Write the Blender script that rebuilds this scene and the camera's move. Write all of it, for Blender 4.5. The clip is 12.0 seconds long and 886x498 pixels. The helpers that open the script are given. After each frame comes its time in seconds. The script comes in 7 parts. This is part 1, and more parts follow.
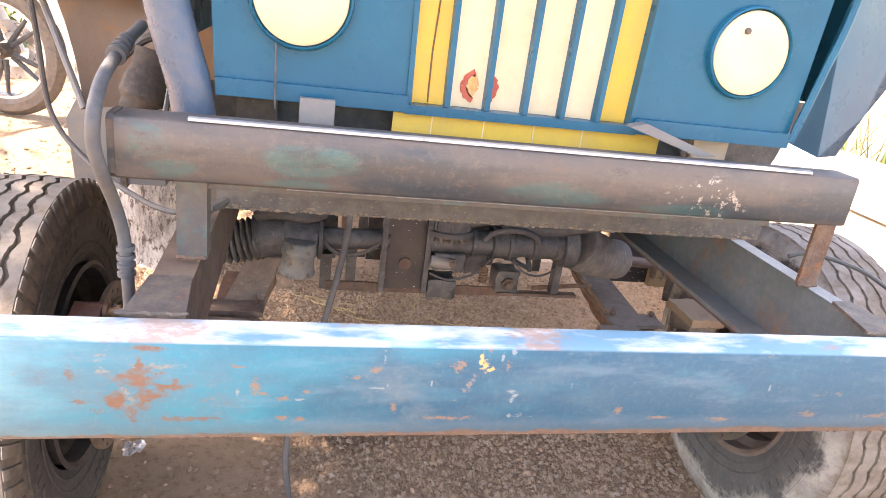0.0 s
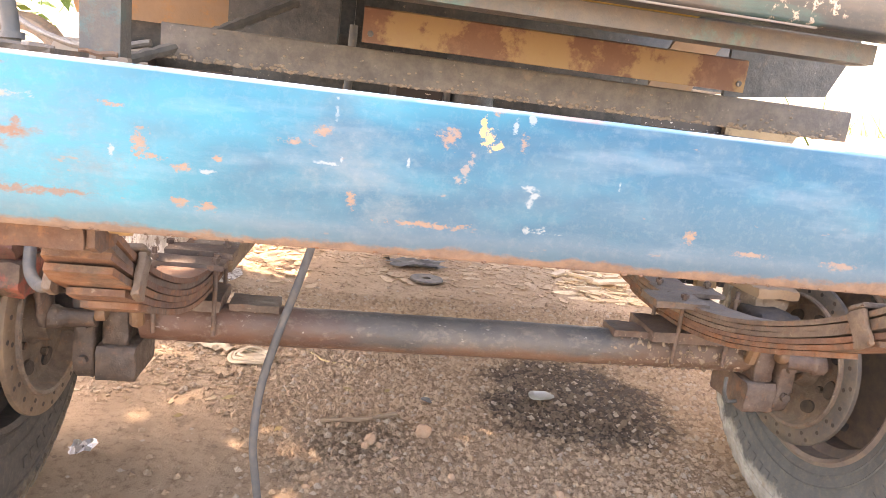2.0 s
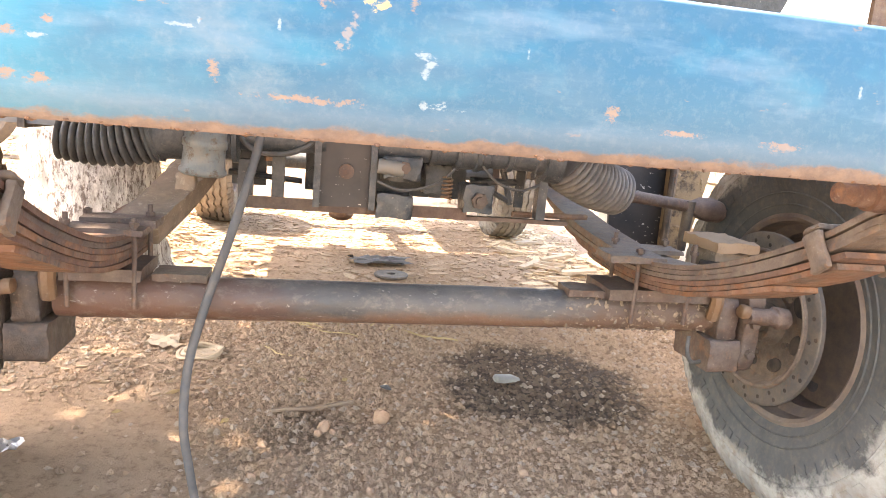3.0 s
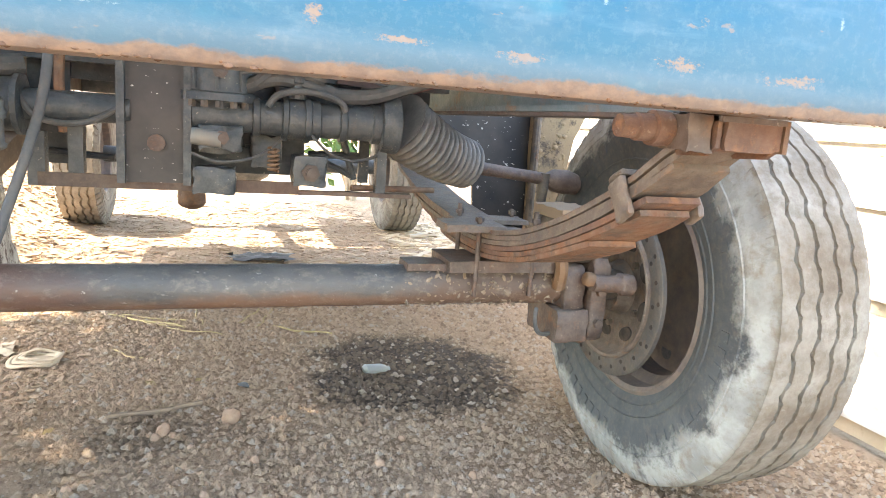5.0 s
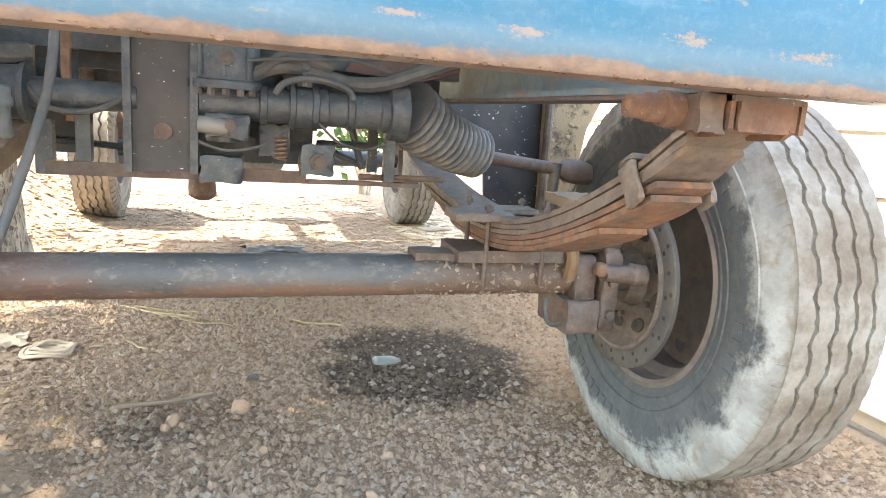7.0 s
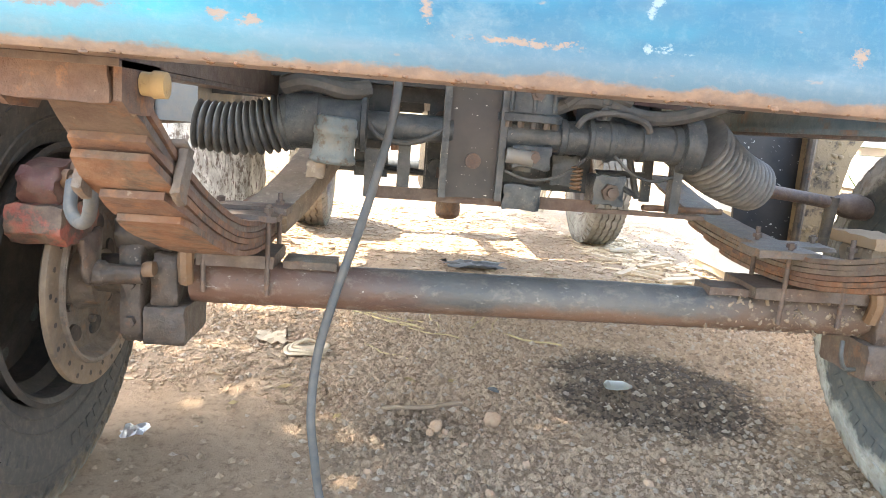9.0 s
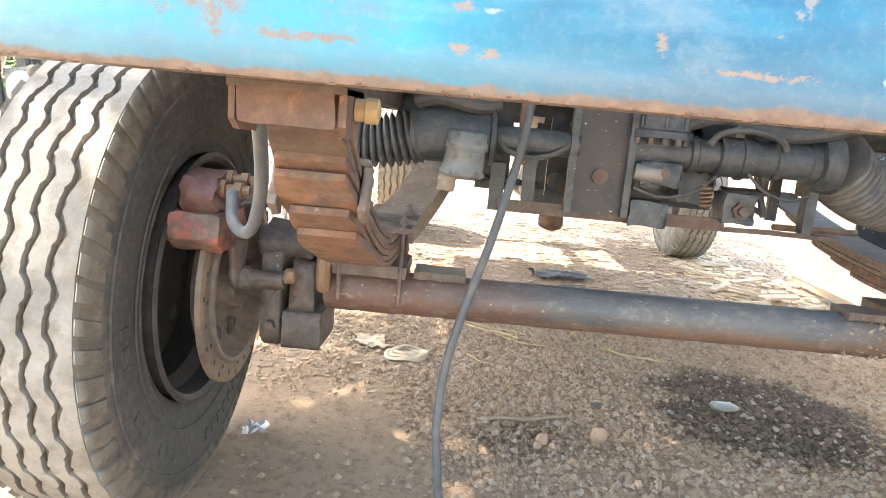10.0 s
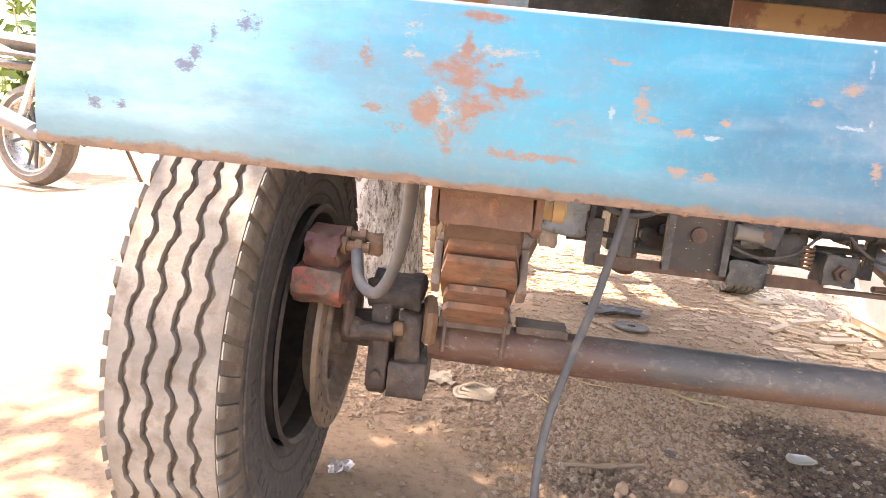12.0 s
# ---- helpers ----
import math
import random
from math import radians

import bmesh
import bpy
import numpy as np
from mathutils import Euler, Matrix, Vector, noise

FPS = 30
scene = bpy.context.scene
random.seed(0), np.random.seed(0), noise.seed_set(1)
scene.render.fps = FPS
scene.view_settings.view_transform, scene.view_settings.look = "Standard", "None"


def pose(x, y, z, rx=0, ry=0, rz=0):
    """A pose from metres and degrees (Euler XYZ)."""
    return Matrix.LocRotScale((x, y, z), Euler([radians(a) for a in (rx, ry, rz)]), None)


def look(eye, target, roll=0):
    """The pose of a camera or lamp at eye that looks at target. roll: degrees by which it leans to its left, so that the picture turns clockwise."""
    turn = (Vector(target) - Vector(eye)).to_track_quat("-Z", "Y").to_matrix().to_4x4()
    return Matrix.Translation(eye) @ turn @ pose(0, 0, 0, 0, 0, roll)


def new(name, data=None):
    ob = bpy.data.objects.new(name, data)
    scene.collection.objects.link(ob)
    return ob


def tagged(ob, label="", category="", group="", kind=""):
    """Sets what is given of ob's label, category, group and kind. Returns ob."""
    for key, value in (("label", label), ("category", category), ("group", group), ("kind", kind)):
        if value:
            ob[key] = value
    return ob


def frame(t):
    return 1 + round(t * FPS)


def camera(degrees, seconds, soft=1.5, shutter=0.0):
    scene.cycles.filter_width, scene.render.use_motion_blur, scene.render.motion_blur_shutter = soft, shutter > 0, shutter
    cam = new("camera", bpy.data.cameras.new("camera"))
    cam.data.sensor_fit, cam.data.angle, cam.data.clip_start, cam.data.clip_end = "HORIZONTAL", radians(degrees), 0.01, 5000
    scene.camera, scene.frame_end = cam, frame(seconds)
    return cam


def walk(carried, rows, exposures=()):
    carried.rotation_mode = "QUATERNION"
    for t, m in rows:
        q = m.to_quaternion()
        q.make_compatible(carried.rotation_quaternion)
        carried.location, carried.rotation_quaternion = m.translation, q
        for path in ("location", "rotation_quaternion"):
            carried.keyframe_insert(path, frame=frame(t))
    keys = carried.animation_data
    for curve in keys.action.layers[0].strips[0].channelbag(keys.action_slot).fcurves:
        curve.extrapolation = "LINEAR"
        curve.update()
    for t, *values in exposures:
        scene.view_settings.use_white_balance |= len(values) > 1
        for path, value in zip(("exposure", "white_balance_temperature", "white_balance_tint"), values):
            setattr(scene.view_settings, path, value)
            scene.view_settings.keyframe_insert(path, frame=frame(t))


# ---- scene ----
cam = camera(67.0, 12.0, soft=0.8)
PATH = [
    (0, (0.005, 0.092, 1.197), (0.433, 1.912, 0.488), 7.7),
    (0.5, (0.043, 0.153, 1.101), (0.41, 2.003, 0.434), 7.5),
    (1, (0.072, 0.179, 1.008), (0.359, 2.064, 0.404), 7.6),
    (1.5, (0.096, 0.202, 0.916), (0.381, 2.112, 0.396), 7.0),
    (2, (0.114, 0.225, 0.828), (0.438, 2.149, 0.39), 7.0),
    (2.5, (0.146, 0.246, 0.764), (0.477, 2.182, 0.388), 5.8),
    (3, (0.194, 0.263, 0.726), (0.58, 2.186, 0.337), 5.1),
    (3.5, (0.231, 0.265, 0.705), (0.695, 2.174, 0.33), 5.1),
    (5.5, (0.39, 0.298, 0.671), (1.042, 2.153, 0.306), 3.7),
    (6, (0.404, 0.295, 0.67), (1.074, 2.144, 0.305), 3.4),
    (6.5, (0.403, 0.295, 0.672), (1.046, 2.154, 0.309), 3.2),
    (7, (0.372, 0.302, 0.663), (0.952, 2.178, 0.282), 4.0),
    (9, (0.11, 0.309, 0.676), (0.275, 2.267, 0.303), 4.6),
    (9.5, (0.055, 0.313, 0.677), (0.11, 2.275, 0.295), 5.0),
    (10, (0.007, 0.303, 0.684), (-0.026, 2.267, 0.308), 5.2),
    (10.5, (-0.036, 0.292, 0.688), (-0.116, 2.255, 0.314), 5.6),
    (11, (-0.071, 0.262, 0.693), (-0.18, 2.225, 0.324), 5.7),
    (11.5, (-0.088, 0.269, 0.699), (-0.228, 2.229, 0.328), 6.6),
    (12, (-0.122, 0.281, 0.736), (-0.249, 2.25, 0.405), 6.3),
]
walk(cam, [(t, look(eye, target, roll)) for t, eye, target, roll in PATH],
     exposures=[(0.0, 2.82, 8500, 29), (0.5, 3.06, 8700, 31), (1.5, 3.22, 9500, 30), (2.5, 3.45, 9100, 25), (3.5, 3.44, 8500, 18), (6.0, 3.45, 7400, 8), (9.5, 3.42, 7500, 10), (11.0, 3.30, 7700, 12), (12.0, 3.12, 8600, 27)])

# ---- world, sun, exposure ----
world = bpy.data.worlds.new("world")
scene.world = world
world.use_nodes = True
SUN_EL, SUN_AZ = radians(58), radians(-75)   # azimuth from +y towards +x
wn = world.node_tree
sky = wn.nodes.new("ShaderNodeTexSky")
sky.sky_type, sky.sun_disc = "NISHITA", False
sky.sun_elevation, sky.sun_rotation = SUN_EL, SUN_AZ
sky.air_density, sky.dust_density = 1.2, 1.6
wn.links.new(sky.outputs[0], wn.nodes["Background"].inputs[0])
wn.nodes["Background"].inputs[1].default_value = 0.15
sun = new("sun", bpy.data.lights.new("sun", "SUN"))
sun.data.energy, sun.data.angle, sun.data.color = 3.4, radians(0.55), (1.0, 0.94, 0.85)
sd = Vector((math.sin(SUN_AZ) * math.cos(SUN_EL), math.cos(SUN_AZ) * math.cos(SUN_EL), math.sin(SUN_EL)))
sun.matrix_world = look(sd * 30, (0, 0, 0))

# ---- materials ----
def nodes_of(name):
    m = bpy.data.materials.new(name)
    m.use_nodes = True
    return m, m.node_tree, m.node_tree.nodes["Principled BSDF"]


def ramp(nt, fac, stops):
    r = nt.nodes.new("ShaderNodeValToRGB")
    el = r.color_ramp.elements
    while len(el) < len(stops):
        el.new(0.5)
    for e, (p, c) in zip(el, stops):
        e.position, e.color = p, (*c, 1)
    nt.links.new(fac, r.inputs[0])
    return r.outputs[0]


def noise_of(nt, scale, detail=6, rough=0.6, coords=None, stretch=None):
    n = nt.nodes.new("ShaderNodeTexNoise")
    n.inputs["Scale"].default_value, n.inputs["Detail"].default_value, n.inputs["Roughness"].default_value = scale, detail, rough
    if coords is None:
        geo = nt.nodes.new("ShaderNodeNewGeometry")
        coords = geo.outputs["Position"]
    if stretch:
        mp = nt.nodes.new("ShaderNodeMapping")
        mp.inputs["Scale"].default_value = stretch
        nt.links.new(coords, mp.inputs[0])
        coords = mp.outputs[0]
    nt.links.new(coords, n.inputs["Vector"])
    return n.outputs["Fac"]


def mix(nt, fac, a, b):
    m = nt.nodes.new("ShaderNodeMix")
    m.data_type = "RGBA"
    for sock, v in ((m.inputs[0], fac), (m.inputs[6], a), (m.inputs[7], b)):
        if isinstance(v, (int, float)):
            sock.default_value = v
        elif isinstance(v, tuple):
            sock.default_value = (*v, 1)
        else:
            nt.links.new(v, sock)
    return m.outputs[2]


def maprange(nt, v, a, b, c=0.0, d=1.0):
    m = nt.nodes.new("ShaderNodeMapRange")
    for k, x in zip((1, 2, 3, 4), (a, b, c, d)):
        m.inputs[k].default_value = x
    nt.links.new(v, m.inputs[0])
    return m.outputs[0]


def bump(nt, bsdf, height, strength=0.3, dist=0.01):
    b = nt.nodes.new("ShaderNodeBump")
    b.inputs["Strength"].default_value, b.inputs["Distance"].default_value = strength, dist
    nt.links.new(height, b.inputs["Height"])
    nt.links.new(b.outputs[0], bsdf.inputs["Normal"])


def worn(name, base, second, under, rust_at=(0.62, 0.7), dust=(0.30, 0.22, 0.15), dust_amt=0.35, rough=0.6, metal=0.0, big=5.0, fine=40.0, seed=0.0, coat=0.0, streak=None, flecks=0.25, top=0.0, relief=0.32):
    """Painted or bare metal: two tones of the surface, patches of what lies under it, a film of dust and fine grain."""
    m, nt, b = nodes_of(name)
    geo = nt.nodes.new("ShaderNodeNewGeometry")
    add = nt.nodes.new("ShaderNodeVectorMath")
    add.inputs[1].default_value = (seed, seed * 1.7, seed * 0.6)
    nt.links.new(geo.outputs["Position"], add.inputs[0])
    pos = add.outputs[0]
    n1 = noise_of(nt, big, 5, 0.6, pos, streak)
    n2 = noise_of(nt, fine, 8, 0.7, pos)
    n3 = noise_of(nt, big * 2.7, 10, 0.72, pos)
    col = mix(nt, maprange(nt, n1, 0.35, 0.65), base, second)
    col = mix(nt, maprange(nt, n3, rust_at[0], rust_at[1]), col, under)
    dm = nt.nodes.new("ShaderNodeMath")
    dm.operation = "MULTIPLY"
    nt.links.new(maprange(nt, n2, 0.4, 0.7), dm.inputs[0])
    dm.inputs[1].default_value = dust_amt
    col = mix(nt, dm.outputs[0], col, dust)
    if top:      # dust lies on what faces up
        up = nt.nodes.new("ShaderNodeSeparateXYZ")
        nt.links.new(geo.outputs["Normal"], up.inputs[0])
        lie = nt.nodes.new("ShaderNodeMath")
        lie.operation = "MULTIPLY"
        nt.links.new(maprange(nt, up.outputs["Z"], 0.2, 0.95, 0.0, top), lie.inputs[0])
        nt.links.new(maprange(nt, n3, 0.30, 0.62), lie.inputs[1])
        col = mix(nt, lie.outputs[0], col, dust)
    n4, n5 = noise_of(nt, 150, 4, 0.6, pos), noise_of(nt, 14, 3, 0.5, pos)
    fl = nt.nodes.new("ShaderNodeMath")
    fl.operation = "MULTIPLY"
    nt.links.new(maprange(nt, n4, 0.64, 0.72, 0.0, flecks), fl.inputs[0])
    nt.links.new(maprange(nt, n5, 0.42, 0.62), fl.inputs[1])
    col = mix(nt, fl.outputs[0], col, (0.42, 0.37, 0.31))
    nt.links.new(col, b.inputs["Base Color"])
    nt.links.new(maprange(nt, n3, 0.4, 0.75, rough - 0.1, min(1.0, rough + 0.2)), b.inputs["Roughness"])
    b.inputs["Metallic"].default_value = metal
    b.inputs["Coat Weight"].default_value = coat
    hh = nt.nodes.new("ShaderNodeMath")
    hh.operation = "MULTIPLY_ADD"
    hh.inputs[1].default_value = 0.8
    nt.links.new(n3, hh.inputs[0])
    nt.links.new(n2, hh.inputs[2])
    bump(nt, b, hh.outputs[0], relief, 0.006)
    return m


RUST = (0.30, 0.11, 0.045)
M_CAB = worn("blue_cab_paint", (0.0005, 0.082, 0.150), (0.001, 0.114, 0.196), (0.03, 0.10, 0.17), (0.7, 0.78), dust_amt=0.0, rough=0.34, coat=0.05, big=3.0, flecks=0.0, relief=0.02)
M_CAB.node_tree.nodes["Principled BSDF"].inputs["Specular IOR Level"].default_value = 0.22
M_STEEL = worn("dark_grey_steel", (0.06, 0.055, 0.052), (0.09, 0.08, 0.072), RUST, (0.6, 0.72), dust_amt=0.4, rough=0.65, metal=0.2)
M_RUST = worn("rusty_steel", (0.150, 0.078, 0.050), (0.092, 0.060, 0.048), (0.25, 0.115, 0.055), (0.52, 0.66), dust=(0.28, 0.21, 0.15), dust_amt=0.45, rough=0.85, big=14, top=0.4, relief=0.55, flecks=0.4)
M_GREASE = worn("greasy_black_iron", (0.024, 0.033, 0.041), (0.045, 0.056, 0.065), (0.10, 0.09, 0.08), (0.58, 0.72), dust=(0.19, 0.19, 0.185), dust_amt=0.3, rough=0.42, big=12, flecks=0.8, top=0.2, relief=0.4)
M_RUBBER = worn("black_rubber", (0.042, 0.047, 0.051), (0.066, 0.070, 0.073), (0.10, 0.09, 0.08), (0.58, 0.75), dust=(0.25, 0.23, 0.20), dust_amt=0.25, rough=0.6, top=0.35)
M_CREAM = worn("cream_painted_metal", (0.74, 0.66, 0.46), (0.68, 0.58, 0.37), (0.45, 0.36, 0.24), (0.68, 0.78), dust_amt=0.12, rough=0.5)
M_LAMPCREAM = worn("cream_lamp_paint", (0.58, 0.50, 0.32), (0.64, 0.57, 0.40), (0.50, 0.42, 0.28), (0.68, 0.78), dust_amt=0.1, rough=0.4, relief=0.05)
M_YELLOW = worn("yellow_paint", (0.72, 0.48, 0.06), (0.62, 0.42, 0.09), (0.46, 0.34, 0.15), (0.65, 0.75), dust_amt=0.12, rough=0.45)
M_HOSE = worn("grey_hose", (0.070, 0.082, 0.092), (0.098, 0.110, 0.120), (0.06, 0.06, 0.06), (0.62, 0.75), dust_amt=0.2, rough=0.7, flecks=0.1)
M_FENCE = worn("white_fence_paint", (0.72, 0.70, 0.66), (0.78, 0.76, 0.72), (0.5, 0.44, 0.36), (0.66, 0.8), dust_amt=0.15, rough=0.8)
M_TAN = worn("tan_timber", (0.50, 0.40, 0.29), (0.56, 0.46, 0.34), (0.3, 0.22, 0.15), (0.6, 0.75), dust_amt=0.2, rough=0.9)
M_BARE = worn("bare_steel", (0.50, 0.52, 0.54), (0.38, 0.40, 0.42), (0.25, 0.17, 0.11), (0.62, 0.72), dust_amt=0.2, rough=0.45, metal=0.5)
M_GREY = worn("grey_blue_steel", (0.15, 0.165, 0.172), (0.20, 0.21, 0.21), (0.20, 0.13, 0.09), (0.62, 0.74), dust_amt=0.3, rough=0.6, metal=0.1)
M_TEALSTEEL = worn("worn_teal_steel", (0.085, 0.094, 0.100), (0.070, 0.066, 0.064), (0.050, 0.140, 0.150), (0.54, 0.64), dust_amt=0.25, rough=0.5, seed=3.3)
M_RED = worn("faded_red_paint", (0.28, 0.055, 0.040), (0.17, 0.055, 0.042), (0.075, 0.052, 0.044), (0.45, 0.54), dust_amt=0.35, rough=0.55, big=9)
M_PILLAR = worn("faded_blue_paint", (0.036, 0.082, 0.140), (0.058, 0.108, 0.168), (0.22, 0.19, 0.165), (0.62, 0.72), dust_amt=0.2, rough=0.35, seed=1.1, streak=(2.5, 1, 0.5))
M_POT = worn("dusty_blue_grey_metal", (0.125, 0.165, 0.185), (0.20, 0.225, 0.225), (0.11, 0.085, 0.068), (0.54, 0.64), dust=(0.30, 0.26, 0.21), dust_amt=0.5, rough=0.6, big=22, seed=3.0, streak=(1.6, 1.6, 0.5), flecks=0.6)
M_RUSTWING = worn("brown_rusty_sheet", (0.27, 0.215, 0.175), (0.34, 0.26, 0.20), (0.42, 0.24, 0.11), (0.54, 0.68), dust_amt=0.35, rough=0.7, big=8, seed=2.0, streak=(1.6, 1, 0.7))
M_RAIL = worn("rail_steel", (0.085, 0.050, 0.040), (0.066, 0.050, 0.044), (0.16, 0.13, 0.11), (0.60, 0.72), dust_amt=0.3, rough=0.65, seed=5.0, top=0.5)
M_SPRING = worn("rusty_spring_steel", (0.135, 0.066, 0.046), (0.078, 0.052, 0.045), (0.24, 0.115, 0.062), (0.52, 0.64), dust=(0.26, 0.175, 0.125), dust_amt=0.4, rough=0.75, big=16, seed=7.0, relief=0.6, top=0.3, flecks=0.4)
M_SPRINGRED = worn("orange_rust_spring", (0.215, 0.094, 0.044), (0.130, 0.066, 0.044), (0.085, 0.060, 0.048), (0.48, 0.58), dust=(0.25, 0.185, 0.14), dust_amt=0.55, rough=0.85, big=9, seed=8.0, relief=0.7, flecks=0.4)
M_SPRINGGREY = worn("grey_spring_steel", (0.082, 0.068, 0.060), (0.118, 0.092, 0.076), (0.20, 0.112, 0.068), (0.54, 0.66), dust=(0.29, 0.235, 0.185), dust_amt=0.45, rough=0.65, big=16, seed=8.6, top=0.4, relief=0.6, flecks=0.5)
M_RUSTDARK = worn("dark_brown_iron", (0.080, 0.051, 0.043), (0.056, 0.046, 0.042), (0.155, 0.085, 0.055), (0.54, 0.68), dust=(0.26, 0.21, 0.17), dust_amt=0.33, rough=0.6, big=11, seed=4.4, flecks=0.5, top=0.3)
M_IRON = worn("grimy_dark_iron", (0.050, 0.036, 0.031), (0.036, 0.031, 0.029), (0.110, 0.062, 0.042), (0.55, 0.68), dust=(0.20, 0.155, 0.12), dust_amt=0.33, rough=0.55, big=16, seed=2.4, flecks=0.5, top=0.3, relief=0.5)
M_BLACK = worn("black_void", (0.026, 0.025, 0.026), (0.038, 0.036, 0.036), (0.06, 0.052, 0.046), (0.6, 0.7), dust_amt=0.2, rough=0.8)
M_NUT = worn("tan_nut_paint", (0.42, 0.30, 0.15), (0.33, 0.23, 0.12), (0.2, 0.13, 0.08), (0.55, 0.65), dust_amt=0.3, rough=0.7)
M_OCHRE = worn("ochre_paint", (0.18, 0.10, 0.052), (0.13, 0.08, 0.05), (0.13, 0.08, 0.055), (0.5, 0.62), dust_amt=0.3, rough=0.7)
M_RAILTEAL = worn("grey_teal_rail", (0.115, 0.145, 0.155), (0.085, 0.125, 0.145), (0.20, 0.115, 0.075), (0.54, 0.66), dust=(0.30, 0.28, 0.26), dust_amt=0.3, rough=0.45, metal=0.1, seed=6.0, streak=(1, 0.35, 1), top=0.5)
M_SOIL = worn("dried_mud", (0.27, 0.19, 0.13), (0.34, 0.25, 0.17), (0.16, 0.11, 0.08), (0.55, 0.7), dust_amt=0.4, rough=1.0)
M_CRUST = worn("grey_mud_crust", (0.25, 0.20, 0.155), (0.17, 0.135, 0.105), (0.36, 0.31, 0.25), (0.55, 0.68), dust_amt=0.3, rough=1.0, big=30)
M_MEMBER = worn("dusty_member_steel", (0.078, 0.070, 0.064), (0.105, 0.092, 0.082), (0.19, 0.135, 0.10), (0.57, 0.70), dust=(0.27, 0.23, 0.19), dust_amt=0.4, rough=0.65, big=9, flecks=0.6, top=0.4)
M_RIM = worn("dull_rim_steel", (0.115, 0.096, 0.092), (0.155, 0.135, 0.125), (0.20, 0.15, 0.12), (0.58, 0.7), dust_amt=0.4, rough=0.6, metal=0.1)
# darker rim steel for the near wheel, its inner shade put into the colour
M_BLACKRIM = worn("shaded_rim_steel", (0.022, 0.021, 0.021), (0.034, 0.031, 0.030), (0.08, 0.06, 0.045), (0.62, 0.74), dust_amt=0.12, rough=0.7)
M_DISCDARK = worn("dark_disc_iron", (0.085, 0.090, 0.094), (0.12, 0.118, 0.112), (0.17, 0.13, 0.10), (0.58, 0.7), dust_amt=0.3, rough=0.45, metal=0.3, big=12)
M_DISC = worn("worn_disc_iron", (0.160, 0.122, 0.090), (0.115, 0.092, 0.074), (0.20, 0.14, 0.095), (0.55, 0.7), dust_amt=0.4, rough=0.6, metal=0.2, big=12)
M_CAST = worn("grey_cast_iron", (0.026, 0.036, 0.045), (0.050, 0.063, 0.073), (0.10, 0.092, 0.084), (0.56, 0.70), dust=(0.215, 0.22, 0.215), dust_amt=0.35, rough=0.42, big=16, flecks=0.8, top=0.3, relief=0.45)
M_BOOT = worn("grey_rubber", (0.086, 0.092, 0.097), (0.122, 0.124, 0.124), (0.17, 0.155, 0.14), (0.55, 0.7), dust=(0.31, 0.30, 0.28), dust_amt=0.4, rough=0.5, top=0.4)
M_REDOX = worn("red_oxide_paint", (0.135, 0.048, 0.040), (0.095, 0.048, 0.042), (0.065, 0.048, 0.043), (0.5, 0.62), dust_amt=0.2, rough=0.6)
M_STICKRED = worn("sticker_red", (0.42, 0.055, 0.035), (0.50, 0.10, 0.06), (0.6, 0.45, 0.32), (0.60, 0.70), dust_amt=0.1, rough=0.5, big=40)
M_STICKYELLOW = worn("sticker_yellow", (0.60, 0.33, 0.11), (0.66, 0.46, 0.16), (0.66, 0.55, 0.42), (0.50, 0.62), dust_amt=0.1, rough=0.5, big=60)
M_MUDYELLOW = worn("yellow_mud", (0.32, 0.245, 0.15), (0.23, 0.18, 0.115), (0.07, 0.06, 0.05), (0.52, 0.62), dust_amt=0.4, rough=1.0, big=10)
M_BIKETYRE = worn("grey_bike_tyre", (0.10, 0.095, 0.09), (0.14, 0.13, 0.12), (0.22, 0.17, 0.12), (0.6, 0.75), dust_amt=0.4, rough=0.9)
M_CHROME = worn("pale_alloy", (0.62, 0.62, 0.62), (0.52, 0.53, 0.54), (0.3, 0.28, 0.25), (0.65, 0.75), dust_amt=0.12, rough=0.3, metal=0.7)
M_GREYPAINT = worn("mid_grey_paint", (0.13, 0.145, 0.155), (0.16, 0.175, 0.185), (0.2, 0.18, 0.16), (0.65, 0.75), dust_amt=0.15, rough=0.45)
M_STONE = worn("reddish_stone", (0.34, 0.22, 0.15), (0.40, 0.28, 0.20), (0.26, 0.17, 0.12), (0.5, 0.7), dust_amt=0.4, rough=1.0, big=30)
M_PAPER = worn("dirty_paper", (0.42, 0.34, 0.24), (0.50, 0.41, 0.30), (0.36, 0.27, 0.18), (0.55, 0.7), dust_amt=0.3, rough=0.95, big=20)
M_STRAW = worn("dry_straw", (0.52, 0.40, 0.20), (0.46, 0.36, 0.18), (0.34, 0.24, 0.12), (0.55, 0.7), dust_amt=0.2, rough=0.9, big=20)
M_STICK = worn("weathered_stick", (0.24, 0.18, 0.13), (0.30, 0.22, 0.16), (0.16, 0.12, 0.09), (0.55, 0.7), dust_amt=0.3, rough=0.95, big=20)
M_FOIL = worn("silver_foil", (0.62, 0.62, 0.62), (0.70, 0.68, 0.66), (0.4, 0.33, 0.26), (0.6, 0.7), dust_amt=0.2, rough=0.35, metal=0.6, big=30)
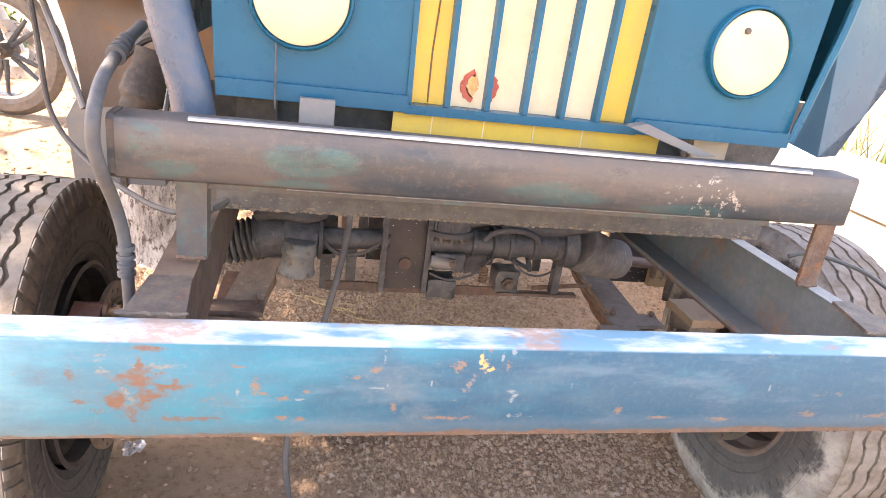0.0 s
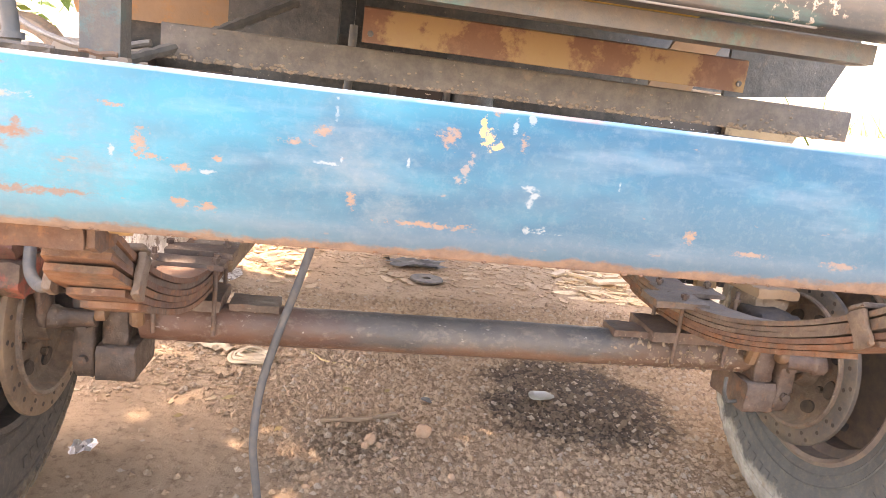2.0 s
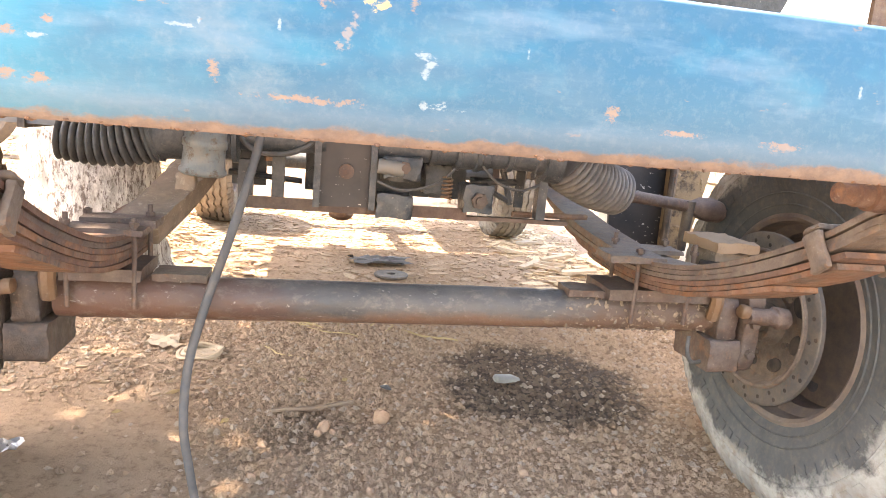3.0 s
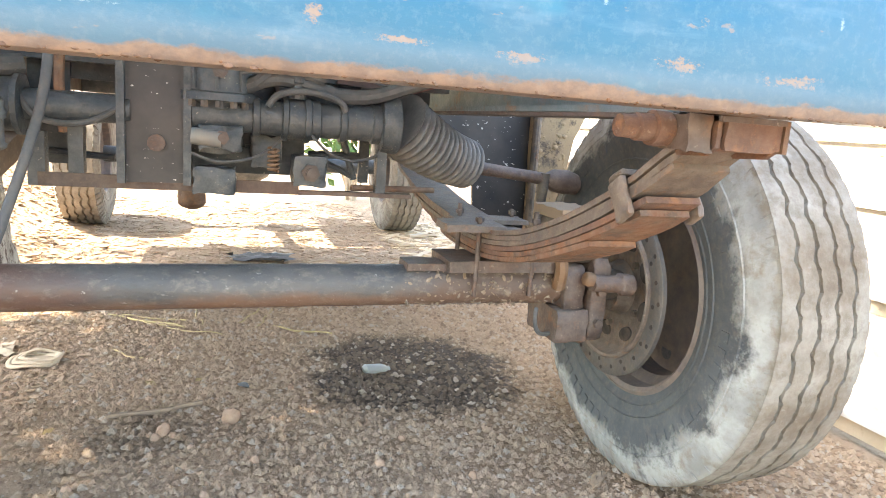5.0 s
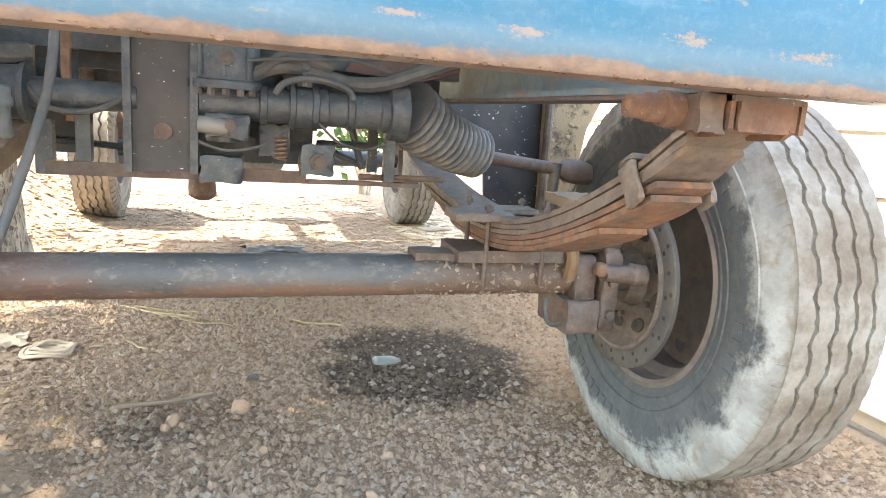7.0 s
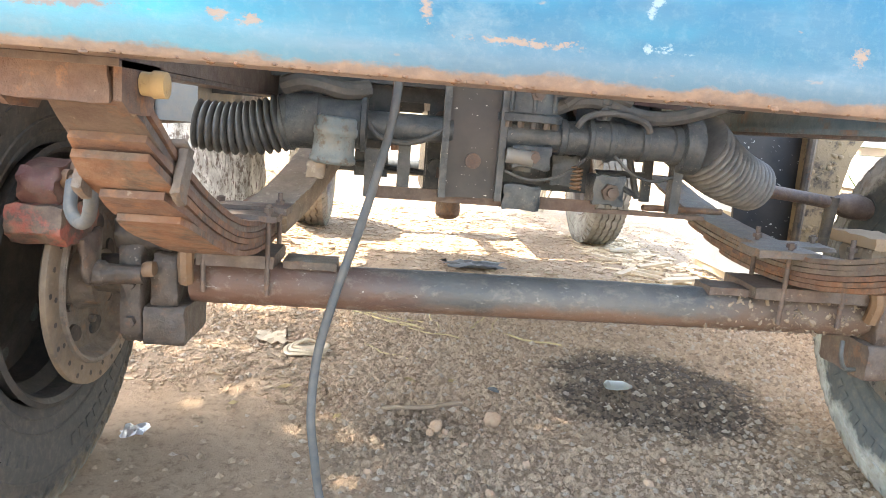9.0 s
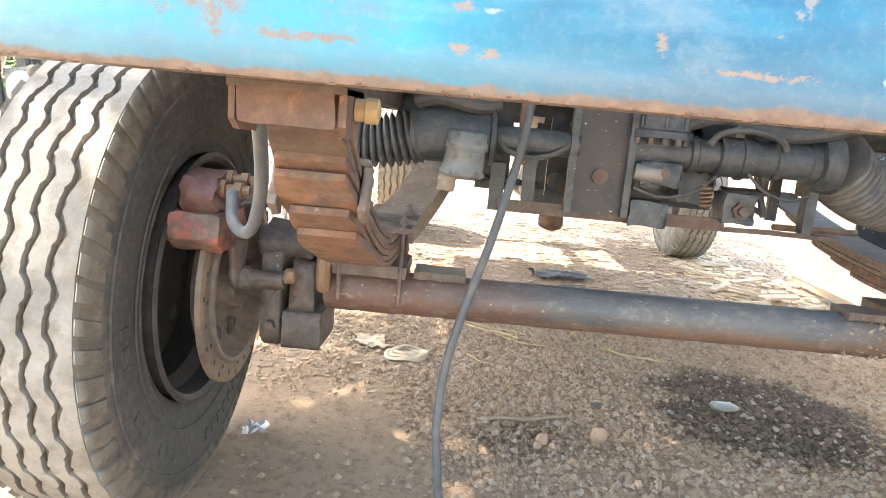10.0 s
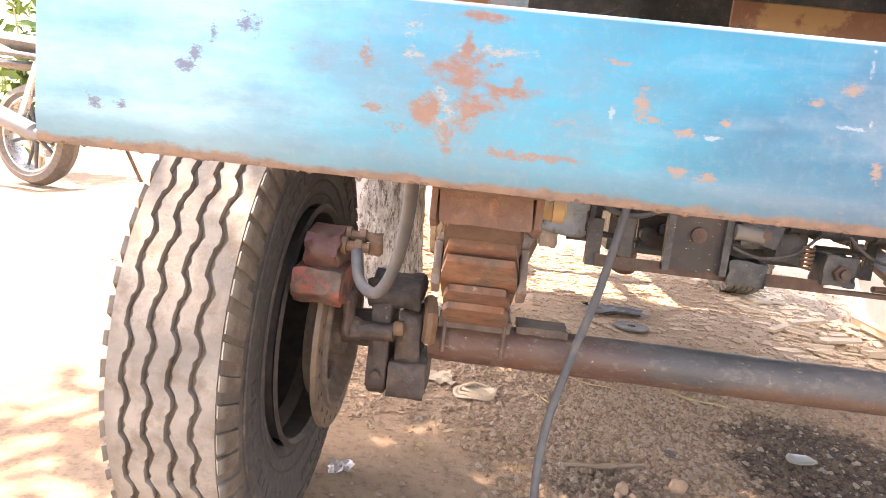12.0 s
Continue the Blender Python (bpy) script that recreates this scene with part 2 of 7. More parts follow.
def flake_material(name, pale, mid, dark):
    m, nt, b = nodes_of(name)
    geo = nt.nodes.new("ShaderNodeNewGeometry")
    n2 = noise_of(nt, 60, 6, 0.7, geo.outputs["Position"])
    col = mix(nt, geo.outputs["Random Per Island"], mid, pale)
    col = mix(nt, maprange(nt, n2, 0.5, 0.68, 0, 0.6), col, dark)
    nt.links.new(col, b.inputs["Base Color"])
    b.inputs["Roughness"].default_value = 0.95
    bump(nt, b, n2, 0.4, 0.004)
    return m


M_LITTER = flake_material("dry_litter", (0.46, 0.34, 0.23), (0.32, 0.22, 0.14), (0.16, 0.10, 0.065))
M_CHIPS = flake_material("pale_wood_chips", (0.66, 0.52, 0.35), (0.50, 0.36, 0.22), (0.30, 0.19, 0.11))
M_GRASS, nt, b = nodes_of("dry_grass")
geo = nt.nodes.new("ShaderNodeNewGeometry")
nt.links.new(mix(nt, maprange(nt, geo.outputs["Random Per Island"], 0.25, 0.75), (0.10, 0.17, 0.045), (0.42, 0.35, 0.20)), b.inputs["Base Color"])
b.inputs["Roughness"].default_value = 0.8
M_LEAF, nt, b = nodes_of("green_leaf")
n = noise_of(nt, 6)
nt.links.new(mix(nt, maprange(nt, n, 0.35, 0.65), (0.05, 0.12, 0.02), (0.12, 0.20, 0.05)), b.inputs["Base Color"])
b.inputs["Roughness"].default_value = 0.6
M_BOTTLE, nt, b = nodes_of("cloudy_plastic")
b.inputs["Base Color"].default_value = (0.30, 0.32, 0.30, 1)
b.inputs["Transmission Weight"].default_value, b.inputs["Roughness"].default_value = 0.5, 0.35


def spot(nt, pos, wob, x, z, rx, rz, y=None, ry=1.0, soft=0.15):
    """A ragged round patch: 1 inside, 0 outside."""
    s = nt.nodes.new("ShaderNodeVectorMath")
    s.operation = "SUBTRACT"
    s.inputs[1].default_value = (x, y or 0.0, z)
    nt.links.new(pos, s.inputs[0])
    d = nt.nodes.new("ShaderNodeVectorMath")
    d.operation = "MULTIPLY"
    d.inputs[1].default_value = (1 / rx if rx else 0.0, 1 / ry if y is not None else 0.0, 1 / rz if rz else 0.0)
    nt.links.new(s.outputs[0], d.inputs[0])
    l = nt.nodes.new("ShaderNodeVectorMath")
    l.operation = "LENGTH"
    nt.links.new(d.outputs[0], l.inputs[0])
    a = nt.nodes.new("ShaderNodeMath")
    a.operation = "ADD"
    nt.links.new(l.outputs["Value"], a.inputs[0])
    nt.links.new(wob, a.inputs[1])
    return maprange(nt, a.outputs[0], 1.0 + soft, 1.0 - soft)


def position(nt):
    return nt.nodes.new("ShaderNodeNewGeometry").outputs["Position"]


# blue bumper: cyan to blue paint, sky glare painted on the near end, chalky clouds, soft-edged chips, a big rust patch,
# a dull lower band and a rusty lip
M_BUMPER, nt, b = nodes_of("bumper_paint")
pos = position(nt)
n_big, n_mid, n_fine = noise_of(nt, 4.0, 4, 0.6, pos, (1, 1, 2.0)), noise_of(nt, 30, 8, 0.72, pos, (0.7, 1, 1.4)), noise_of(nt, 120, 6, 0.7, pos)
n_cloud, n_chip, n_speck = noise_of(nt, 11, 7, 0.66, pos, (0.8, 1, 1.5)), noise_of(nt, 85, 8, 0.72, pos, (0.7, 1, 1.1)), noise_of(nt, 60, 4, 0.6, pos, (0.6, 1, 1.3))
n_wipe = noise_of(nt, 20, 6, 0.6, pos, (0.35, 1, 1.8))
sep = nt.nodes.new("ShaderNodeSeparateXYZ")
nt.links.new(pos, sep.inputs[0])
near_cyan = nt.nodes.new("ShaderNodeMath")      # more cyan towards the near end, deeper blue towards the far
near_cyan.operation = "ADD"
nt.links.new(maprange(nt, sep.outputs["X"], -0.30, 0.40, 0.26, -0.24), near_cyan.inputs[0])
nt.links.new(n_big, near_cyan.inputs[1])
BLUE, CYAN, GLARE, DULL = (0.008, 0.086, 0.146), (0.010, 0.206, 0.282), (0.185, 0.360, 0.398), (0.070, 0.130, 0.170)
col = mix(nt, maprange(nt, near_cyan.outputs[0], 0.34, 0.66), BLUE, CYAN)
# pale sky reflection put into the colour of the near end
glare = nt.nodes.new("ShaderNodeMath")
glare.operation = "MULTIPLY"
nt.links.new(maprange(nt, sep.outputs["X"], -0.18, -0.32), glare.inputs[0])
nt.links.new(maprange(nt, n_wipe, 0.30, 0.60, 0.35, 1.0), glare.inputs[1])
col = mix(nt, glare.outputs[0], col, GLARE)
col = mix(nt, maprange(nt, n_cloud, 0.47, 0.68, 0, 0.50), col, DULL)
col = mix(nt, maprange(nt, n_wipe, 0.55, 0.70, 0, 0.17), col, (0.26, 0.32, 0.36))
wob = maprange(nt, n_mid, 0.30, 0.70, -1.3, 1.3)
wob_soft = maprange(nt, noise_of(nt, 230, 7, 0.75, pos, (0.6, 1, 1.0)), 0.3, 0.7, -1.5, 1.5)
SCALE, CHIP, SCUFF, GREYED, BEIGE, PURPLE = (0.172, 0.098, 0.066), (0.218, 0.142, 0.098), (0.20, 0.255, 0.27), (0.100, 0.155, 0.185), (0.25, 0.225, 0.18), (0.090, 0.110, 0.150)


def chips(col, colour, spots, wobble, lo=0.40, hi=0.50, most=1.0, soft=0.4):
    """Ragged patches of another colour at x, z with half width and half height."""
    for x, z, rx, rz in spots:
        msk = nt.nodes.new("ShaderNodeMath")
        msk.operation = "MULTIPLY"
        nt.links.new(spot(nt, pos, wobble, x - 0.003, z + 0.003, rx * (0.75 if colour == SCUFF else 0.9), rz * (0.75 if colour == SCUFF else 0.9), soft=soft), msk.inputs[0])
        nt.links.new(maprange(nt, n_chip, lo, hi, 0.0, most), msk.inputs[1])
        col = mix(nt, msk.outputs[0], col, colour)
    return col


col = chips(col, GREYED, ((-0.150, 0.765, 0.062, 0.050), (-0.071, 0.743, 0.019, 0.013), (0.128, 0.772, 0.030, 0.024), (-0.248, 0.784, 0.016, 0.010), (0.155, 0.733, 0.016, 0.010)), wob, 0.20, 0.70, 0.9, 0.9)
col = chips(col, PURPLE, ((-0.297, 0.795, 0.008, 0.006), (-0.342, 0.762, 0.006, 0.004), (-0.333, 0.770, 0.003, 0.006), (-0.405, 0.731, 0.005, 0.004), (-0.386, 0.731, 0.004, 0.003), (-0.321, 0.786, 0.002, 0.006)), wob_soft, 0.36, 0.46)
col = chips(col, BEIGE, ((-0.182, 0.794, 0.006, 0.011), (-0.126, 0.792, 0.017, 0.0035), (-0.159, 0.752, 0.009, 0.013)), wob_soft, 0.46, 0.54, 0.8)
col = chips(col, SCALE, ((-0.150, 0.772, 0.017, 0.014), (-0.142, 0.752, 0.016, 0.011), (-0.168, 0.751, 0.008, 0.012), (-0.147, 0.793, 0.004, 0.009), (-0.133, 0.813, 0.016, 0.004), (-0.118, 0.766, 0.016, 0.0035)), wob, 0.34, 0.44)
col = chips(col, SCALE, ((-0.156, 0.732, 0.004, 0.012), (-0.102, 0.7255, 0.028, 0.0028), (-0.128, 0.783, 0.004, 0.003), (-0.111, 0.772, 0.003, 0.004), (-0.208, 0.747, 0.006, 0.003), (-0.190, 0.736, 0.005, 0.004), (-0.215, 0.782, 0.004, 0.007)), wob_soft, 0.36, 0.46, 0.85)
col = chips(col, CHIP, ((-0.028, 0.769, 0.0045, 0.009), (-0.019, 0.758, 0.008, 0.0022), (0.003, 0.753, 0.006, 0.0025), (0.027, 0.761, 0.004, 0.002), (0.082, 0.780, 0.009, 0.002), (0.103, 0.790, 0.005, 0.004), (-0.048, 0.793, 0.006, 0.002), (0.001, 0.726, 0.006, 0.003), (0.021, 0.724, 0.006, 0.0025), (0.127, 0.740, 0.003, 0.006), (0.188, 0.7255, 0.026, 0.0022), (0.199, 0.796, 0.006, 0.006), (0.236, 0.820, 0.004, 0.003), (0.258, 0.798, 0.003, 0.006), (0.412, 0.736, 0.004, 0.005), (0.468, 0.725, 0.014, 0.0022), (0.56, 0.722, 0.014, 0.003), (0.69, 0.729, 0.012, 0.004), (0.80, 0.726, 0.020, 0.004)), wob_soft, 0.34, 0.44, 0.9)
col = chips(col, (0.20, 0.17, 0.15), ((0.2145, 0.772, 0.0026, 0.006), (0.2185, 0.781, 0.0024, 0.005), (0.209, 0.763, 0.0022, 0.004)), wob_soft, 0.30, 0.42, 0.8)
col = chips(col, (0.56, 0.36, 0.13), ((0.2245, 0.806, 0.0022, 0.009), (0.2305, 0.797, 0.005, 0.006), (0.237, 0.792, 0.004, 0.0025)), wob_soft, 0.28, 0.40)
col = chips(col, SCUFF, ((-0.047, 0.760, 0.0018, 0.0045), (0.019, 0.751, 0.006, 0.0018), (0.112, 0.807, 0.0014, 0.006), (0.169, 0.774, 0.0012, 0.004), (0.108, 0.766, 0.012, 0.0012), (0.118, 0.770, 0.0012, 0.003), (0.268, 0.762, 0.005, 0.003), (0.273, 0.757, 0.004, 0.0025), (0.269, 0.750, 0.003, 0.005), (0.270, 0.7285, 0.0022, 0.003), (0.283, 0.7285, 0.005, 0.0028), (0.250, 0.811, 0.0018, 0.008), (0.262, 0.816, 0.003, 0.005), (0.343, 0.772, 0.0014, 0.004), (0.298, 0.727, 0.004, 0.0015), (0.62, 0.77, 0.0015, 0.004), (0.84, 0.775, 0.0018, 0.004)), wob_soft, 0.34, 0.48, 0.85)
col = mix(nt, maprange(nt, n_speck, 0.70, 0.74, 0, 0.55), col, CHIP)      # stray small chips
lip = nt.nodes.new("ShaderNodeMath")
lip.operation = "ADD"
nt.links.new(sep.outputs["Z"], lip.inputs[0])
rise = nt.nodes.new("ShaderNodeMath")      # the rust climbs higher on the far half
rise.operation = "ADD"
nt.links.new(maprange(nt, n_mid, 0.35, 0.68, 0.003, -0.0045), rise.inputs[0])
nt.links.new(maprange(nt, sep.outputs["X"], 0.24, 0.40, 0.0, -0.0025), rise.inputs[1])
nt.links.new(rise.outputs[0], lip.inputs[1])
col = mix(nt, maprange(nt, lip.outputs[0], 0.731, 0.717, 0, 0.38), col, (0.115, 0.165, 0.205))
col = mix(nt, maprange(nt, lip.outputs[0], 0.7092, 0.7055, 0, 0.92), col, mix(nt, maprange(nt, n_chip, 0.4, 0.6), (0.145, 0.098, 0.074), (0.220, 0.142, 0.098)))
flange_col = mix(nt, maprange(nt, n_wipe, 0.42, 0.56), (0.56, 0.60, 0.61), (0.13, 0.30, 0.40))      # top flange: near white, blue left in places, rust stains
flange_col = mix(nt, maprange(nt, n_mid, 0.58, 0.68, 0, 0.75), flange_col, (0.36, 0.24, 0.17))
flange_col = chips(flange_col, (0.40, 0.22, 0.13), ((-0.13, 0.824, 0.05, 0.02), (0.30, 0.824, 0.03, 0.02)), wob, 0.36, 0.50, 0.7)
col = mix(nt, maprange(nt, sep.outputs["Z"], 0.8215, 0.8240, 0, 0.95), col, flange_col)
col = mix(nt, maprange(nt, n_fine, 0.5, 0.75, 0, 0.14), col, (0.30, 0.29, 0.27))
nt.links.new(col, b.inputs["Base Color"])
nt.links.new(maprange(nt, n_cloud, 0.38, 0.66, 0.30, 0.60), b.inputs["Roughness"])
b.inputs["Specular IOR Level"].default_value = 0.38
b.inputs["Coat Weight"].default_value, b.inputs["Coat Roughness"].default_value = 0.10, 0.3
bump(nt, b, n_mid, 0.14, 0.004)

# weathered beam: long smears of brown and grey, old teal paint in places
M_BEAM, nt, b = nodes_of("weathered_beam_steel")
pos = position(nt)
n1, n2, n3 = noise_of(nt, 7, 6, 0.6, pos, (0.5, 1, 2.2)), noise_of(nt, 28, 9, 0.75, pos, (0.5, 1, 1.5)), noise_of(nt, 110, 6, 0.7, pos)
wob = maprange(nt, n1, 0.30, 0.70, -0.7, 0.7)
col = mix(nt, maprange(nt, n1, 0.42, 0.60), (0.056, 0.066, 0.072), (0.128, 0.111, 0.098))
for x, z, rx, rz in ((0.0, 0.955, 0.06, 0.006), (-0.17, 1.0, 0.03, 0.02), (-0.14, 0.965, 0.03, 0.012), (0.01, 0.985, 0.05, 0.022), (0.34, 0.970, 0.07, 0.016), (0.52, 0.955, 0.06, 0.008)):
    msk = nt.nodes.new("ShaderNodeMath")
    msk.operation = "MULTIPLY"
    nt.links.new(spot(nt, pos, wob, x, z, rx, rz), msk.inputs[0])
    nt.links.new(maprange(nt, n2, 0.35, 0.60, 0, 0.5), msk.inputs[1])
    col = mix(nt, msk.outputs[0], col, (0.045, 0.17, 0.165))
col = mix(nt, maprange(nt, n2, 0.58, 0.68, 0, 0.55), col, (0.175, 0.108, 0.075))
col = mix(nt, maprange(nt, n2, 0.30, 0.40, 0.5, 0.0), col, (0.04, 0.04, 0.042))
sep = nt.nodes.new("ShaderNodeSeparateXYZ")
nt.links.new(pos, sep.inputs[0])
msk = nt.nodes.new("ShaderNodeMath")
msk.operation = "MULTIPLY"
nt.links.new(maprange(nt, n3, 0.56, 0.62), msk.inputs[0])
nt.links.new(spot(nt, pos, wob, 0.56, 0.985, 0.06, 0.035), msk.inputs[1])
col = mix(nt, msk.outputs[0], col, (0.42, 0.38, 0.33))      # plaster splashes
col = mix(nt, maprange(nt, n3, 0.52, 0.75, 0, 0.35), col, (0.21, 0.18, 0.15))
nt.links.new(col, b.inputs["Base Color"])
nt.links.new(maprange(nt, n1, 0.35, 0.65, 0.28, 0.55), b.inputs["Roughness"])
b.inputs["Metallic"].default_value = 0.3
bump(nt, b, n2, 0.18, 0.004)

# faded yellow bands on a rusty bar
M_HAZARD, nt, b = nodes_of("banded_bar_paint")
pos = position(nt)
n1, n2 = noise_of(nt, 14, 8, 0.7, pos), noise_of(nt, 60, 8, 0.7, pos)
sep = nt.nodes.new("ShaderNodeSeparateXYZ")
nt.links.new(pos, sep.inputs[0])
wv = nt.nodes.new("ShaderNodeMath")
wv.operation = "SINE"
mul = nt.nodes.new("ShaderNodeMath")
mul.operation = "MULTIPLY_ADD"
mul.inputs[1].default_value = 38.0
nt.links.new(sep.outputs["X"], mul.inputs[0])
nt.links.new(maprange(nt, n1, 0.2, 0.8, -3.0, 3.0), mul.inputs[2])
nt.links.new(mul.outputs[0], wv.inputs[0])
col = mix(nt, maprange(nt, wv.outputs[0], -0.35, 0.25), (0.14, 0.075, 0.05), (0.24, 0.165, 0.085))
col = mix(nt, maprange(nt, n2, 0.5, 0.7, 0, 0.6), col, (0.22, 0.13, 0.08))
nt.links.new(col, b.inputs["Base Color"])
b.inputs["Roughness"].default_value = 0.75
bump(nt, b, n2, 0.25, 0.003)

# black paint flecked with white
M_SPECK, nt, b = nodes_of("flecked_black")
pos = position(nt)
n1, n2 = noise_of(nt, 95, 4, 0.55, pos, (0.7, 1, 1.3)), noise_of(nt, 9, 6, 0.6, pos)
col = mix(nt, maprange(nt, n2, 0.4, 0.65), (0.026, 0.028, 0.033), (0.058, 0.054, 0.053))
col = mix(nt, maprange(nt, n1, 0.66, 0.68), col, (0.55, 0.55, 0.52))
nt.links.new(col, b.inputs["Base Color"])
b.inputs["Roughness"].default_value = 0.55
bump(nt, b, n2, 0.3, 0.006)

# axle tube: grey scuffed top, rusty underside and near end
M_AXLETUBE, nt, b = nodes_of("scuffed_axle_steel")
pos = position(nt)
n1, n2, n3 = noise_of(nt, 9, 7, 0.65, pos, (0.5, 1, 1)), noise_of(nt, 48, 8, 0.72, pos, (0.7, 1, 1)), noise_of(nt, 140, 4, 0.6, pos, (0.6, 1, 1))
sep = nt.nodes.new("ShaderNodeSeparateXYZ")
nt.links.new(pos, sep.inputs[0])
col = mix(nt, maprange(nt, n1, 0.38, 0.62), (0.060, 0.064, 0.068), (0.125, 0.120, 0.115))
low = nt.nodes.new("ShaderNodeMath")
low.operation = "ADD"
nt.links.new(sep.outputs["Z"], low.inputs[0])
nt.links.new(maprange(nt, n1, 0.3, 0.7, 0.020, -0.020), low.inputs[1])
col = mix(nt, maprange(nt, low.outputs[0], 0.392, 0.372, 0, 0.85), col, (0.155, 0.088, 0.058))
end = nt.nodes.new("ShaderNodeMath")
end.operation = "ADD"
nt.links.new(sep.outputs["X"], end.inputs[0])
nt.links.new(maprange(nt, n1, 0.3, 0.7, -0.12, 0.12), end.inputs[1])
col = mix(nt, maprange(nt, end.outputs[0], 0.16, -0.04, 0, 0.85), col, (0.120, 0.062, 0.045))
col = mix(nt, maprange(nt, end.outputs[0], 0.60, 0.76, 0, 0.75), col, (0.105, 0.066, 0.048))
col = mix(nt, maprange(nt, n2, 0.52, 0.68, 0, 0.5), col, (0.25, 0.215, 0.18))
col = mix(nt, maprange(nt, n2, 0.28, 0.38, 0.6, 0), col, (0.045, 0.042, 0.040))
col = mix(nt, maprange(nt, n3, 0.66, 0.72, 0, 0.6), col, (0.42, 0.40, 0.37))
nt.links.new(col, b.inputs["Base Color"])
nt.links.new(maprange(nt, n1, 0.35, 0.65, 0.36, 0.7), b.inputs["Roughness"])
bump(nt, b, n2, 0.45, 0.006)

# tyres: grime in the grooves, dry pale mud towards the tread
def tyre_material(name, cy, cz, wall, band, edge, tread, worn_tread):
    """wall, band and tread colours; the ragged band starts at the radius edge."""
    m, nt, b = nodes_of(name)
    pos = position(nt)
    n1, n2, n3 = noise_of(nt, 8, 8, 0.66, pos), noise_of(nt, 70, 8, 0.72, pos), noise_of(nt, 24, 8, 0.7, pos)
    col = mix(nt, maprange(nt, n1, 0.35, 0.65), wall, tuple(v * 1.5 for v in wall))
    col = mix(nt, maprange(nt, n3, 0.62, 0.74, 0, 0.5), col, tuple(0.4 * v + 0.08 for v in wall))
    ring = spot(nt, pos, maprange(nt, n3, 0.28, 0.72, -0.10, 0.10), 0, cz, 0, edge, cy, edge)
    lump = spot(nt, pos, maprange(nt, n1, 0.30, 0.70, -0.16, 0.16), 0, cz, 0, edge * 1.02, cy, edge * 1.02)
    both = nt.nodes.new("ShaderNodeMath")
    both.operation = "MAXIMUM"
    nt.links.new(maprange(nt, ring, 0.35, 0.65), both.inputs[0])
    nt.links.new(maprange(nt, lump, 0.35, 0.65), both.inputs[1])
    band_col = mix(nt, maprange(nt, n1, 0.42, 0.60), band, tuple(v * 0.62 for v in band))
    band_col = mix(nt, maprange(nt, n3, 0.52, 0.66, 0, 0.7), band_col, (0.22, 0.175, 0.125))
    col = mix(nt, both.outputs[0], band_col, col)
    outer = spot(nt, pos, maprange(nt, n2, 0.2, 0.8, -0.008, 0.008), 0, cz, 0, 0.372, cy, 0.372)
    face = mix(nt, maprange(nt, n1, 0.38, 0.62), tread, worn_tread)
    face = mix(nt, maprange(nt, n3, 0.48, 0.64, 0, 0.7), face, (0.135, 0.108, 0.080))
    face = mix(nt, maprange(nt, n2, 0.60, 0.70, 0, 0.45), face, (0.34, 0.33, 0.31))
    col = mix(nt, maprange(nt, outer, 0.38, 0.50), face, col)
    groove = spot(nt, pos, maprange(nt, n2, 0.2, 0.8, -0.01, 0.01), 0, cz, 0, 0.3835, cy, 0.3835)
    deep = nt.nodes.new("ShaderNodeMath")
    deep.operation = "SUBTRACT"
    nt.links.new(maprange(nt, groove, 0.40, 0.60), deep.inputs[0])
    nt.links.new(spot(nt, pos, maprange(nt, n2, 0.2, 0.8, -0.01, 0.01), 0, cz, 0, 0.366, cy, 0.366), deep.inputs[1])
    col = mix(nt, maprange(nt, deep.outputs[0], 0.2, 0.9, 0, 0.55), col, (0.075, 0.058, 0.045))
    col = mix(nt, maprange(nt, n2, 0.48, 0.72, 0, 0.30), col, (0.22, 0.18, 0.135))
    nt.links.new(col, b.inputs["Base Color"])
    b.inputs["Roughness"].default_value = 0.95
    h = nt.nodes.new("ShaderNodeMath")
    h.operation = "MULTIPLY_ADD"
    h.inputs[1].default_value = 0.6
    nt.links.new(n3, h.inputs[0])
    nt.links.new(n2, h.inputs[2])
    bump(nt, b, h.outputs[0], 0.45, 0.006)
    return m


M_TYRE = tyre_material("dusty_tyre", 1.42, 0.382, (0.046, 0.043, 0.040), (0.170, 0.135, 0.098), 0.338, (0.178, 0.164, 0.142), (0.280, 0.257, 0.220))
M_TYRE_MUD = tyre_material("muddy_tyre", 1.425, 0.382, (0.062, 0.070, 0.074), (0.43, 0.445, 0.43), 0.312, (0.145, 0.115, 0.084), (0.285, 0.268, 0.232))

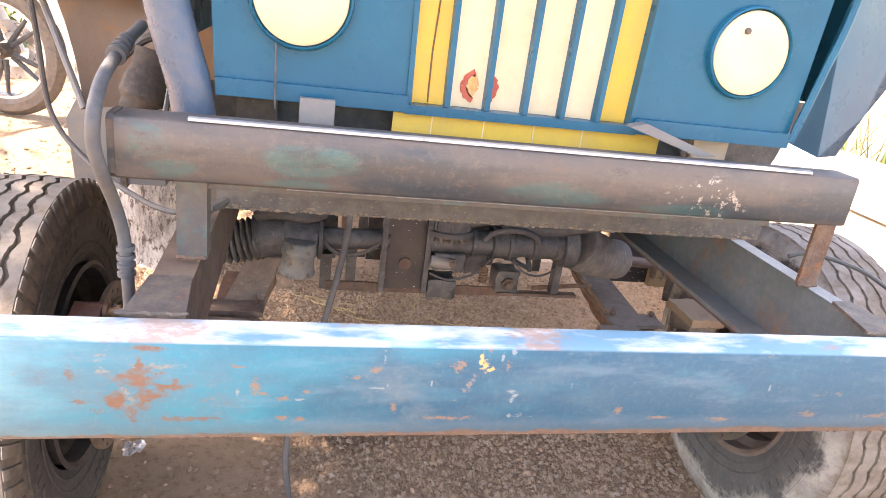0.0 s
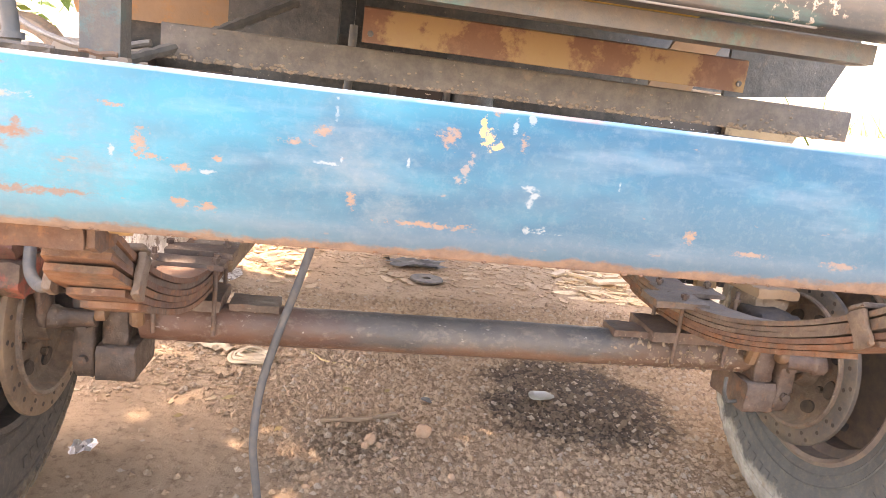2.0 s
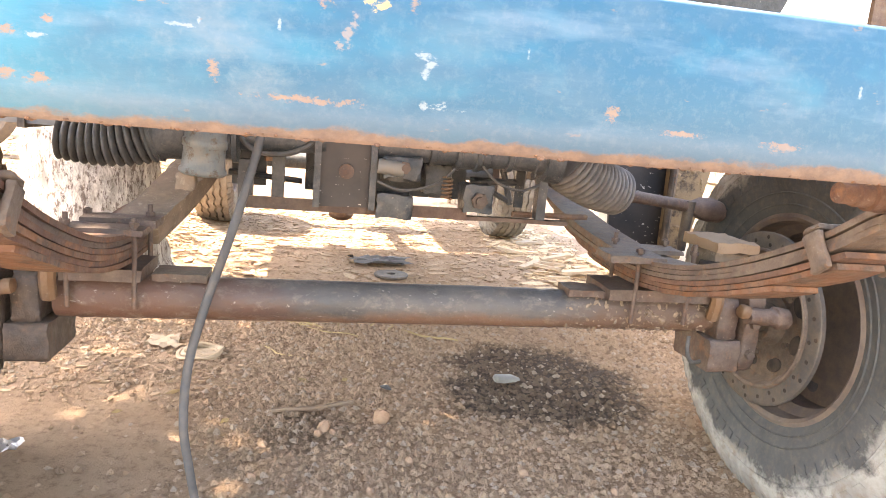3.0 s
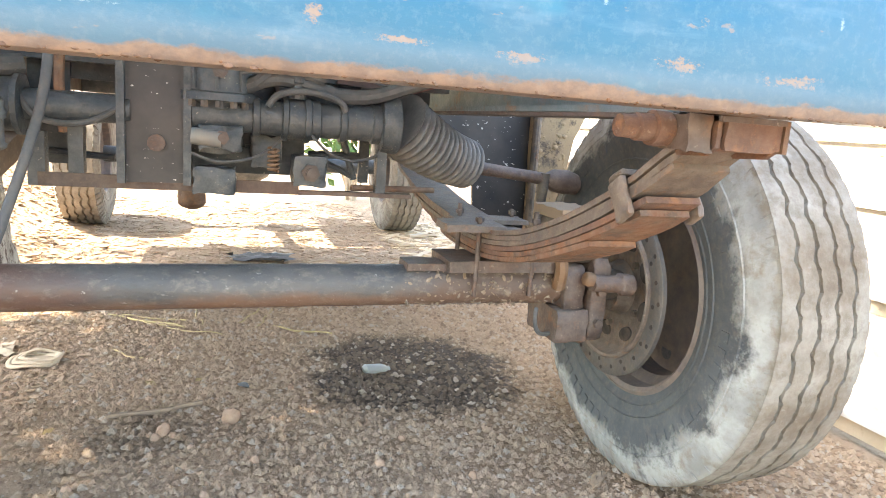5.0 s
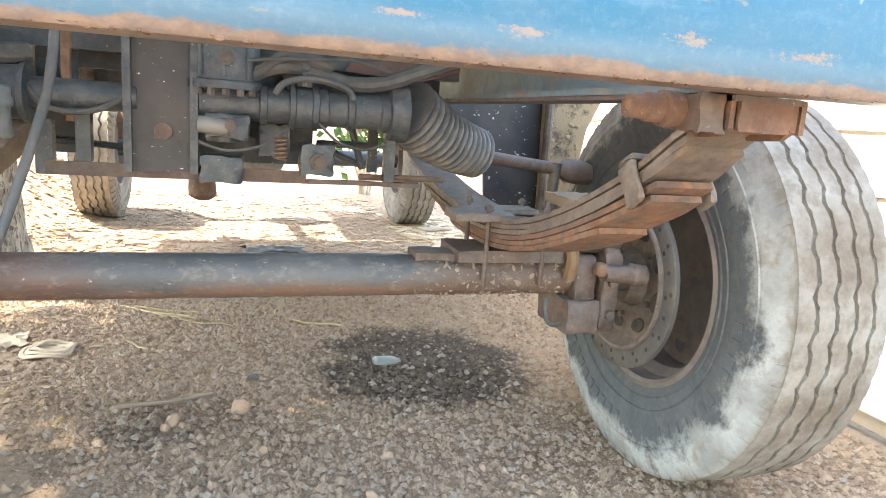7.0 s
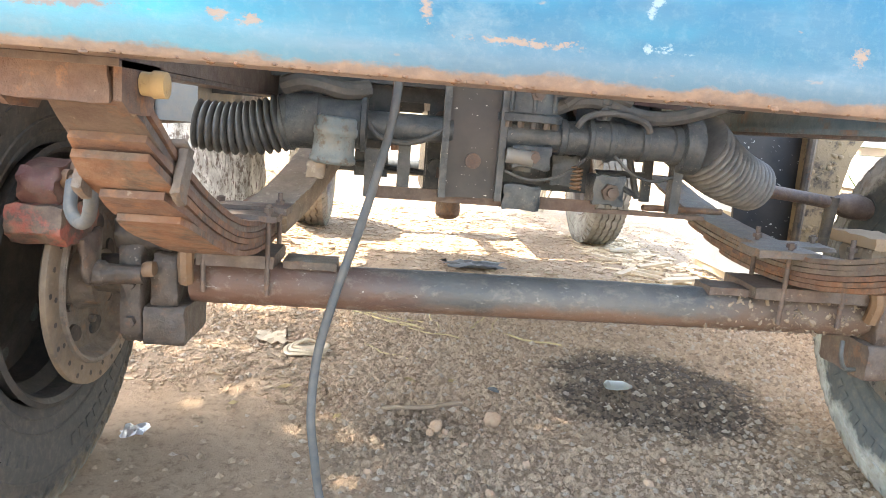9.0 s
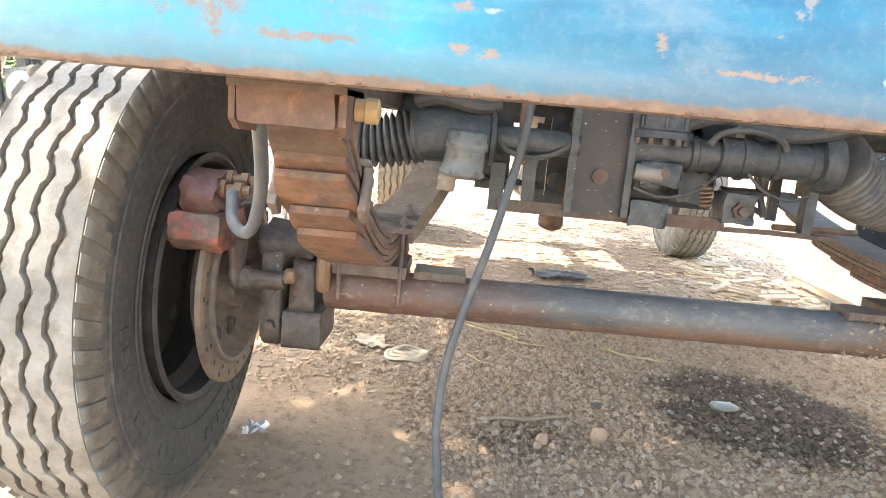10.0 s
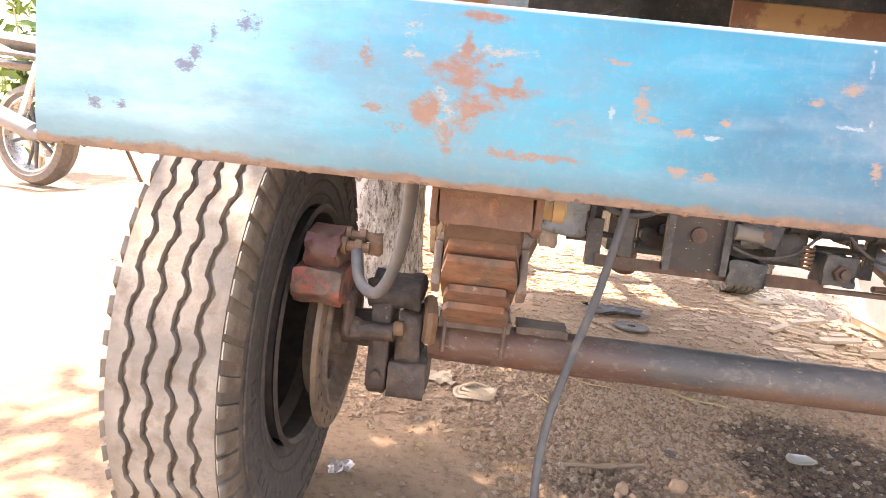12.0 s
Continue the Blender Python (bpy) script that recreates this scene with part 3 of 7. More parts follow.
# soil with coarse and fine grain and an oil stain
def soil_material(name, tones, stain_amt, stones=False):
    m, nt, b = nodes_of(name)
    pos = position(nt)
    n0, n1, n2, n3 = noise_of(nt, 0.9, 5, 0.6, pos), noise_of(nt, 4.5, 8, 0.65, pos), noise_of(nt, 45, 10, 0.75, pos), noise_of(nt, 190, 6, 0.7, pos)
    col = mix(nt, maprange(nt, n1, 0.35, 0.65), tones[0], tones[1])
    col = mix(nt, maprange(nt, n0, 0.42, 0.6, 0, 0.6), col, tones[2])
    col = mix(nt, maprange(nt, n2, 0.49, 0.64, 0, 0.7), col, tones[3])
    if stones:
        rnd = nt.nodes.new("ShaderNodeNewGeometry").outputs["Random Per Island"]
        col = mix(nt, maprange(nt, rnd, 0.0, 0.42, 0.62, 0.0), col, (0.14, 0.089, 0.061))
        col = mix(nt, maprange(nt, rnd, 0.76, 1.0, 0.0, 0.55), col, (0.55, 0.44, 0.33))
    w = maprange(nt, n1, 0.25, 0.75, -0.35, 0.35)
    w2 = nt.nodes.new("ShaderNodeMath")
    w2.operation = "MULTIPLY_ADD"
    w2.inputs[1].default_value = 0.9
    nt.links.new(maprange(nt, n2, 0.25, 0.75, -0.4, 0.4), w2.inputs[0])
    nt.links.new(w, w2.inputs[2])
    for x, y, rx, ry, amt in ((0.86, 1.99, 0.28, 0.31, 0.83), (0.19, 1.70, 0.12, 0.10, 0.40)):
        s = spot(nt, pos, w2.outputs[0], x, 0, rx, 0, y, ry)
        k = nt.nodes.new("ShaderNodeMath")
        k.operation = "MULTIPLY"
        k.inputs[1].default_value = amt * stain_amt
        nt.links.new(s, k.inputs[0])
        col = mix(nt, k.outputs[0], col, (0.022, 0.019, 0.018))
    if stones:      # clean stones strewn over the stain
        col = mix(nt, maprange(nt, rnd, 0.88, 0.90, 0.0, 0.8), col, (0.46, 0.38, 0.30))
    nt.links.new(col, b.inputs["Base Color"])
    b.inputs["Roughness"].default_value = 0.97
    h = nt.nodes.new("ShaderNodeMath")
    h.operation = "MULTIPLY_ADD"
    h.inputs[1].default_value = 0.35
    nt.links.new(n3, h.inputs[0])
    nt.links.new(n2, h.inputs[2])
    bump(nt, b, h.outputs[0], 0.85, 0.02)
    return m


M_GROUND = soil_material("red_brown_soil", ((0.345, 0.230, 0.145), (0.41, 0.285, 0.185), (0.48, 0.355, 0.245), (0.20, 0.126, 0.078)), 1.0)
M_PEBBLE = soil_material("reddish_pebbles", ((0.43, 0.30, 0.20), (0.51, 0.37, 0.25), (0.43, 0.31, 0.21), (0.55, 0.42, 0.305)), 0.76, True)

# rough pale bark: upright fissures and flakes
M_BARK, nt, b = nodes_of("pale_flaking_bark")
pos = position(nt)
n1, n2, n3 = noise_of(nt, 22, 8, 0.7, pos, (1, 1, 0.32)), noise_of(nt, 55, 8, 0.75, pos, (1, 1, 0.45)), noise_of(nt, 3.5, 4, 0.6, pos)
col = mix(nt, maprange(nt, n1, 0.42, 0.58), (0.42, 0.40, 0.37), (0.82, 0.80, 0.76))
col = mix(nt, maprange(nt, n2, 0.51, 0.58, 0, 0.85), col, (0.12, 0.082, 0.068))
col = mix(nt, maprange(nt, n3, 0.45, 0.65, 0, 0.35), col, (0.30, 0.25, 0.20))
nt.links.new(col, b.inputs["Base Color"])
b.inputs["Roughness"].default_value = 0.97
h = nt.nodes.new("ShaderNodeMath")
h.operation = "MULTIPLY_ADD"
h.inputs[1].default_value = 1.6
nt.links.new(n1, h.inputs[0])
nt.links.new(n2, h.inputs[2])
bump(nt, b, h.outputs[0], 0.9, 0.03)
CLUMPS = 3

# ---- mesh helpers ----
def finish(bm, name, mat, smooth=35, bevel=0.0):
    if bevel:
        es = [e for e in bm.edges if len(e.link_faces) == 2 and e.calc_face_angle(0) > 0.6]
        bmesh.ops.bevel(bm, geom=es, offset=bevel, segments=2, profile=0.6, affect="EDGES", clamp_overlap=True)
    bmesh.ops.recalc_face_normals(bm, faces=bm.faces)
    me = bpy.data.meshes.new(name)
    bm.to_mesh(me)
    bm.free()
    for p in me.polygons:
        p.use_smooth = True
    me.set_sharp_from_angle(angle=radians(smooth))
    for m in (mat if isinstance(mat, (list, tuple)) else [mat]):
        me.materials.append(m)
    return me


def part(name, bm, mat, parent, label="", bevel=0.0, smooth=35):
    """One mesh object in world coordinates under a thing or a part; an empty bmesh gives a mere holder of sub-parts."""
    if not bm.verts:
        bm.free()
        ob = new(name)
        ob.empty_display_size = 0.05
    else:
        ob = new(name, finish(bm, name, mat, smooth, bevel))
    ob.parent = parent
    if parent.data is None:
        ob.matrix_parent_inverse = Matrix.Translation(-parent.location)
    if label:
        tagged(ob, label)
    return ob


def thing(name, at, label, category, group="", kind=""):
    ob = new(name)
    ob.location = at
    ob.empty_display_size = 0.1
    return tagged(ob, label, category, group, kind)


def single(name, bm, mat, label, category, group="", kind="", bevel=0.0, smooth=35):
    ob = new(name, finish(bm, name, mat, smooth, bevel))
    return tagged(ob, label, category, group, kind)


def box(bm, x0, x1, y0, y1, z0, z1, m=None):
    vs = [bm.verts.new((x, y, z)) for x in (x0, x1) for y in (y0, y1) for z in (z0, z1)]
    for f in ((0, 1, 3, 2), (4, 6, 7, 5), (0, 4, 5, 1), (2, 3, 7, 6), (0, 2, 6, 4), (1, 5, 7, 3)):
        bm.faces.new([vs[i] for i in f])
    if m is not None:
        for v in vs:
            v.co = m @ v.co
    return vs


def prism(bm, pts, a, b, axis="x"):
    """A flat outline (u, v) pushed from a to b along an axis."""
    put = {"x": lambda u, v, w: (w, u, v), "y": lambda u, v, w: (u, w, v), "z": lambda u, v, w: (u, v, w)}[axis]
    lo = [bm.verts.new(put(u, v, a)) for u, v in pts]
    hi = [bm.verts.new(put(u, v, b)) for u, v in pts]
    n = len(pts)
    bm.faces.new(lo)
    bm.faces.new(hi[::-1])
    for i in range(n):
        bm.faces.new((lo[i], lo[(i + 1) % n], hi[(i + 1) % n], hi[i]))


def sweep(bm, pts, rad, seg=10, cap=True, flat=1.0):
    """A tube along points; rad is one radius or one for each point."""
    pts = [Vector(p) for p in pts]
    rad = rad if isinstance(rad, (list, tuple)) else [rad] * len(pts)
    up, rings = Vector((0.13, 0.07, 1.0)).normalized(), []
    for i, p in enumerate(pts):
        d = (pts[min(i + 1, len(pts) - 1)] - pts[max(i - 1, 0)]).normalized()
        if abs(d.dot(up)) > 0.97:
            up = Vector((1, 0.1, 0)).normalized()
        u = d.cross(up).normalized()
        v = u.cross(d).normalized()
        up = v
        rings.append([bm.verts.new(p + rad[i] * (u * math.cos(k * math.tau / seg) + flat * v * math.sin(k * math.tau / seg))) for k in range(seg)])
    for a, b in zip(rings, rings[1:]):
        for k in range(seg):
            bm.faces.new((a[k], a[(k + 1) % seg], b[(k + 1) % seg], b[k]))
    if cap:
        bm.faces.new(rings[0][::-1])
        bm.faces.new(rings[-1])
    return rings


def spline(pts, n=8):
    """Points of a smooth curve through pts."""
    pts = [Vector(p) for p in pts]
    out = []
    for i in range(len(pts) - 1):
        p0, p1, p2, p3 = pts[max(i - 1, 0)], pts[i], pts[i + 1], pts[min(i + 2, len(pts) - 1)]
        for k in range(n):
            t = k / n
            out.append(0.5 * ((2 * p1) + (p2 - p0) * t + (2 * p0 - 5 * p1 + 4 * p2 - p3) * t * t + (3 * p1 - p0 - 3 * p2 + p3) * t ** 3))
    return out + [pts[-1]]


def turned(bm, prof, m, seg=48, closed=False):
    """A profile of (along x, radius) turned round x, then placed by m."""
    rings = [[bm.verts.new(m @ Vector((u, r * math.cos(k * math.tau / seg), r * math.sin(k * math.tau / seg)))) for k in range(seg)] for u, r in prof]
    pairs = list(zip(rings, rings[1:])) + ([(rings[-1], rings[0])] if closed else [])
    for a, b in pairs:
        for k in range(seg):
            bm.faces.new((a[k], a[(k + 1) % seg], b[(k + 1) % seg], b[k]))
    if not closed:
        bm.faces.new(rings[0][::-1])
        bm.faces.new(rings[-1])


def bolt(bm, at, d, r=0.012, h=0.012):
    p, d = Vector(at), Vector(d).normalized()
    sweep(bm, [p, p + d * h], r, 6)
    sweep(bm, [p + d * h, p + d * h * 1.8], r * 0.55, 8)


# ---- ground ----
def smooth_step(v):
    v = min(1.0, max(0.0, v))
    return v * v * (3 - 2 * v)


def bank(x, y):
    """The bank that rises behind and beside the tree."""
    rise = 0.37 * smooth_step((-0.25 - x) / 0.9) * smooth_step((y - 2.3) / 1.25)
    rise *= 1 - 0.54 * smooth_step((-1.6 - x) / 1.2)
    return rise * (1 - smooth_step((math.hypot(x + 1.5, y - 4) - 2.2) / 6.0))


def ground_z(x, y):
    n = 0.010 * noise.noise(Vector((x * 2.1, y * 2.1, 0))) + 0.006 * noise.noise(Vector((x * 8, y * 8, 3))) + 0.003 * noise.noise(Vector((x * 24, y * 24, 7)))
    return n * 0.8 - 0.004 + bank(x, y)


bm = bmesh.new()
xs = [-400, -120, -40, -18, -11] + [-7 + 4.5 * k / 45 for k in range(45)] + [-2.5 + 5.0 * k / 200 for k in range(201)] + [3.2, 4.5, 7, 15, 40, 120, 400]
ys = [-400, -120, -40, -10, -3, -1] + [0.2 + 4.3 * k / 172 for k in range(173)] + [4.6 + 0.2 * k for k in range(12)] + [8, 10, 14, 20, 40, 120, 400]
grid = [[bm.verts.new((x, y, ground_z(x, y) if abs(x) < 12 and -4 < y < 15 else -0.01)) for x in xs] for y in ys]
for a, b in zip(grid, grid[1:]):
    for k in range(len(xs) - 1):
        bm.faces.new((a[k], a[k + 1], b[k + 1], b[k]))
single("ground", bm, M_GROUND, "dry red-brown soil with loose gravel and an oil stain", "ground", kind="structure", smooth=180)

# ---- truck: bumper, beam, cab front ----
XC = 0.345
truck = thing("truck", (XC, 1.42, 0), "old blue truck with rusty springs and a steel bumper", "truck")

bm = bmesh.new()
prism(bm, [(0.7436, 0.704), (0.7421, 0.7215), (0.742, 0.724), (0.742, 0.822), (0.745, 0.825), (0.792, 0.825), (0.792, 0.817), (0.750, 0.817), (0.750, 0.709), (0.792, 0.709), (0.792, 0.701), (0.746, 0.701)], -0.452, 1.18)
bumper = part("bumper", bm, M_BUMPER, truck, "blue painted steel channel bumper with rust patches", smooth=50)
rng = random.Random(4)
bm = bmesh.new()
for k in range(900):      # ragged rust scale along the lower edge
    x = rng.uniform(-0.45, 1.17)
    s = rng.uniform(0.0006, 0.0026) * rng.random() ** 0.5
    bmesh.ops.create_icosphere(bm, subdivisions=1, radius=1, matrix=Matrix.Translation((x, rng.uniform(0.745, 0.752), 0.702 + rng.uniform(-0.001, 0.003))) @ Matrix.Diagonal((s * rng.uniform(0.8, 2.2), 0.0018, s, 1)))
tagged(part("rust_scale", bm, M_RUST, bumper, "flaking brown rust"), kind="stuff")

bm = bmesh.new()
prism(bm, [(0.905, 0.952), (0.905, 1.018), (0.909, 1.022), (0.955, 1.022), (0.955, 1.015), (0.915, 1.015), (0.915, 0.955), (0.955, 0.955), (0.955, 0.948), (0.909, 0.948)], -0.205, 0.80)
beam = part("cross_beam", bm, M_BEAM, truck, "weathered brown steel channel beam", smooth=50)
# thin pale strip stands in for the highlight on the top edge
bm = bmesh.new()
prism(bm, [(0.907, 1.0225), (0.9075, 1.026), (0.914, 1.027), (0.918, 1.0225)], -0.125, 0.72)
part("edge_strip", bm, M_BARE, beam, "bright strip for the lit top edge")
bm = bmesh.new()
prism(bm, [(0.9080, 0.9478), (0.9095, 0.9462), (0.9140, 0.9462), (0.9140, 0.9478)], -0.01, 0.60)
part("edge_strip", bm, M_BARE, beam, "bright worn steel corner")
bm = bmesh.new()      # closing plate of the beam's near end
prism(bm, [(0.908, 0.953), (0.908, 1.017), (0.915, 1.023), (0.955, 1.023), (0.955, 0.947), (0.915, 0.947)], -0.214, -0.206)
part("end_plate", bm, M_BEAM, beam, "grey end plate", bevel=0.003)
bm = bmesh.new()
prism(bm, [(0.962, 0.9245), (0.962, 0.9470), (0.967, 0.9470), (0.967, 0.929), (0.998, 0.929), (0.998, 0.9245)], -0.125, 0.72)
part("lower_angle", bm, M_TEALSTEEL, beam, "dull grey-green angle iron under the beam", smooth=50)

# grille and front panel
GX0, GX1, GZ0, GZ1 = 0.145, 0.477, 1.052, 1.42
def lean(x, z):      # the front panel widens upwards
    return XC - 0.03 + (x - XC + 0.03) * (1 + 0.10 * (z - 1.05))

def panel_quad(bm, x0, x1, z0, z1, y0, y1):
    vs = box(bm, x0, x1, y0, y1, z0, z1)
    for v in vs:
        v.co.x = lean(v.co.x, v.co.z)

front = part("front_panel", bmesh.new(), M_CAB, truck, "bright blue painted front panel")
for x0, x1 in ((-0.108, GX0), (GX1, 0.742)):
    bm = bmesh.new()
    panel_quad(bm, x0, x1, 1.045, 1.60, 1.010, 1.022)
    part("side_sheet", bm, M_CAB, front, bevel=0.004)
    bm = bmesh.new()
    panel_quad(bm, x0 + 0.002, x1 - 0.002, 1.040, 1.062, 0.999, 1.0095)
    part("lower_ridge", bm, M_CAB, front, "rolled blue lower lip", bevel=0.004)
bm = bmesh.new()
panel_quad(bm, GX0 - 0.006, GX1 + 0.006, 1.038, 1.0505, 1.000, 1.024)
part("grille_sill", bm, M_CAB, front, bevel=0.003)
bm = bmesh.new()
panel_quad(bm, GX0, GX1, 1.42, 1.60, 1.010, 1.022)
part("upper_sheet", bm, M_CAB, front)
grille = part("grille", bmesh.new(), M_CREAM, truck, "cream and yellow grille with blue bars")
cuts = [GX0, 0.199, 0.256, 0.312, 0.368, 0.423, GX1]
for k in range(6):
    bm = bmesh.new()
    a, b = cuts[k] + 0.002, cuts[k + 1] - 0.002
    prism(bm, [(a, 1.026), (a + 0.012, 1.030), (b - 0.012, 1.030), (b, 1.026), (b, 1.034), (a, 1.034)], GZ0 - 0.002, GZ1, "z")
    for v in bm.verts:
        v.co.x = lean(v.co.x, v.co.z)
    part("slat_panel", bm, M_YELLOW if k in (0, 5) else M_CREAM, grille, "yellow painted strip" if k in (0, 5) else "")
for x in cuts:
    bm = bmesh.new()
    panel_quad(bm, x - 0.0035, x + 0.0035, GZ0 - 0.001, GZ1, 1.006, 1.0255)
    part("grille_bar", bm, M_CAB, grille, "blue painted bar", bevel=0.0015)
def sticker_arc(bm, a0, a1, r0, r1, seed):
    """A torn arc of a round sticker round (0.246, 1.080), parted by the bar at 0.256."""
    r = random.Random(seed)
    old = None
    for k in range(15):
        a = radians(a0 + (a1 - a0) * k / 14)
        j0, j1 = r.uniform(-0.0025, 0.0015), r.uniform(-0.001, 0.002)
        new_pair = [bm.verts.new((0.246 + (rr + j) * math.cos(a), y, 1.080 + (rr + j) * 0.95 * math.sin(a))) for y in (1.0284, 1.0294) for rr, j in ((r0, j0), (r1, j1))]
        if old:
            for i, j in ((0, 1), (1, 3), (3, 2), (2, 0)):
                bm.faces.new((old[i], old[j], new_pair[j], new_pair[i]))
        else:
            bm.faces.new((new_pair[0], new_pair[1], new_pair[3], new_pair[2]))
        old = new_pair
    bm.faces.new((old[0], old[1], old[3], old[2]))


sticker = part("sticker", bmesh.new(), M_RED, grille, "worn red and yellow round sticker")
for a0, a1, r0, r1, mt, lab in ((112, 248, 0.019, 0.0265, M_STICKRED, "torn red rim"), (-58, 50, 0.020, 0.027, M_STICKRED, "torn red rim"), (108, 240, 0.0035, 0.0188, M_STICKYELLOW, "faded yellow middle"), (-50, 42, 0.0115, 0.0185, M_STICKYELLOW, "faded yellow middle")):
    bm = bmesh.new()
    sticker_arc(bm, a0, a1, r0, r1, int(a0 + 200))
    part("band", bm, mt, sticker, lab)
bm = bmesh.new()
sweep(bm, [(0.1745, 1.0288, 1.052), (0.1735, 1.0285, 1.12), (0.177, 1.0288, 1.20), (0.183, 1.029, 1.40)], 0.0012, 6)
part("crease", bm, M_OCHRE, grille, "dark crease in the yellow strip")
bm = bmesh.new()
prism(bm, [(1.012, 0.960), (1.012, 1.0375), (1.015, 1.0375), (1.015, 0.964), (1.04, 0.964), (1.04, 0.960)], 0.126, 0.530)
part("apron", bm, M_YELLOW, truck, "bent yellow sheet below the grille")
for k in range(4):
    bm = bmesh.new()
    x = 0.18 + k * 0.075
    box(bm, x, x + 0.0015, 1.0105, 1.0118, 0.965, 1.037)
    part("seam", bm, M_CREAM, truck, "pale paint seam")

def headlamp(x, z):
    lamp = part("headlamp", bmesh.new(), M_CAB, truck, "headlamp blanked with a cream disc")
    m = Matrix.Translation((x, 1.008, z)) @ pose(0, 0, 0, 0, 0, -90)
    bm = bmesh.new()
    turned(bm, [(-0.006, 0.0655), (0.002, 0.0665), (0.008, 0.065), (0.010, 0.0625), (0.004, 0.0605), (-0.006, 0.0605)], m, 48, True)
    part("rim", bm, M_CAB, lamp, "blue lamp ring")
    bm = bmesh.new()
    turned(bm, [(-0.004, 0.060), (0.006, 0.0595), (0.0085, 0.055), (0.0095, 0.030), (0.0095, 0.001)], m, 48)
    part("cover", bm, M_LAMPCREAM, lamp, "cream painted cover disc")
    bm = bmesh.new()
    turned(bm, [(0.008, 0.005), (0.0125, 0.0045), (0.0125, 0.0005)], m @ Matrix.Translation((0, -0.018, 0.030)), 10)
    part("screw", bm, M_STEEL, lamp, "dark screw")

headlamp(-0.004, 1.171)
headlamp(0.636, 1.171)
# corner pillars
bm = bmesh.new()
sweep(bm, spline([(-0.134, 1.012, 1.006), (-0.140, 1.01, 1.05), (-0.165, 1.01, 1.145), (-0.205, 1.01, 1.34), (-0.235, 1.01, 1.6)], 6), 0.0335, 16, flat=0.8)
part("corner_pillar", bm, M_PILLAR, truck, "grey-blue rounded corner pillar")
bm = bmesh.new()
vs = [bm.verts.new(p) for p in ((0.744, 1.006, 1.048), (0.80, 1.0, 1.030), (0.850, 1.02, 1.032), (0.915, 1.06, 1.095), (1.02, 1.10, 1.22), (1.06, 1.12, 1.62), (0.80, 1.0, 1.62), (0.772, 1.004, 1.25))]
bm.faces.new(vs)
bmesh.ops.solidify(bm, geom=bm.faces[:], thickness=0.006)
part("wing_panel", bm, M_CAB, truck, "blue side panel with a cut lower corner", bevel=0.0015)
bm = bmesh.new()
sweep(bm, spline([(0.744, 1.002, 1.05), (0.762, 1.000, 1.15), (0.782, 1.0, 1.27), (0.80, 1.0, 1.6)], 5), 0.006, 8)
part("panel_seam", bm, M_CAB, truck)
# bonnet, cab and load bed over the chassis, mostly unseen and sized for their shade
bm = bmesh.new()
prism(bm, [(-0.15, 1.50), (-0.15, 1.60), (0.0, 1.68), (0.70, 1.68), (0.86, 1.60), (0.86, 1.50)], 1.03, 1.95, "y")
part("bonnet", bm, M_CAB, truck, bevel=0.01)
for x0, x1 in ((-0.16, -0.148), (0.858, 0.87)):
    bm = bmesh.new()
    box(bm, x0, x1, 1.06, 1.95, 1.10, 1.5)
    part("bonnet_side", bm, M_CAB, truck)
bm = bmesh.new()
prism(bm, [(1.96, 0.93), (1.96, 1.60), (1.975, 1.60), (1.975, 0.945), (3.92, 0.945), (3.92, 0.93)], -0.12, 1.16)
part("cab_floor", bm, M_GREASE, truck, "dark cab floor and bulkhead")
# side and sill added out of view to shade the ground below
bm = bmesh.new()
prism(bm, [(1.99, 0.80), (1.99, 1.62), (3.90, 1.62), (3.90, 0.80), (3.87, 0.77), (2.02, 0.77)], -0.455, -0.445)
prism(bm, [(1.99, 0.93), (1.99, 0.945), (3.90, 0.945), (3.90, 0.93)], -0.4445, -0.121)
part("cab_side", bm, M_CAB, truck, "unseen blue cab side and sill that shades the ground", bevel=0.003)
# unseen slab, its edges set by the straight shadow wanted behind the truck
bm = bmesh.new()
box(bm, 0.32, 1.02, 3.95, 4.98, 0.98, 1.02)
part("shading_load_bed", bm, M_GREASE, truck, "unseen dark load bed sized to shade the ground")
# wings over the front wheels
def wing(x0, x1):
    bm = bmesh.new()
    arc = [(1.42 + 0.62 * math.cos(a), 0.60 + 0.56 * math.sin(a)) for a in [radians(35 + 7 * k) for k in range(11)]]
    outline = arc + [(1.42 + (u - 1.42) * 0.985, 0.60 + (v - 0.60) * 0.985) for u, v in arc[::-1]]
    prism(bm, outline, x0, x1)
    return part("wing", bm, M_RUSTWING, truck, "rusty wheel arch sheet", smooth=30)

bm = bmesh.new()      # splash sheet behind the near wheel
prism(bm, [(1.93, 0.93), (1.985, 0.80), (2.02, 0.70), (2.024, 0.70), (1.99, 0.802), (1.935, 0.932)], -0.46, -0.16)
part("splash_sheet", bm, M_GREASE, truck, "dark splash sheet behind the wheel")
wing(0.88, 1.0)
wing(-0.50, -0.150)
bm = bmesh.new()      # flat plate added out of view over the tyre, shades hose and rail
box(bm, -0.42, -0.162, 1.03, 1.95, 1.42, 1.435)
part("shade_plate", bm, M_RUSTWING, truck, "unseen flat plate that shades the near hose and rail", bevel=0.004)
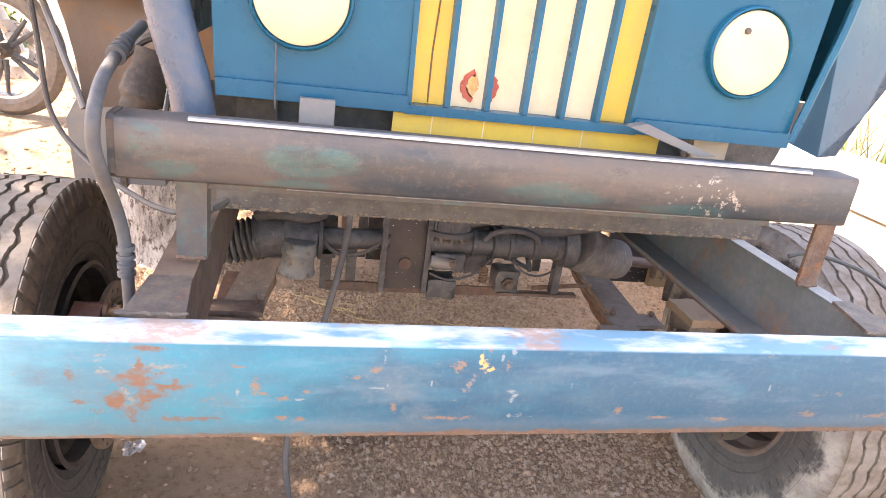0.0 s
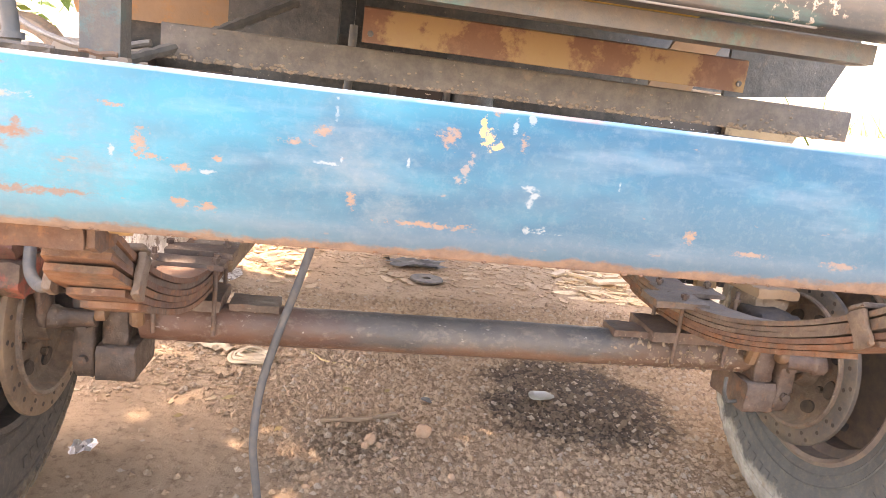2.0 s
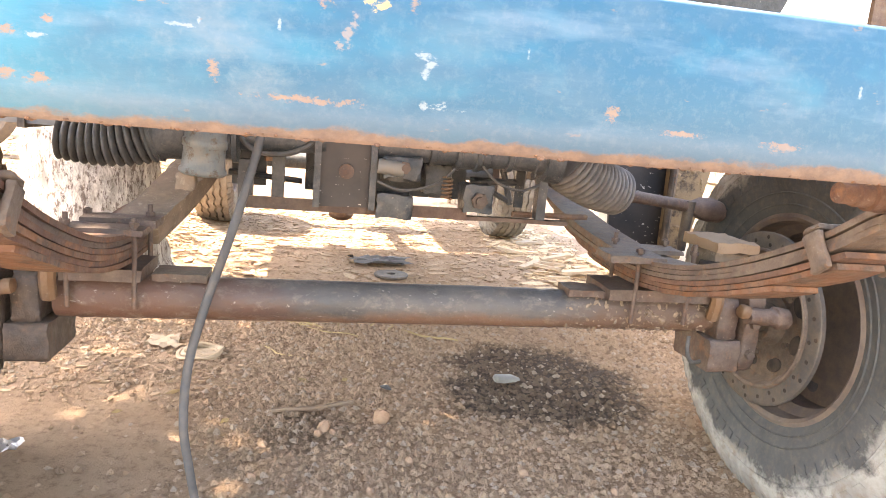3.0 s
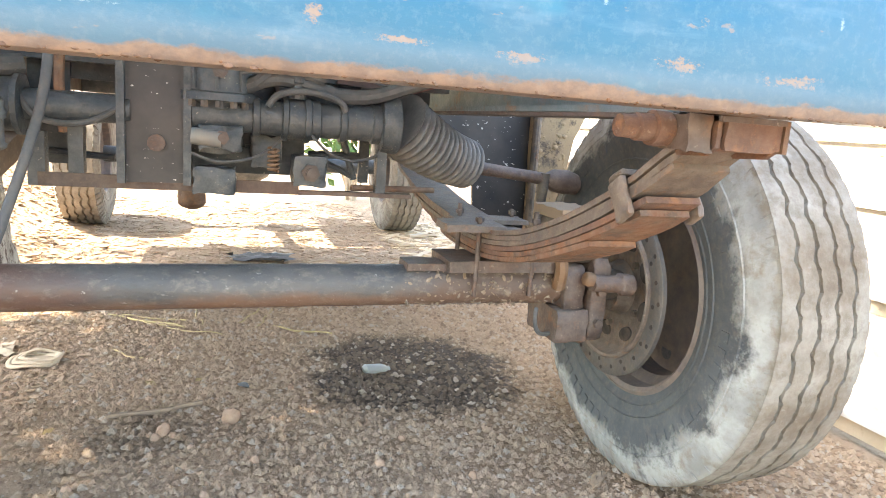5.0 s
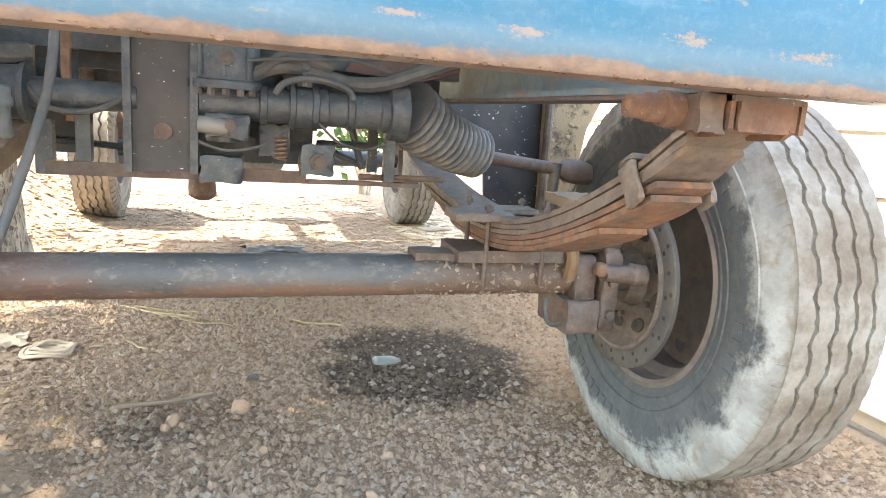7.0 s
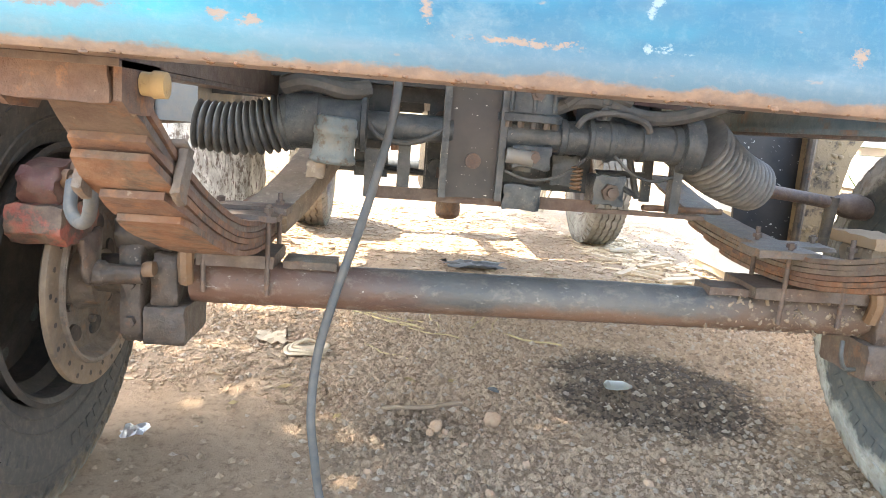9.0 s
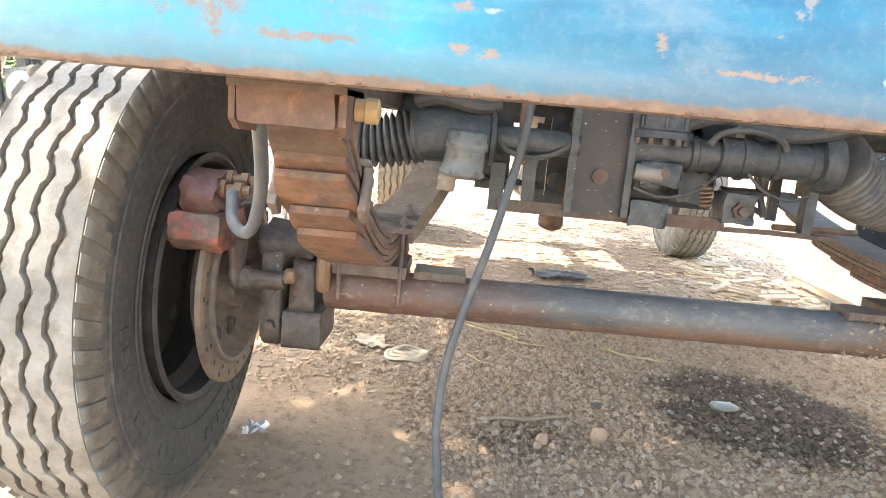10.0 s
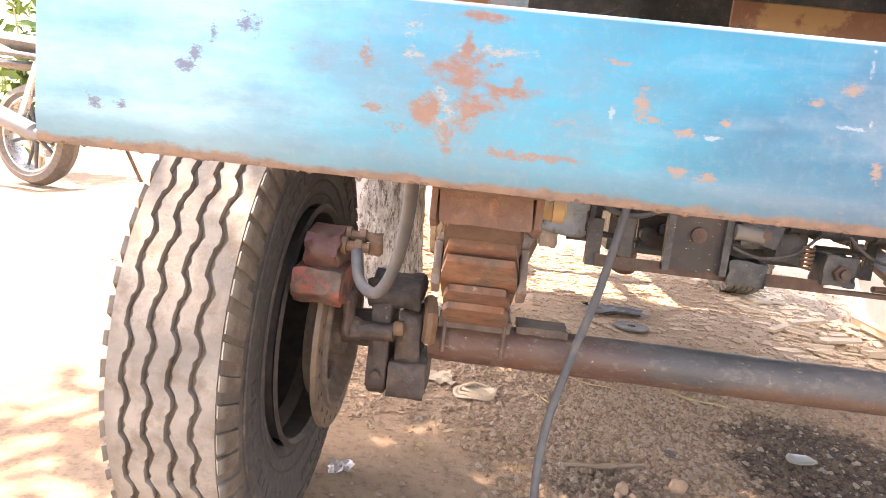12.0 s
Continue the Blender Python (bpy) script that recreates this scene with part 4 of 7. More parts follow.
# near-side wing: rusty brown inner sheet with a rolled edge
bm = bmesh.new()
rows = []
for j in range(9):
    z = 0.955 + 0.5 * j / 8
    rows.append([bm.verts.new((-0.335 - 0.07 * (z - 0.955) / 0.15 * 0.6 + (0.165 + 0.03 * (z - 0.955)) * i / 8, 1.25 + 0.03 * math.sin(i / 8 * 3.1) + 0.02 * math.sin(j * 1.1 + i * 0.5) + 0.25 * (z - 0.955), z)) for i in range(9)])
for a, b in zip(rows, rows[1:]):
    for i in range(8):
        bm.faces.new((a[i], a[i + 1], b[i + 1], b[i]))
bmesh.ops.solidify(bm, geom=bm.faces[:], thickness=0.003)
flap = part("wing_sheet", bm, M_RUSTWING, truck, "dented brown rusty wing sheet")
bm = bmesh.new()
sweep(bm, [(-0.336 - 0.028 * k, 1.25 + 0.0156 * k * 1.6, 0.955 + 0.0625 * k) for k in range(9)], 0.0055, 8)
part("rolled_edge", bm, M_GREY, flap, "grey rolled sheet edge")

# horn and its elbow under the wing
bm = bmesh.new()
sweep(bm, spline([(-0.215, 1.20, 1.06), (-0.225, 1.19, 1.02), (-0.238, 1.18, 0.985), (-0.243, 1.18, 0.972)], 4), [0.030] * 4 + [0.034] * 4 + [0.026] * 4 + [0.008], 14)
horn = part("horn", bm, M_BLACK, truck, "black flask-shaped horn")
bm = bmesh.new()
box(bm, -0.215, -0.185, 1.185, 1.215, 1.005, 1.045)
part("bracket", bm, M_BLACK, horn, bevel=0.002)
bm = bmesh.new()
sweep(bm, spline([(-0.205, 1.2, 1.09), (-0.235, 1.20, 1.075), (-0.262, 1.20, 1.05)], 5), 0.007, 8)
part("lead", bm, M_RUBBER, horn)
bm = bmesh.new()
sweep(bm, [(-0.182, 1.18, 1.08), (-0.178, 1.05, 0.99)], 0.004, 6)
part("wire", bm, M_RUBBER, truck, "thin black wire")
bm = bmesh.new()
sweep(bm, [(-0.033, 1.003, 1.12), (-0.031, 0.99, 1.03)], 0.0016, 6)
part("lamp_wire", bm, M_RUBBER, truck, "thin grey wire below the headlamp")
# small clutter behind the beam
for x0, x1, y, z0, z1, mt in ((0.0, 0.045, 0.975, 1.0, 1.05, M_GREY), (-0.085, -0.03, 1.05, 0.985, 1.035, M_STEEL), (0.50, 0.53, 1.02, 0.99, 1.05, M_STEEL), (0.60, 0.66, 1.03, 0.985, 1.035, M_TAN)):
    bm = bmesh.new()
    box(bm, x0, x1, y, y + 0.012, z0, z1)
    part("bracket", bm, mt, truck, bevel=0.003)
bm = bmesh.new()
prism(bm, [(0.455, 1.055), (0.48, 1.062), (0.60, 1.024), (0.57, 1.022)], 0.965, 0.985, "y")
part("stay", bm, M_GREY, truck, "pale grey flat stay", bevel=0.003)
bm = bmesh.new()
box(bm, -0.05, 0.6, 1.06, 1.075, 0.94, 1.06)
part("radiator_shroud", bm, M_GREASE, truck, "dark sheet behind the beam")

# inner wing sheet past the end of the cross member
bm = bmesh.new()
prism(bm, [(0.69, 0.88), (0.69, 1.09), (0.93, 1.09), (0.90, 0.98), (0.862, 0.90)], 1.22, 1.228, "y")
iw = part("inner_wing", bm, M_GREASE, truck, "crusted dark inner wing sheet", bevel=0.002)
# ---- truck: chassis frame ----
for sx in (-1, 1):
    bm = bmesh.new()
    if sx < 0:
        x0, x1 = -0.170, -0.120
    else:
        x0, x1 = 0.775, 0.835
    prism(bm, [(x0, 0.703), (x0, 0.711), (x1 - 0.008, 0.711), (x1 - 0.008, 0.823), (x1 + 0.022, 0.823), (x1 + 0.022, 0.815), (x1, 0.815), (x1, 0.703)] if sx > 0 else
          [(x1, 0.703), (x1, 0.823), (x0, 0.823), (x0, 0.815), (x1 - 0.008, 0.815), (x1 - 0.008, 0.711), (x0, 0.711), (x0, 0.703)], 0.794, 5.6 if sx > 0 else 3.95, "y")
    rail = part("chassis_rail", bm, M_RAIL if sx < 0 else M_RAILTEAL, truck, "brown rusty chassis rail" if sx < 0 else "dull grey-teal chassis rail", smooth=50)
    # thin rust-brown strip added to darken the underside lit by ground bounce
    bm = bmesh.new()
    box(bm, x0 + 0.001, x1 - 0.001, 0.89, 2.4, 0.6975, 0.7025)
    part("underside_dark_strip", bm, M_RUSTDARK, rail, "dark rusty strip added to darken the rail's underside", bevel=0.001)
    bm = bmesh.new()      # flared top plate where the rail meets the bumper
    c = (x0 + x1) / 2
    if sx > 0:
        c = x1 - 0.004
    prism(bm, [(c - 0.034, 0.794), (c + 0.034, 0.794), (c + 0.025, 0.90), (c - 0.025 if sx < 0 else c - 0.008, 0.90)], 0.8235, 0.829, "z")
    part("flare_plate", bm, M_STEEL, rail, "pale scuffed steel plate", bevel=0.0015)
    bm = bmesh.new()      # weld bead
    sweep(bm, [(c - 0.040 + 0.0076 * k, 0.7955 + 0.002 * math.sin(k * 2.1), 0.829) for k in range(11)], [0.003 + 0.001 * math.sin(k * 1.7) for k in range(11)], 6)
    part("weld", bm, M_STEEL, rail)
for x0, x1, mt in ((-0.148, -0.110, M_TEALSTEEL), (0.80, 0.835, M_RUST)):
    bm = bmesh.new()
    prism(bm, [(x0, 0.955), (x1, 0.955), (x1, 0.990), (x1 - 0.006, 0.990), (x1 - 0.006, 0.961), (x0, 0.961)], 0.829, 0.9475, "z")
    post = part("post", bm, mt, truck, "worn teal steel post" if x0 < 0 else "rusty steel post", smooth=50)
    bm = bmesh.new()
    sweep(bm, [(x0 + 0.004 * k, 0.9545, 0.830 + 0.001 * math.sin(k)) for k in range(10)], 0.003, 6)
    part("weld", bm, M_RUST, post)
bm = bmesh.new()
prism(bm, [(1.15, 0.835), (1.15, 0.876), (1.153, 0.879), (1.20, 0.879), (1.20, 0.872), (1.158, 0.872), (1.158, 0.835)], -0.122, 0.86)
member = part("cross_member", bm, M_MEMBER, truck, "dusty brown-grey cross member", smooth=50)
bm = bmesh.new()
mrng = random.Random(12)
for k in range(330):      # mud and rust scale on its lower edge and face
    low = mrng.random() < 0.7
    x, z = mrng.uniform(-0.115, 0.85), 0.8355 + abs(mrng.gauss(0, 0.003 if low else 0.018))
    r = mrng.uniform(0.0008, 0.0028 if low else 0.0018)
    bmesh.ops.create_icosphere(bm, subdivisions=1, radius=r, matrix=Matrix.Translation((x, 1.1495, min(z, 0.874))) @ Matrix.Diagonal((mrng.uniform(1, 2.4), 0.7, 1, 1)))
tagged(part("mud_crust", bm, M_CRUST, member, "specks of dried mud"), kind="stuff")
bm = bmesh.new()
prism(bm, [(1.117, 0.884), (1.12, 0.886), (1.12, 0.926), (1.117, 0.928), (1.113, 0.926), (1.113, 0.884)], 0.128, 0.656)
haz = part("striped_bar", bm, M_HAZARD, truck, "rusty bar with faded yellow paint bands")
for x in (0.138, 0.646):
    bm = bmesh.new()
    sweep(bm, [(x, 1.1125, 0.895), (x, 1.110, 0.895)], 0.004, 8)
    part("hole", bm, M_GREASE, haz)
bm = bmesh.new()
box(bm, -0.12, 0.774, 1.575, 1.615, 0.735, 0.79)
part("cross_member", bm, M_GREASE, truck)
bm = bmesh.new()
sweep(bm, [(0.115, 1.50, 0.83), (0.108, 1.505, 0.70), (0.112, 1.51, 0.62)], 0.008, 8)
part("rod", bm, M_RUST, truck, "thin rusty vertical rod")
bm = bmesh.new()
sweep(bm, spline([(-0.150, 1.12, 0.828), (-0.10, 1.16, 0.852), (-0.06, 1.21, 0.88), (-0.02, 1.257, 0.908), (0.03, 1.30, 0.94)], 8), [0.0075 + 0.0012 * math.sin(k * 2.6) for k in range(33)], 8)
part("conduit", bm, M_RUBBER, truck, "wrapped black conduit")
bm = bmesh.new()
prism(bm, [(1.50, 0.885), (1.50, 1.03), (1.56, 1.05), (1.72, 1.04), (1.72, 0.89)], -0.10, 0.09)
sb = part("steering_box", bm, M_GREASE, truck, "dark steering gear casing", bevel=0.012)
bm = bmesh.new()
sweep(bm, [(0.0, 1.62, 1.03), (0.02, 1.66, 1.3), (0.05, 1.75, 1.5)], 0.016, 10)
part("column", bm, M_STEEL, sb)
# dark sheet tank behind the near wheel
bm = bmesh.new()
prism(bm, [(-0.56, 0.63), (-0.57, 0.79), (-0.535, 0.86), (-0.34, 0.86), (-0.34, 0.63)], 1.90, 2.35, "y")
tank = part("tank", bm, M_GREY, truck, "blue-grey sheet metal tank", bevel=0.008)
bm = bmesh.new()
box(bm, -0.45, -0.435, 1.894, 2.356, 0.62, 0.868)
part("strap", bm, M_STEEL, tank, bevel=0.002)
# engine and sump
bm = bmesh.new()
prism(bm, [(1.75, 0.80), (1.80, 0.74), (2.70, 0.74), (2.75, 0.82), (2.75, 1.2), (1.75, 1.2)], 0.12, 0.58)
engine = part("engine", bm, M_GREASE, truck, "greasy black engine block", bevel=0.012)
bm = bmesh.new()
prism(bm, [(1.95, 0.74), (2.0, 0.70), (2.45, 0.68), (2.6, 0.74)], 0.20, 0.5)
part("sump", bm, M_GREASE, engine, bevel=0.01)
bm = bmesh.new()
sweep(bm, [(0.30, 2.75, 0.72), (0.33, 3.6, 0.62), (0.36, 4.3, 0.50)], 0.032, 14)
part("drive_shaft", bm, M_GREASE, truck, "dark propeller shaft")
# rear axle
bm = bmesh.new()
sweep(bm, [(-0.28, 4.42, 0.385), (0.32, 4.42, 0.385), (0.34, 4.42, 0.385), (0.42, 4.42, 0.385), (0.52, 4.42, 0.385), (0.60, 4.42, 0.385), (0.62, 4.42, 0.385), (1.30, 4.42, 0.385)], [0.045, 0.05, 0.09, 0.135, 0.135, 0.09, 0.05, 0.045], 20)
part("rear_axle", bm, M_GREASE, truck, "dark rear axle with its differential")
bm = bmesh.new()
for x0, x1, y0 in ((-0.12, 0.30, 2.95), (0.30, 0.82, 3.05)):
    box(bm, x0, x1, y0, y0 + 0.05, 0.70, 0.77)
part("cross_member", bm, M_GREASE, truck)
bm = bmesh.new()
sweep(bm, spline([(0.27, 2.2, 0.50), (0.272, 2.2, 0.455), (0.274, 2.2, 0.42), (0.274, 2.2, 0.405)], 3), [0.034] * 4 + [0.036] * 3 + [0.03, 0.022, 0.012], 12)
part("drain_plug", bm, M_RUST, truck, "rusty drain plug")
bm = bmesh.new()
box(bm, 0.19, 0.36, 2.05, 2.4, 0.49, 0.70)
part("gear_casing", bm, M_GREASE, truck, bevel=0.03)

def rugged(bm, amp=0.0026, soft=2, cuts=5, scale=55.0):
    """Turns a sharp block into a rough casting: softened corners and an uneven skin."""
    bmesh.ops.triangulate(bm, faces=bm.faces[:])
    bmesh.ops.subdivide_edges(bm, edges=bm.edges[:], cuts=cuts)
    bmesh.ops.triangulate(bm, faces=bm.faces[:])
    for k in range(soft):
        bmesh.ops.smooth_vert(bm, verts=bm.verts[:], factor=0.45, use_axis_x=True, use_axis_y=True, use_axis_z=True)
    for v in bm.verts:
        v.co += noise.noise_vector(v.co * scale) * amp + noise.noise_vector(v.co * scale * 3.1) * amp * 0.4
    return bm


# ---- truck: springs, axle ----
def leaf_curve(y):
    """Height of the top leaf along the truck."""
    k = [(0.83, 0.698), (0.86, 0.685), (0.95, 0.628), (1.10, 0.562), (1.25, 0.519), (1.41, 0.500), (1.60, 0.505), (1.80, 0.527), (1.95, 0.556), (2.1, 0.595)]
    for (a, p), (b, q) in zip(k, k[1:]):
        if y <= b:
            break
    i = k.index((a, p))
    p0, p3 = k[max(i - 1, 0)], k[min(i + 2, len(k) - 1)]
    t = (y - a) / (b - a)
    m0 = (q - p0[1]) / (b - p0[0]) * (b - a)
    m1 = (p3[1] - p) / (p3[0] - a) * (b - a)
    return (2 * t ** 3 - 3 * t * t + 1) * p + (t ** 3 - 2 * t * t + t) * m0 + (-2 * t ** 3 + 3 * t * t) * q + (t ** 3 - t * t) * m1


def leaf_spring(x0, x1, inner):
    """inner: +1 if the truck's middle lies towards +x of this spring."""
    sp = part("leaf_spring", bmesh.new(), M_SPRING, truck, "stack of rusty leaf springs")
    tones = [M_SPRING, M_RUSTDARK, M_SPRING, M_SPRINGRED, M_SPRING, M_SPRINGRED] if inner > 0 else [M_SPRINGGREY, M_SPRINGGREY, M_SPRINGGREY, M_SPRING, M_SPRINGRED, M_SPRINGRED]
    th = 0.0076
    ends = [(0.845, 2.05), (0.850, 1.93), (0.886, 1.86), (0.930, 1.78), (0.944, 1.70), (1.04, 1.62)] if inner < 0 else [(0.845, 1.64), (0.852, 1.62), (0.898, 1.60), (0.908, 1.58), (0.956, 1.56), (1.00, 1.54)]
    for n, (ya, yb) in enumerate(ends):
        bm = bmesh.new()
        steps = 26
        rows = []
        for k in range(steps + 1):
            y = ya + (yb - ya) * k / steps
            slope = (leaf_curve(min(y + 0.01, 2.09)) - leaf_curve(y - 0.01)) / 0.02
            nrm = Vector((0, -slope, 1)).normalized()
            sag = (0.0010 * n + 0.0012 * math.sin(n * 2.3)) * smooth_step((1.15 - y) / 0.25)      # leaf ends gape a little
            c = Vector((0, y, leaf_curve(y))) - nrm * (n * (th + 0.0008) + sag)
            w = (0.007 if k in (0, steps) else 0.002 if k in (1, steps - 1) else 0.0) + 0.0016 * math.sin(n * 1.9) + 0.0012 * noise.noise(Vector((x0 * 9, n * 3.0, k * 0.6)))
            jag = 0.004 * noise.noise(Vector((n * 2.0, x0 * 5, 4.0))) if k == 0 else 0.0
            rows.append([bm.verts.new(Vector((x, jag * side_of, 0)) + c + nrm * (d + 0.0007 * noise.noise(Vector((x * 60, k * 1.3, n * 5.0))))) for x, d, side_of in ((x0 + w, 0, 1), (x1 - w, 0, -1), (x1 - w, -th, -1), (x0 + w, -th, 1))])
        for a, b in zip(rows, rows[1:]):
            for i in range(4):
                bm.faces.new((a[i], a[(i + 1) % 4], b[(i + 1) % 4], b[i]))
        bm.faces.new(rows[0][::-1])
        bm.faces.new(rows[-1])
        part("leaf", bm, tones[n], sp, bevel=0.0016)
    bm = bmesh.new()      # front eye
    turned(bm, [(x0, 0.010), (x0, 0.022), (x1 if inner > 0 else x1 - 0.023, 0.022), (x1 if inner > 0 else x1 - 0.023, 0.010)], Matrix.Translation((0, 0.838, 0.690)), 18, True)
    part("eye", bm, M_SPRING, sp)
    bm = bmesh.new()      # rebound strap
    y, z = 0.955, leaf_curve(0.955)
    m = Matrix.Translation((0, y, z)) @ pose(0, 0, 0, -33)
    for a in (box(bm, x0 - 0.010, x1 + 0.010, -0.014, 0.014, 0.003, 0.011, m), box(bm, x0 - 0.010, x0 - 0.001, -0.014, 0.014, -0.047, 0.003, m), box(bm, x1 + 0.001, x1 + 0.010, -0.014, 0.014, -0.047, 0.003, m)):
        pass
    part("strap", rugged(bm, 0.0018, 1, 3), M_SPRINGGREY, sp, "steel strap round the leaves", smooth=50)
    # hanger under the bumper
    hg = part("hanger", bmesh.new(), M_RUSTDARK, truck, "brown rusty spring hanger")
    w1 = x1 if inner > 0 else x1 - 0.022
    side = [(0.802, 0.7005), (0.802, 0.672), (0.815, 0.664), (0.855, 0.662), (0.875, 0.682), (0.882, 0.7005)]
    for a, b in ((x0 - 0.006, x0 - 0.001), (w1 + 0.001, w1 + 0.007)):
        bm = bmesh.new()
        prism(bm, side, a, b)
        part("cheek", bm, M_SPRING, hg, bevel=0.0015)
    bm = bmesh.new()
    box(bm, x0 + 0.002, w1 - 0.002, 0.799, 0.805, 0.670, 0.7005)
    part("face_plate", rugged(bm, 0.0022, 0), M_SPRING, hg, smooth=50)
    bm = bmesh.new()
    box(bm, x0 - 0.006, w1 + 0.007, 0.797, 0.888, 0.6955, 0.7008)
    part("top_plate", bm, M_RUSTDARK, hg, bevel=0.0012)
    if inner < 0:      # end flange and gusset on the outer side
        bm = bmesh.new()
        box(bm, w1 + 0.0085, w1 + 0.014, 0.80, 0.865, 0.670, 0.7005)
        part("flange", bm, M_RUST, hg, bevel=0.0015)
        bm = bmesh.new()
        box(bm, x0 - 0.034, x0 - 0.0075, 0.806, 0.86, 0.668, 0.7005)
        part("gusset", rugged(bm, 0.004, 0), M_RUSTDARK, hg, smooth=60)
    pin_x = x1 + 0.008 if inner > 0 else x0 - 0.034
    bm = bmesh.new()
    prof = [(0.0, 0.003), (0.0, 0.009), (0.008, 0.009), (0.0085, 0.0105), (0.018, 0.010), (0.020, 0.003)] if inner > 0 else [(0.0, 0.003), (0.0, 0.016), (0.018, 0.0165), (0.019, 0.013), (0.034, 0.013), (0.036, 0.011), (0.052, 0.0105), (0.054, 0.003)]
    turned(bm, prof, Matrix.Translation((pin_x, 0.838, 0.686)) @ Matrix.Diagonal((inner, 1, 1, 1)), 16)
    part("pin", bm, M_NUT if inner > 0 else M_SPRING, hg, "spring pin with its nut")
    # rear shackle
    for a, b in ((x0 - 0.012, x0 - 0.002), (x1 + 0.002, x1 + 0.012)) if inner < 0 else ():
        bm = bmesh.new()
        box(bm, a, b, 2.02, 2.06, 0.575, 0.72)
        part("shackle", bm, M_STEEL, sp, bevel=0.004)
    # seat, clamp plate and U-bolts on the axle
    bm = bmesh.new()
    if inner > 0:
        box(bm, x0 - 0.016, x1 + 0.026, 1.345, 1.395, 0.502, 0.512)
        box(bm, x0 - 0.012, x1 + 0.030, 1.415, 1.470, 0.503, 0.516)
    else:
        box(bm, x0 - 0.075, x0 + 0.028, 1.330, 1.405, 0.501, 0.513)
        box(bm, x0 - 0.030, x1 + 0.024, 1.408, 1.470, 0.503, 0.512)
    part("clamp_plate", rugged(bm, 0.0026, 0, 4), M_RUSTDARK if inner > 0 else M_SPRINGGREY, sp, "steel clamp plate", smooth=50)
    bm = bmesh.new()
    box(bm, x0 - 0.022 if inner > 0 else x0 - 0.060, x1 + 0.022 if inner > 0 else x1 + 0.075, 1.350, 1.460, 0.427, 0.447)
    part("seat", rugged(bm, 0.0025, 0, 4), M_RUSTDARK, sp, "rusty spring seat plate", smooth=50)
    for y in (1.352, 1.458):
        for x in (x0 - 0.012, x1 + 0.012):
            bm = bmesh.new()
            sweep(bm, [(x, y, 0.385), (x, y, 0.531 + 0.006 * math.sin(x * 90 + y * 40))], 0.0042, 10)
            sweep(bm, [(x, y, 0.5165), (x, y, 0.524)], 0.0078, 6)
            rugged(bm, 0.0012, 0, 1)
            part("u_bolt", bm, M_RUSTDARK, sp, "rusty bolt and nut")


leaf_spring(-0.163, -0.088, 1)
bm = bmesh.new()      # mud-caked rear half of the near spring, rising inward
rows = []
for k in range(30):
    t = k / 29
    c = Vector((-0.108 + 0.072 * t, 1.47 + 0.26 * t, 0.500 + 0.108 * t - 0.010 * math.sin(math.pi * t)))
    ring = []
    for j in range(9):
        d = Vector((-0.040 + 0.010 * j, -0.03 * (j - 4) / 4 * 0.3, 0.004 + 0.0045 * noise.noise(Vector((j * 0.6, k * 0.5, 2.0))) + 0.002 * noise.noise(Vector((j * 1.7, k * 1.5, 5.0)))))
        ring.append(bm.verts.new(c + d))
    ring += [bm.verts.new(c + Vector((0.041, 0.010, -0.022 - 0.005 * noise.noise(Vector((3.0, k * 0.7, 1.0)))))), bm.verts.new(c + Vector((0.038, 0.014, -0.038))), bm.verts.new(c + Vector((-0.038, 0.014, -0.038))), bm.verts.new(c + Vector((-0.041, 0.010, -0.020)))]
    rows.append(ring)
for a, b in zip(rows, rows[1:]):
    for i in range(13):
        bm.faces.new((a[i], a[(i + 1) % 13], b[(i + 1) % 13], b[i]))
bm.faces.new(rows[0][::-1])
bm.faces.new(rows[-1])
link = part("spring_rear", bm, M_CRUST, truck, "rear spring half caked with dry tan mud", smooth=60)
bm = bmesh.new()
box(bm, -0.072, -0.002, 1.700, 1.755, 0.613, 0.632)
part("end_bracket", rugged(bm, 0.004, 0, 3), M_CRUST, link, "muddy bracket", smooth=60)
bm = bmesh.new()
box(bm, -0.068, -0.026, 1.72, 1.755, 0.6325, 0.690)
part("shackle", rugged(bm, 0.003, 0, 3), M_RUSTDARK, link, smooth=60)
leaf_spring(0.785, 0.867, -1)

bm = bmesh.new()
sweep(bm, [(-0.20 + 0.0095 * k, 1.398 + 0.0006 * math.sin(k * 0.2), 0.394 + 0.0046 * (k * 0.0095 - 0.55)) for k in range(122)], 0.036, 36)
for v in bm.verts:      # rough casting towards the far end, fine pitting all along
    amp = 0.0005 + 0.0026 * smooth_step((v.co.x - 0.55) / 0.2) + 0.0010 * smooth_step((0.05 - v.co.x) / 0.15)
    v.co += noise.noise_vector(v.co * 60.0) * amp + noise.noise_vector(v.co * 150.0) * amp * 0.5
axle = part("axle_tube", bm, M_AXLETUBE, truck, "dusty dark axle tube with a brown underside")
for x0, x1 in ((-0.055, 0.03), (0.655, 0.725)):
    bm = bmesh.new()
    box(bm, x0, x1, 1.370, 1.43, 0.4255, 0.438)
    part("pad", rugged(bm, 0.002, 0), M_RUSTDARK, axle, "flat rough steel pad", smooth=60)
bm = bmesh.new()
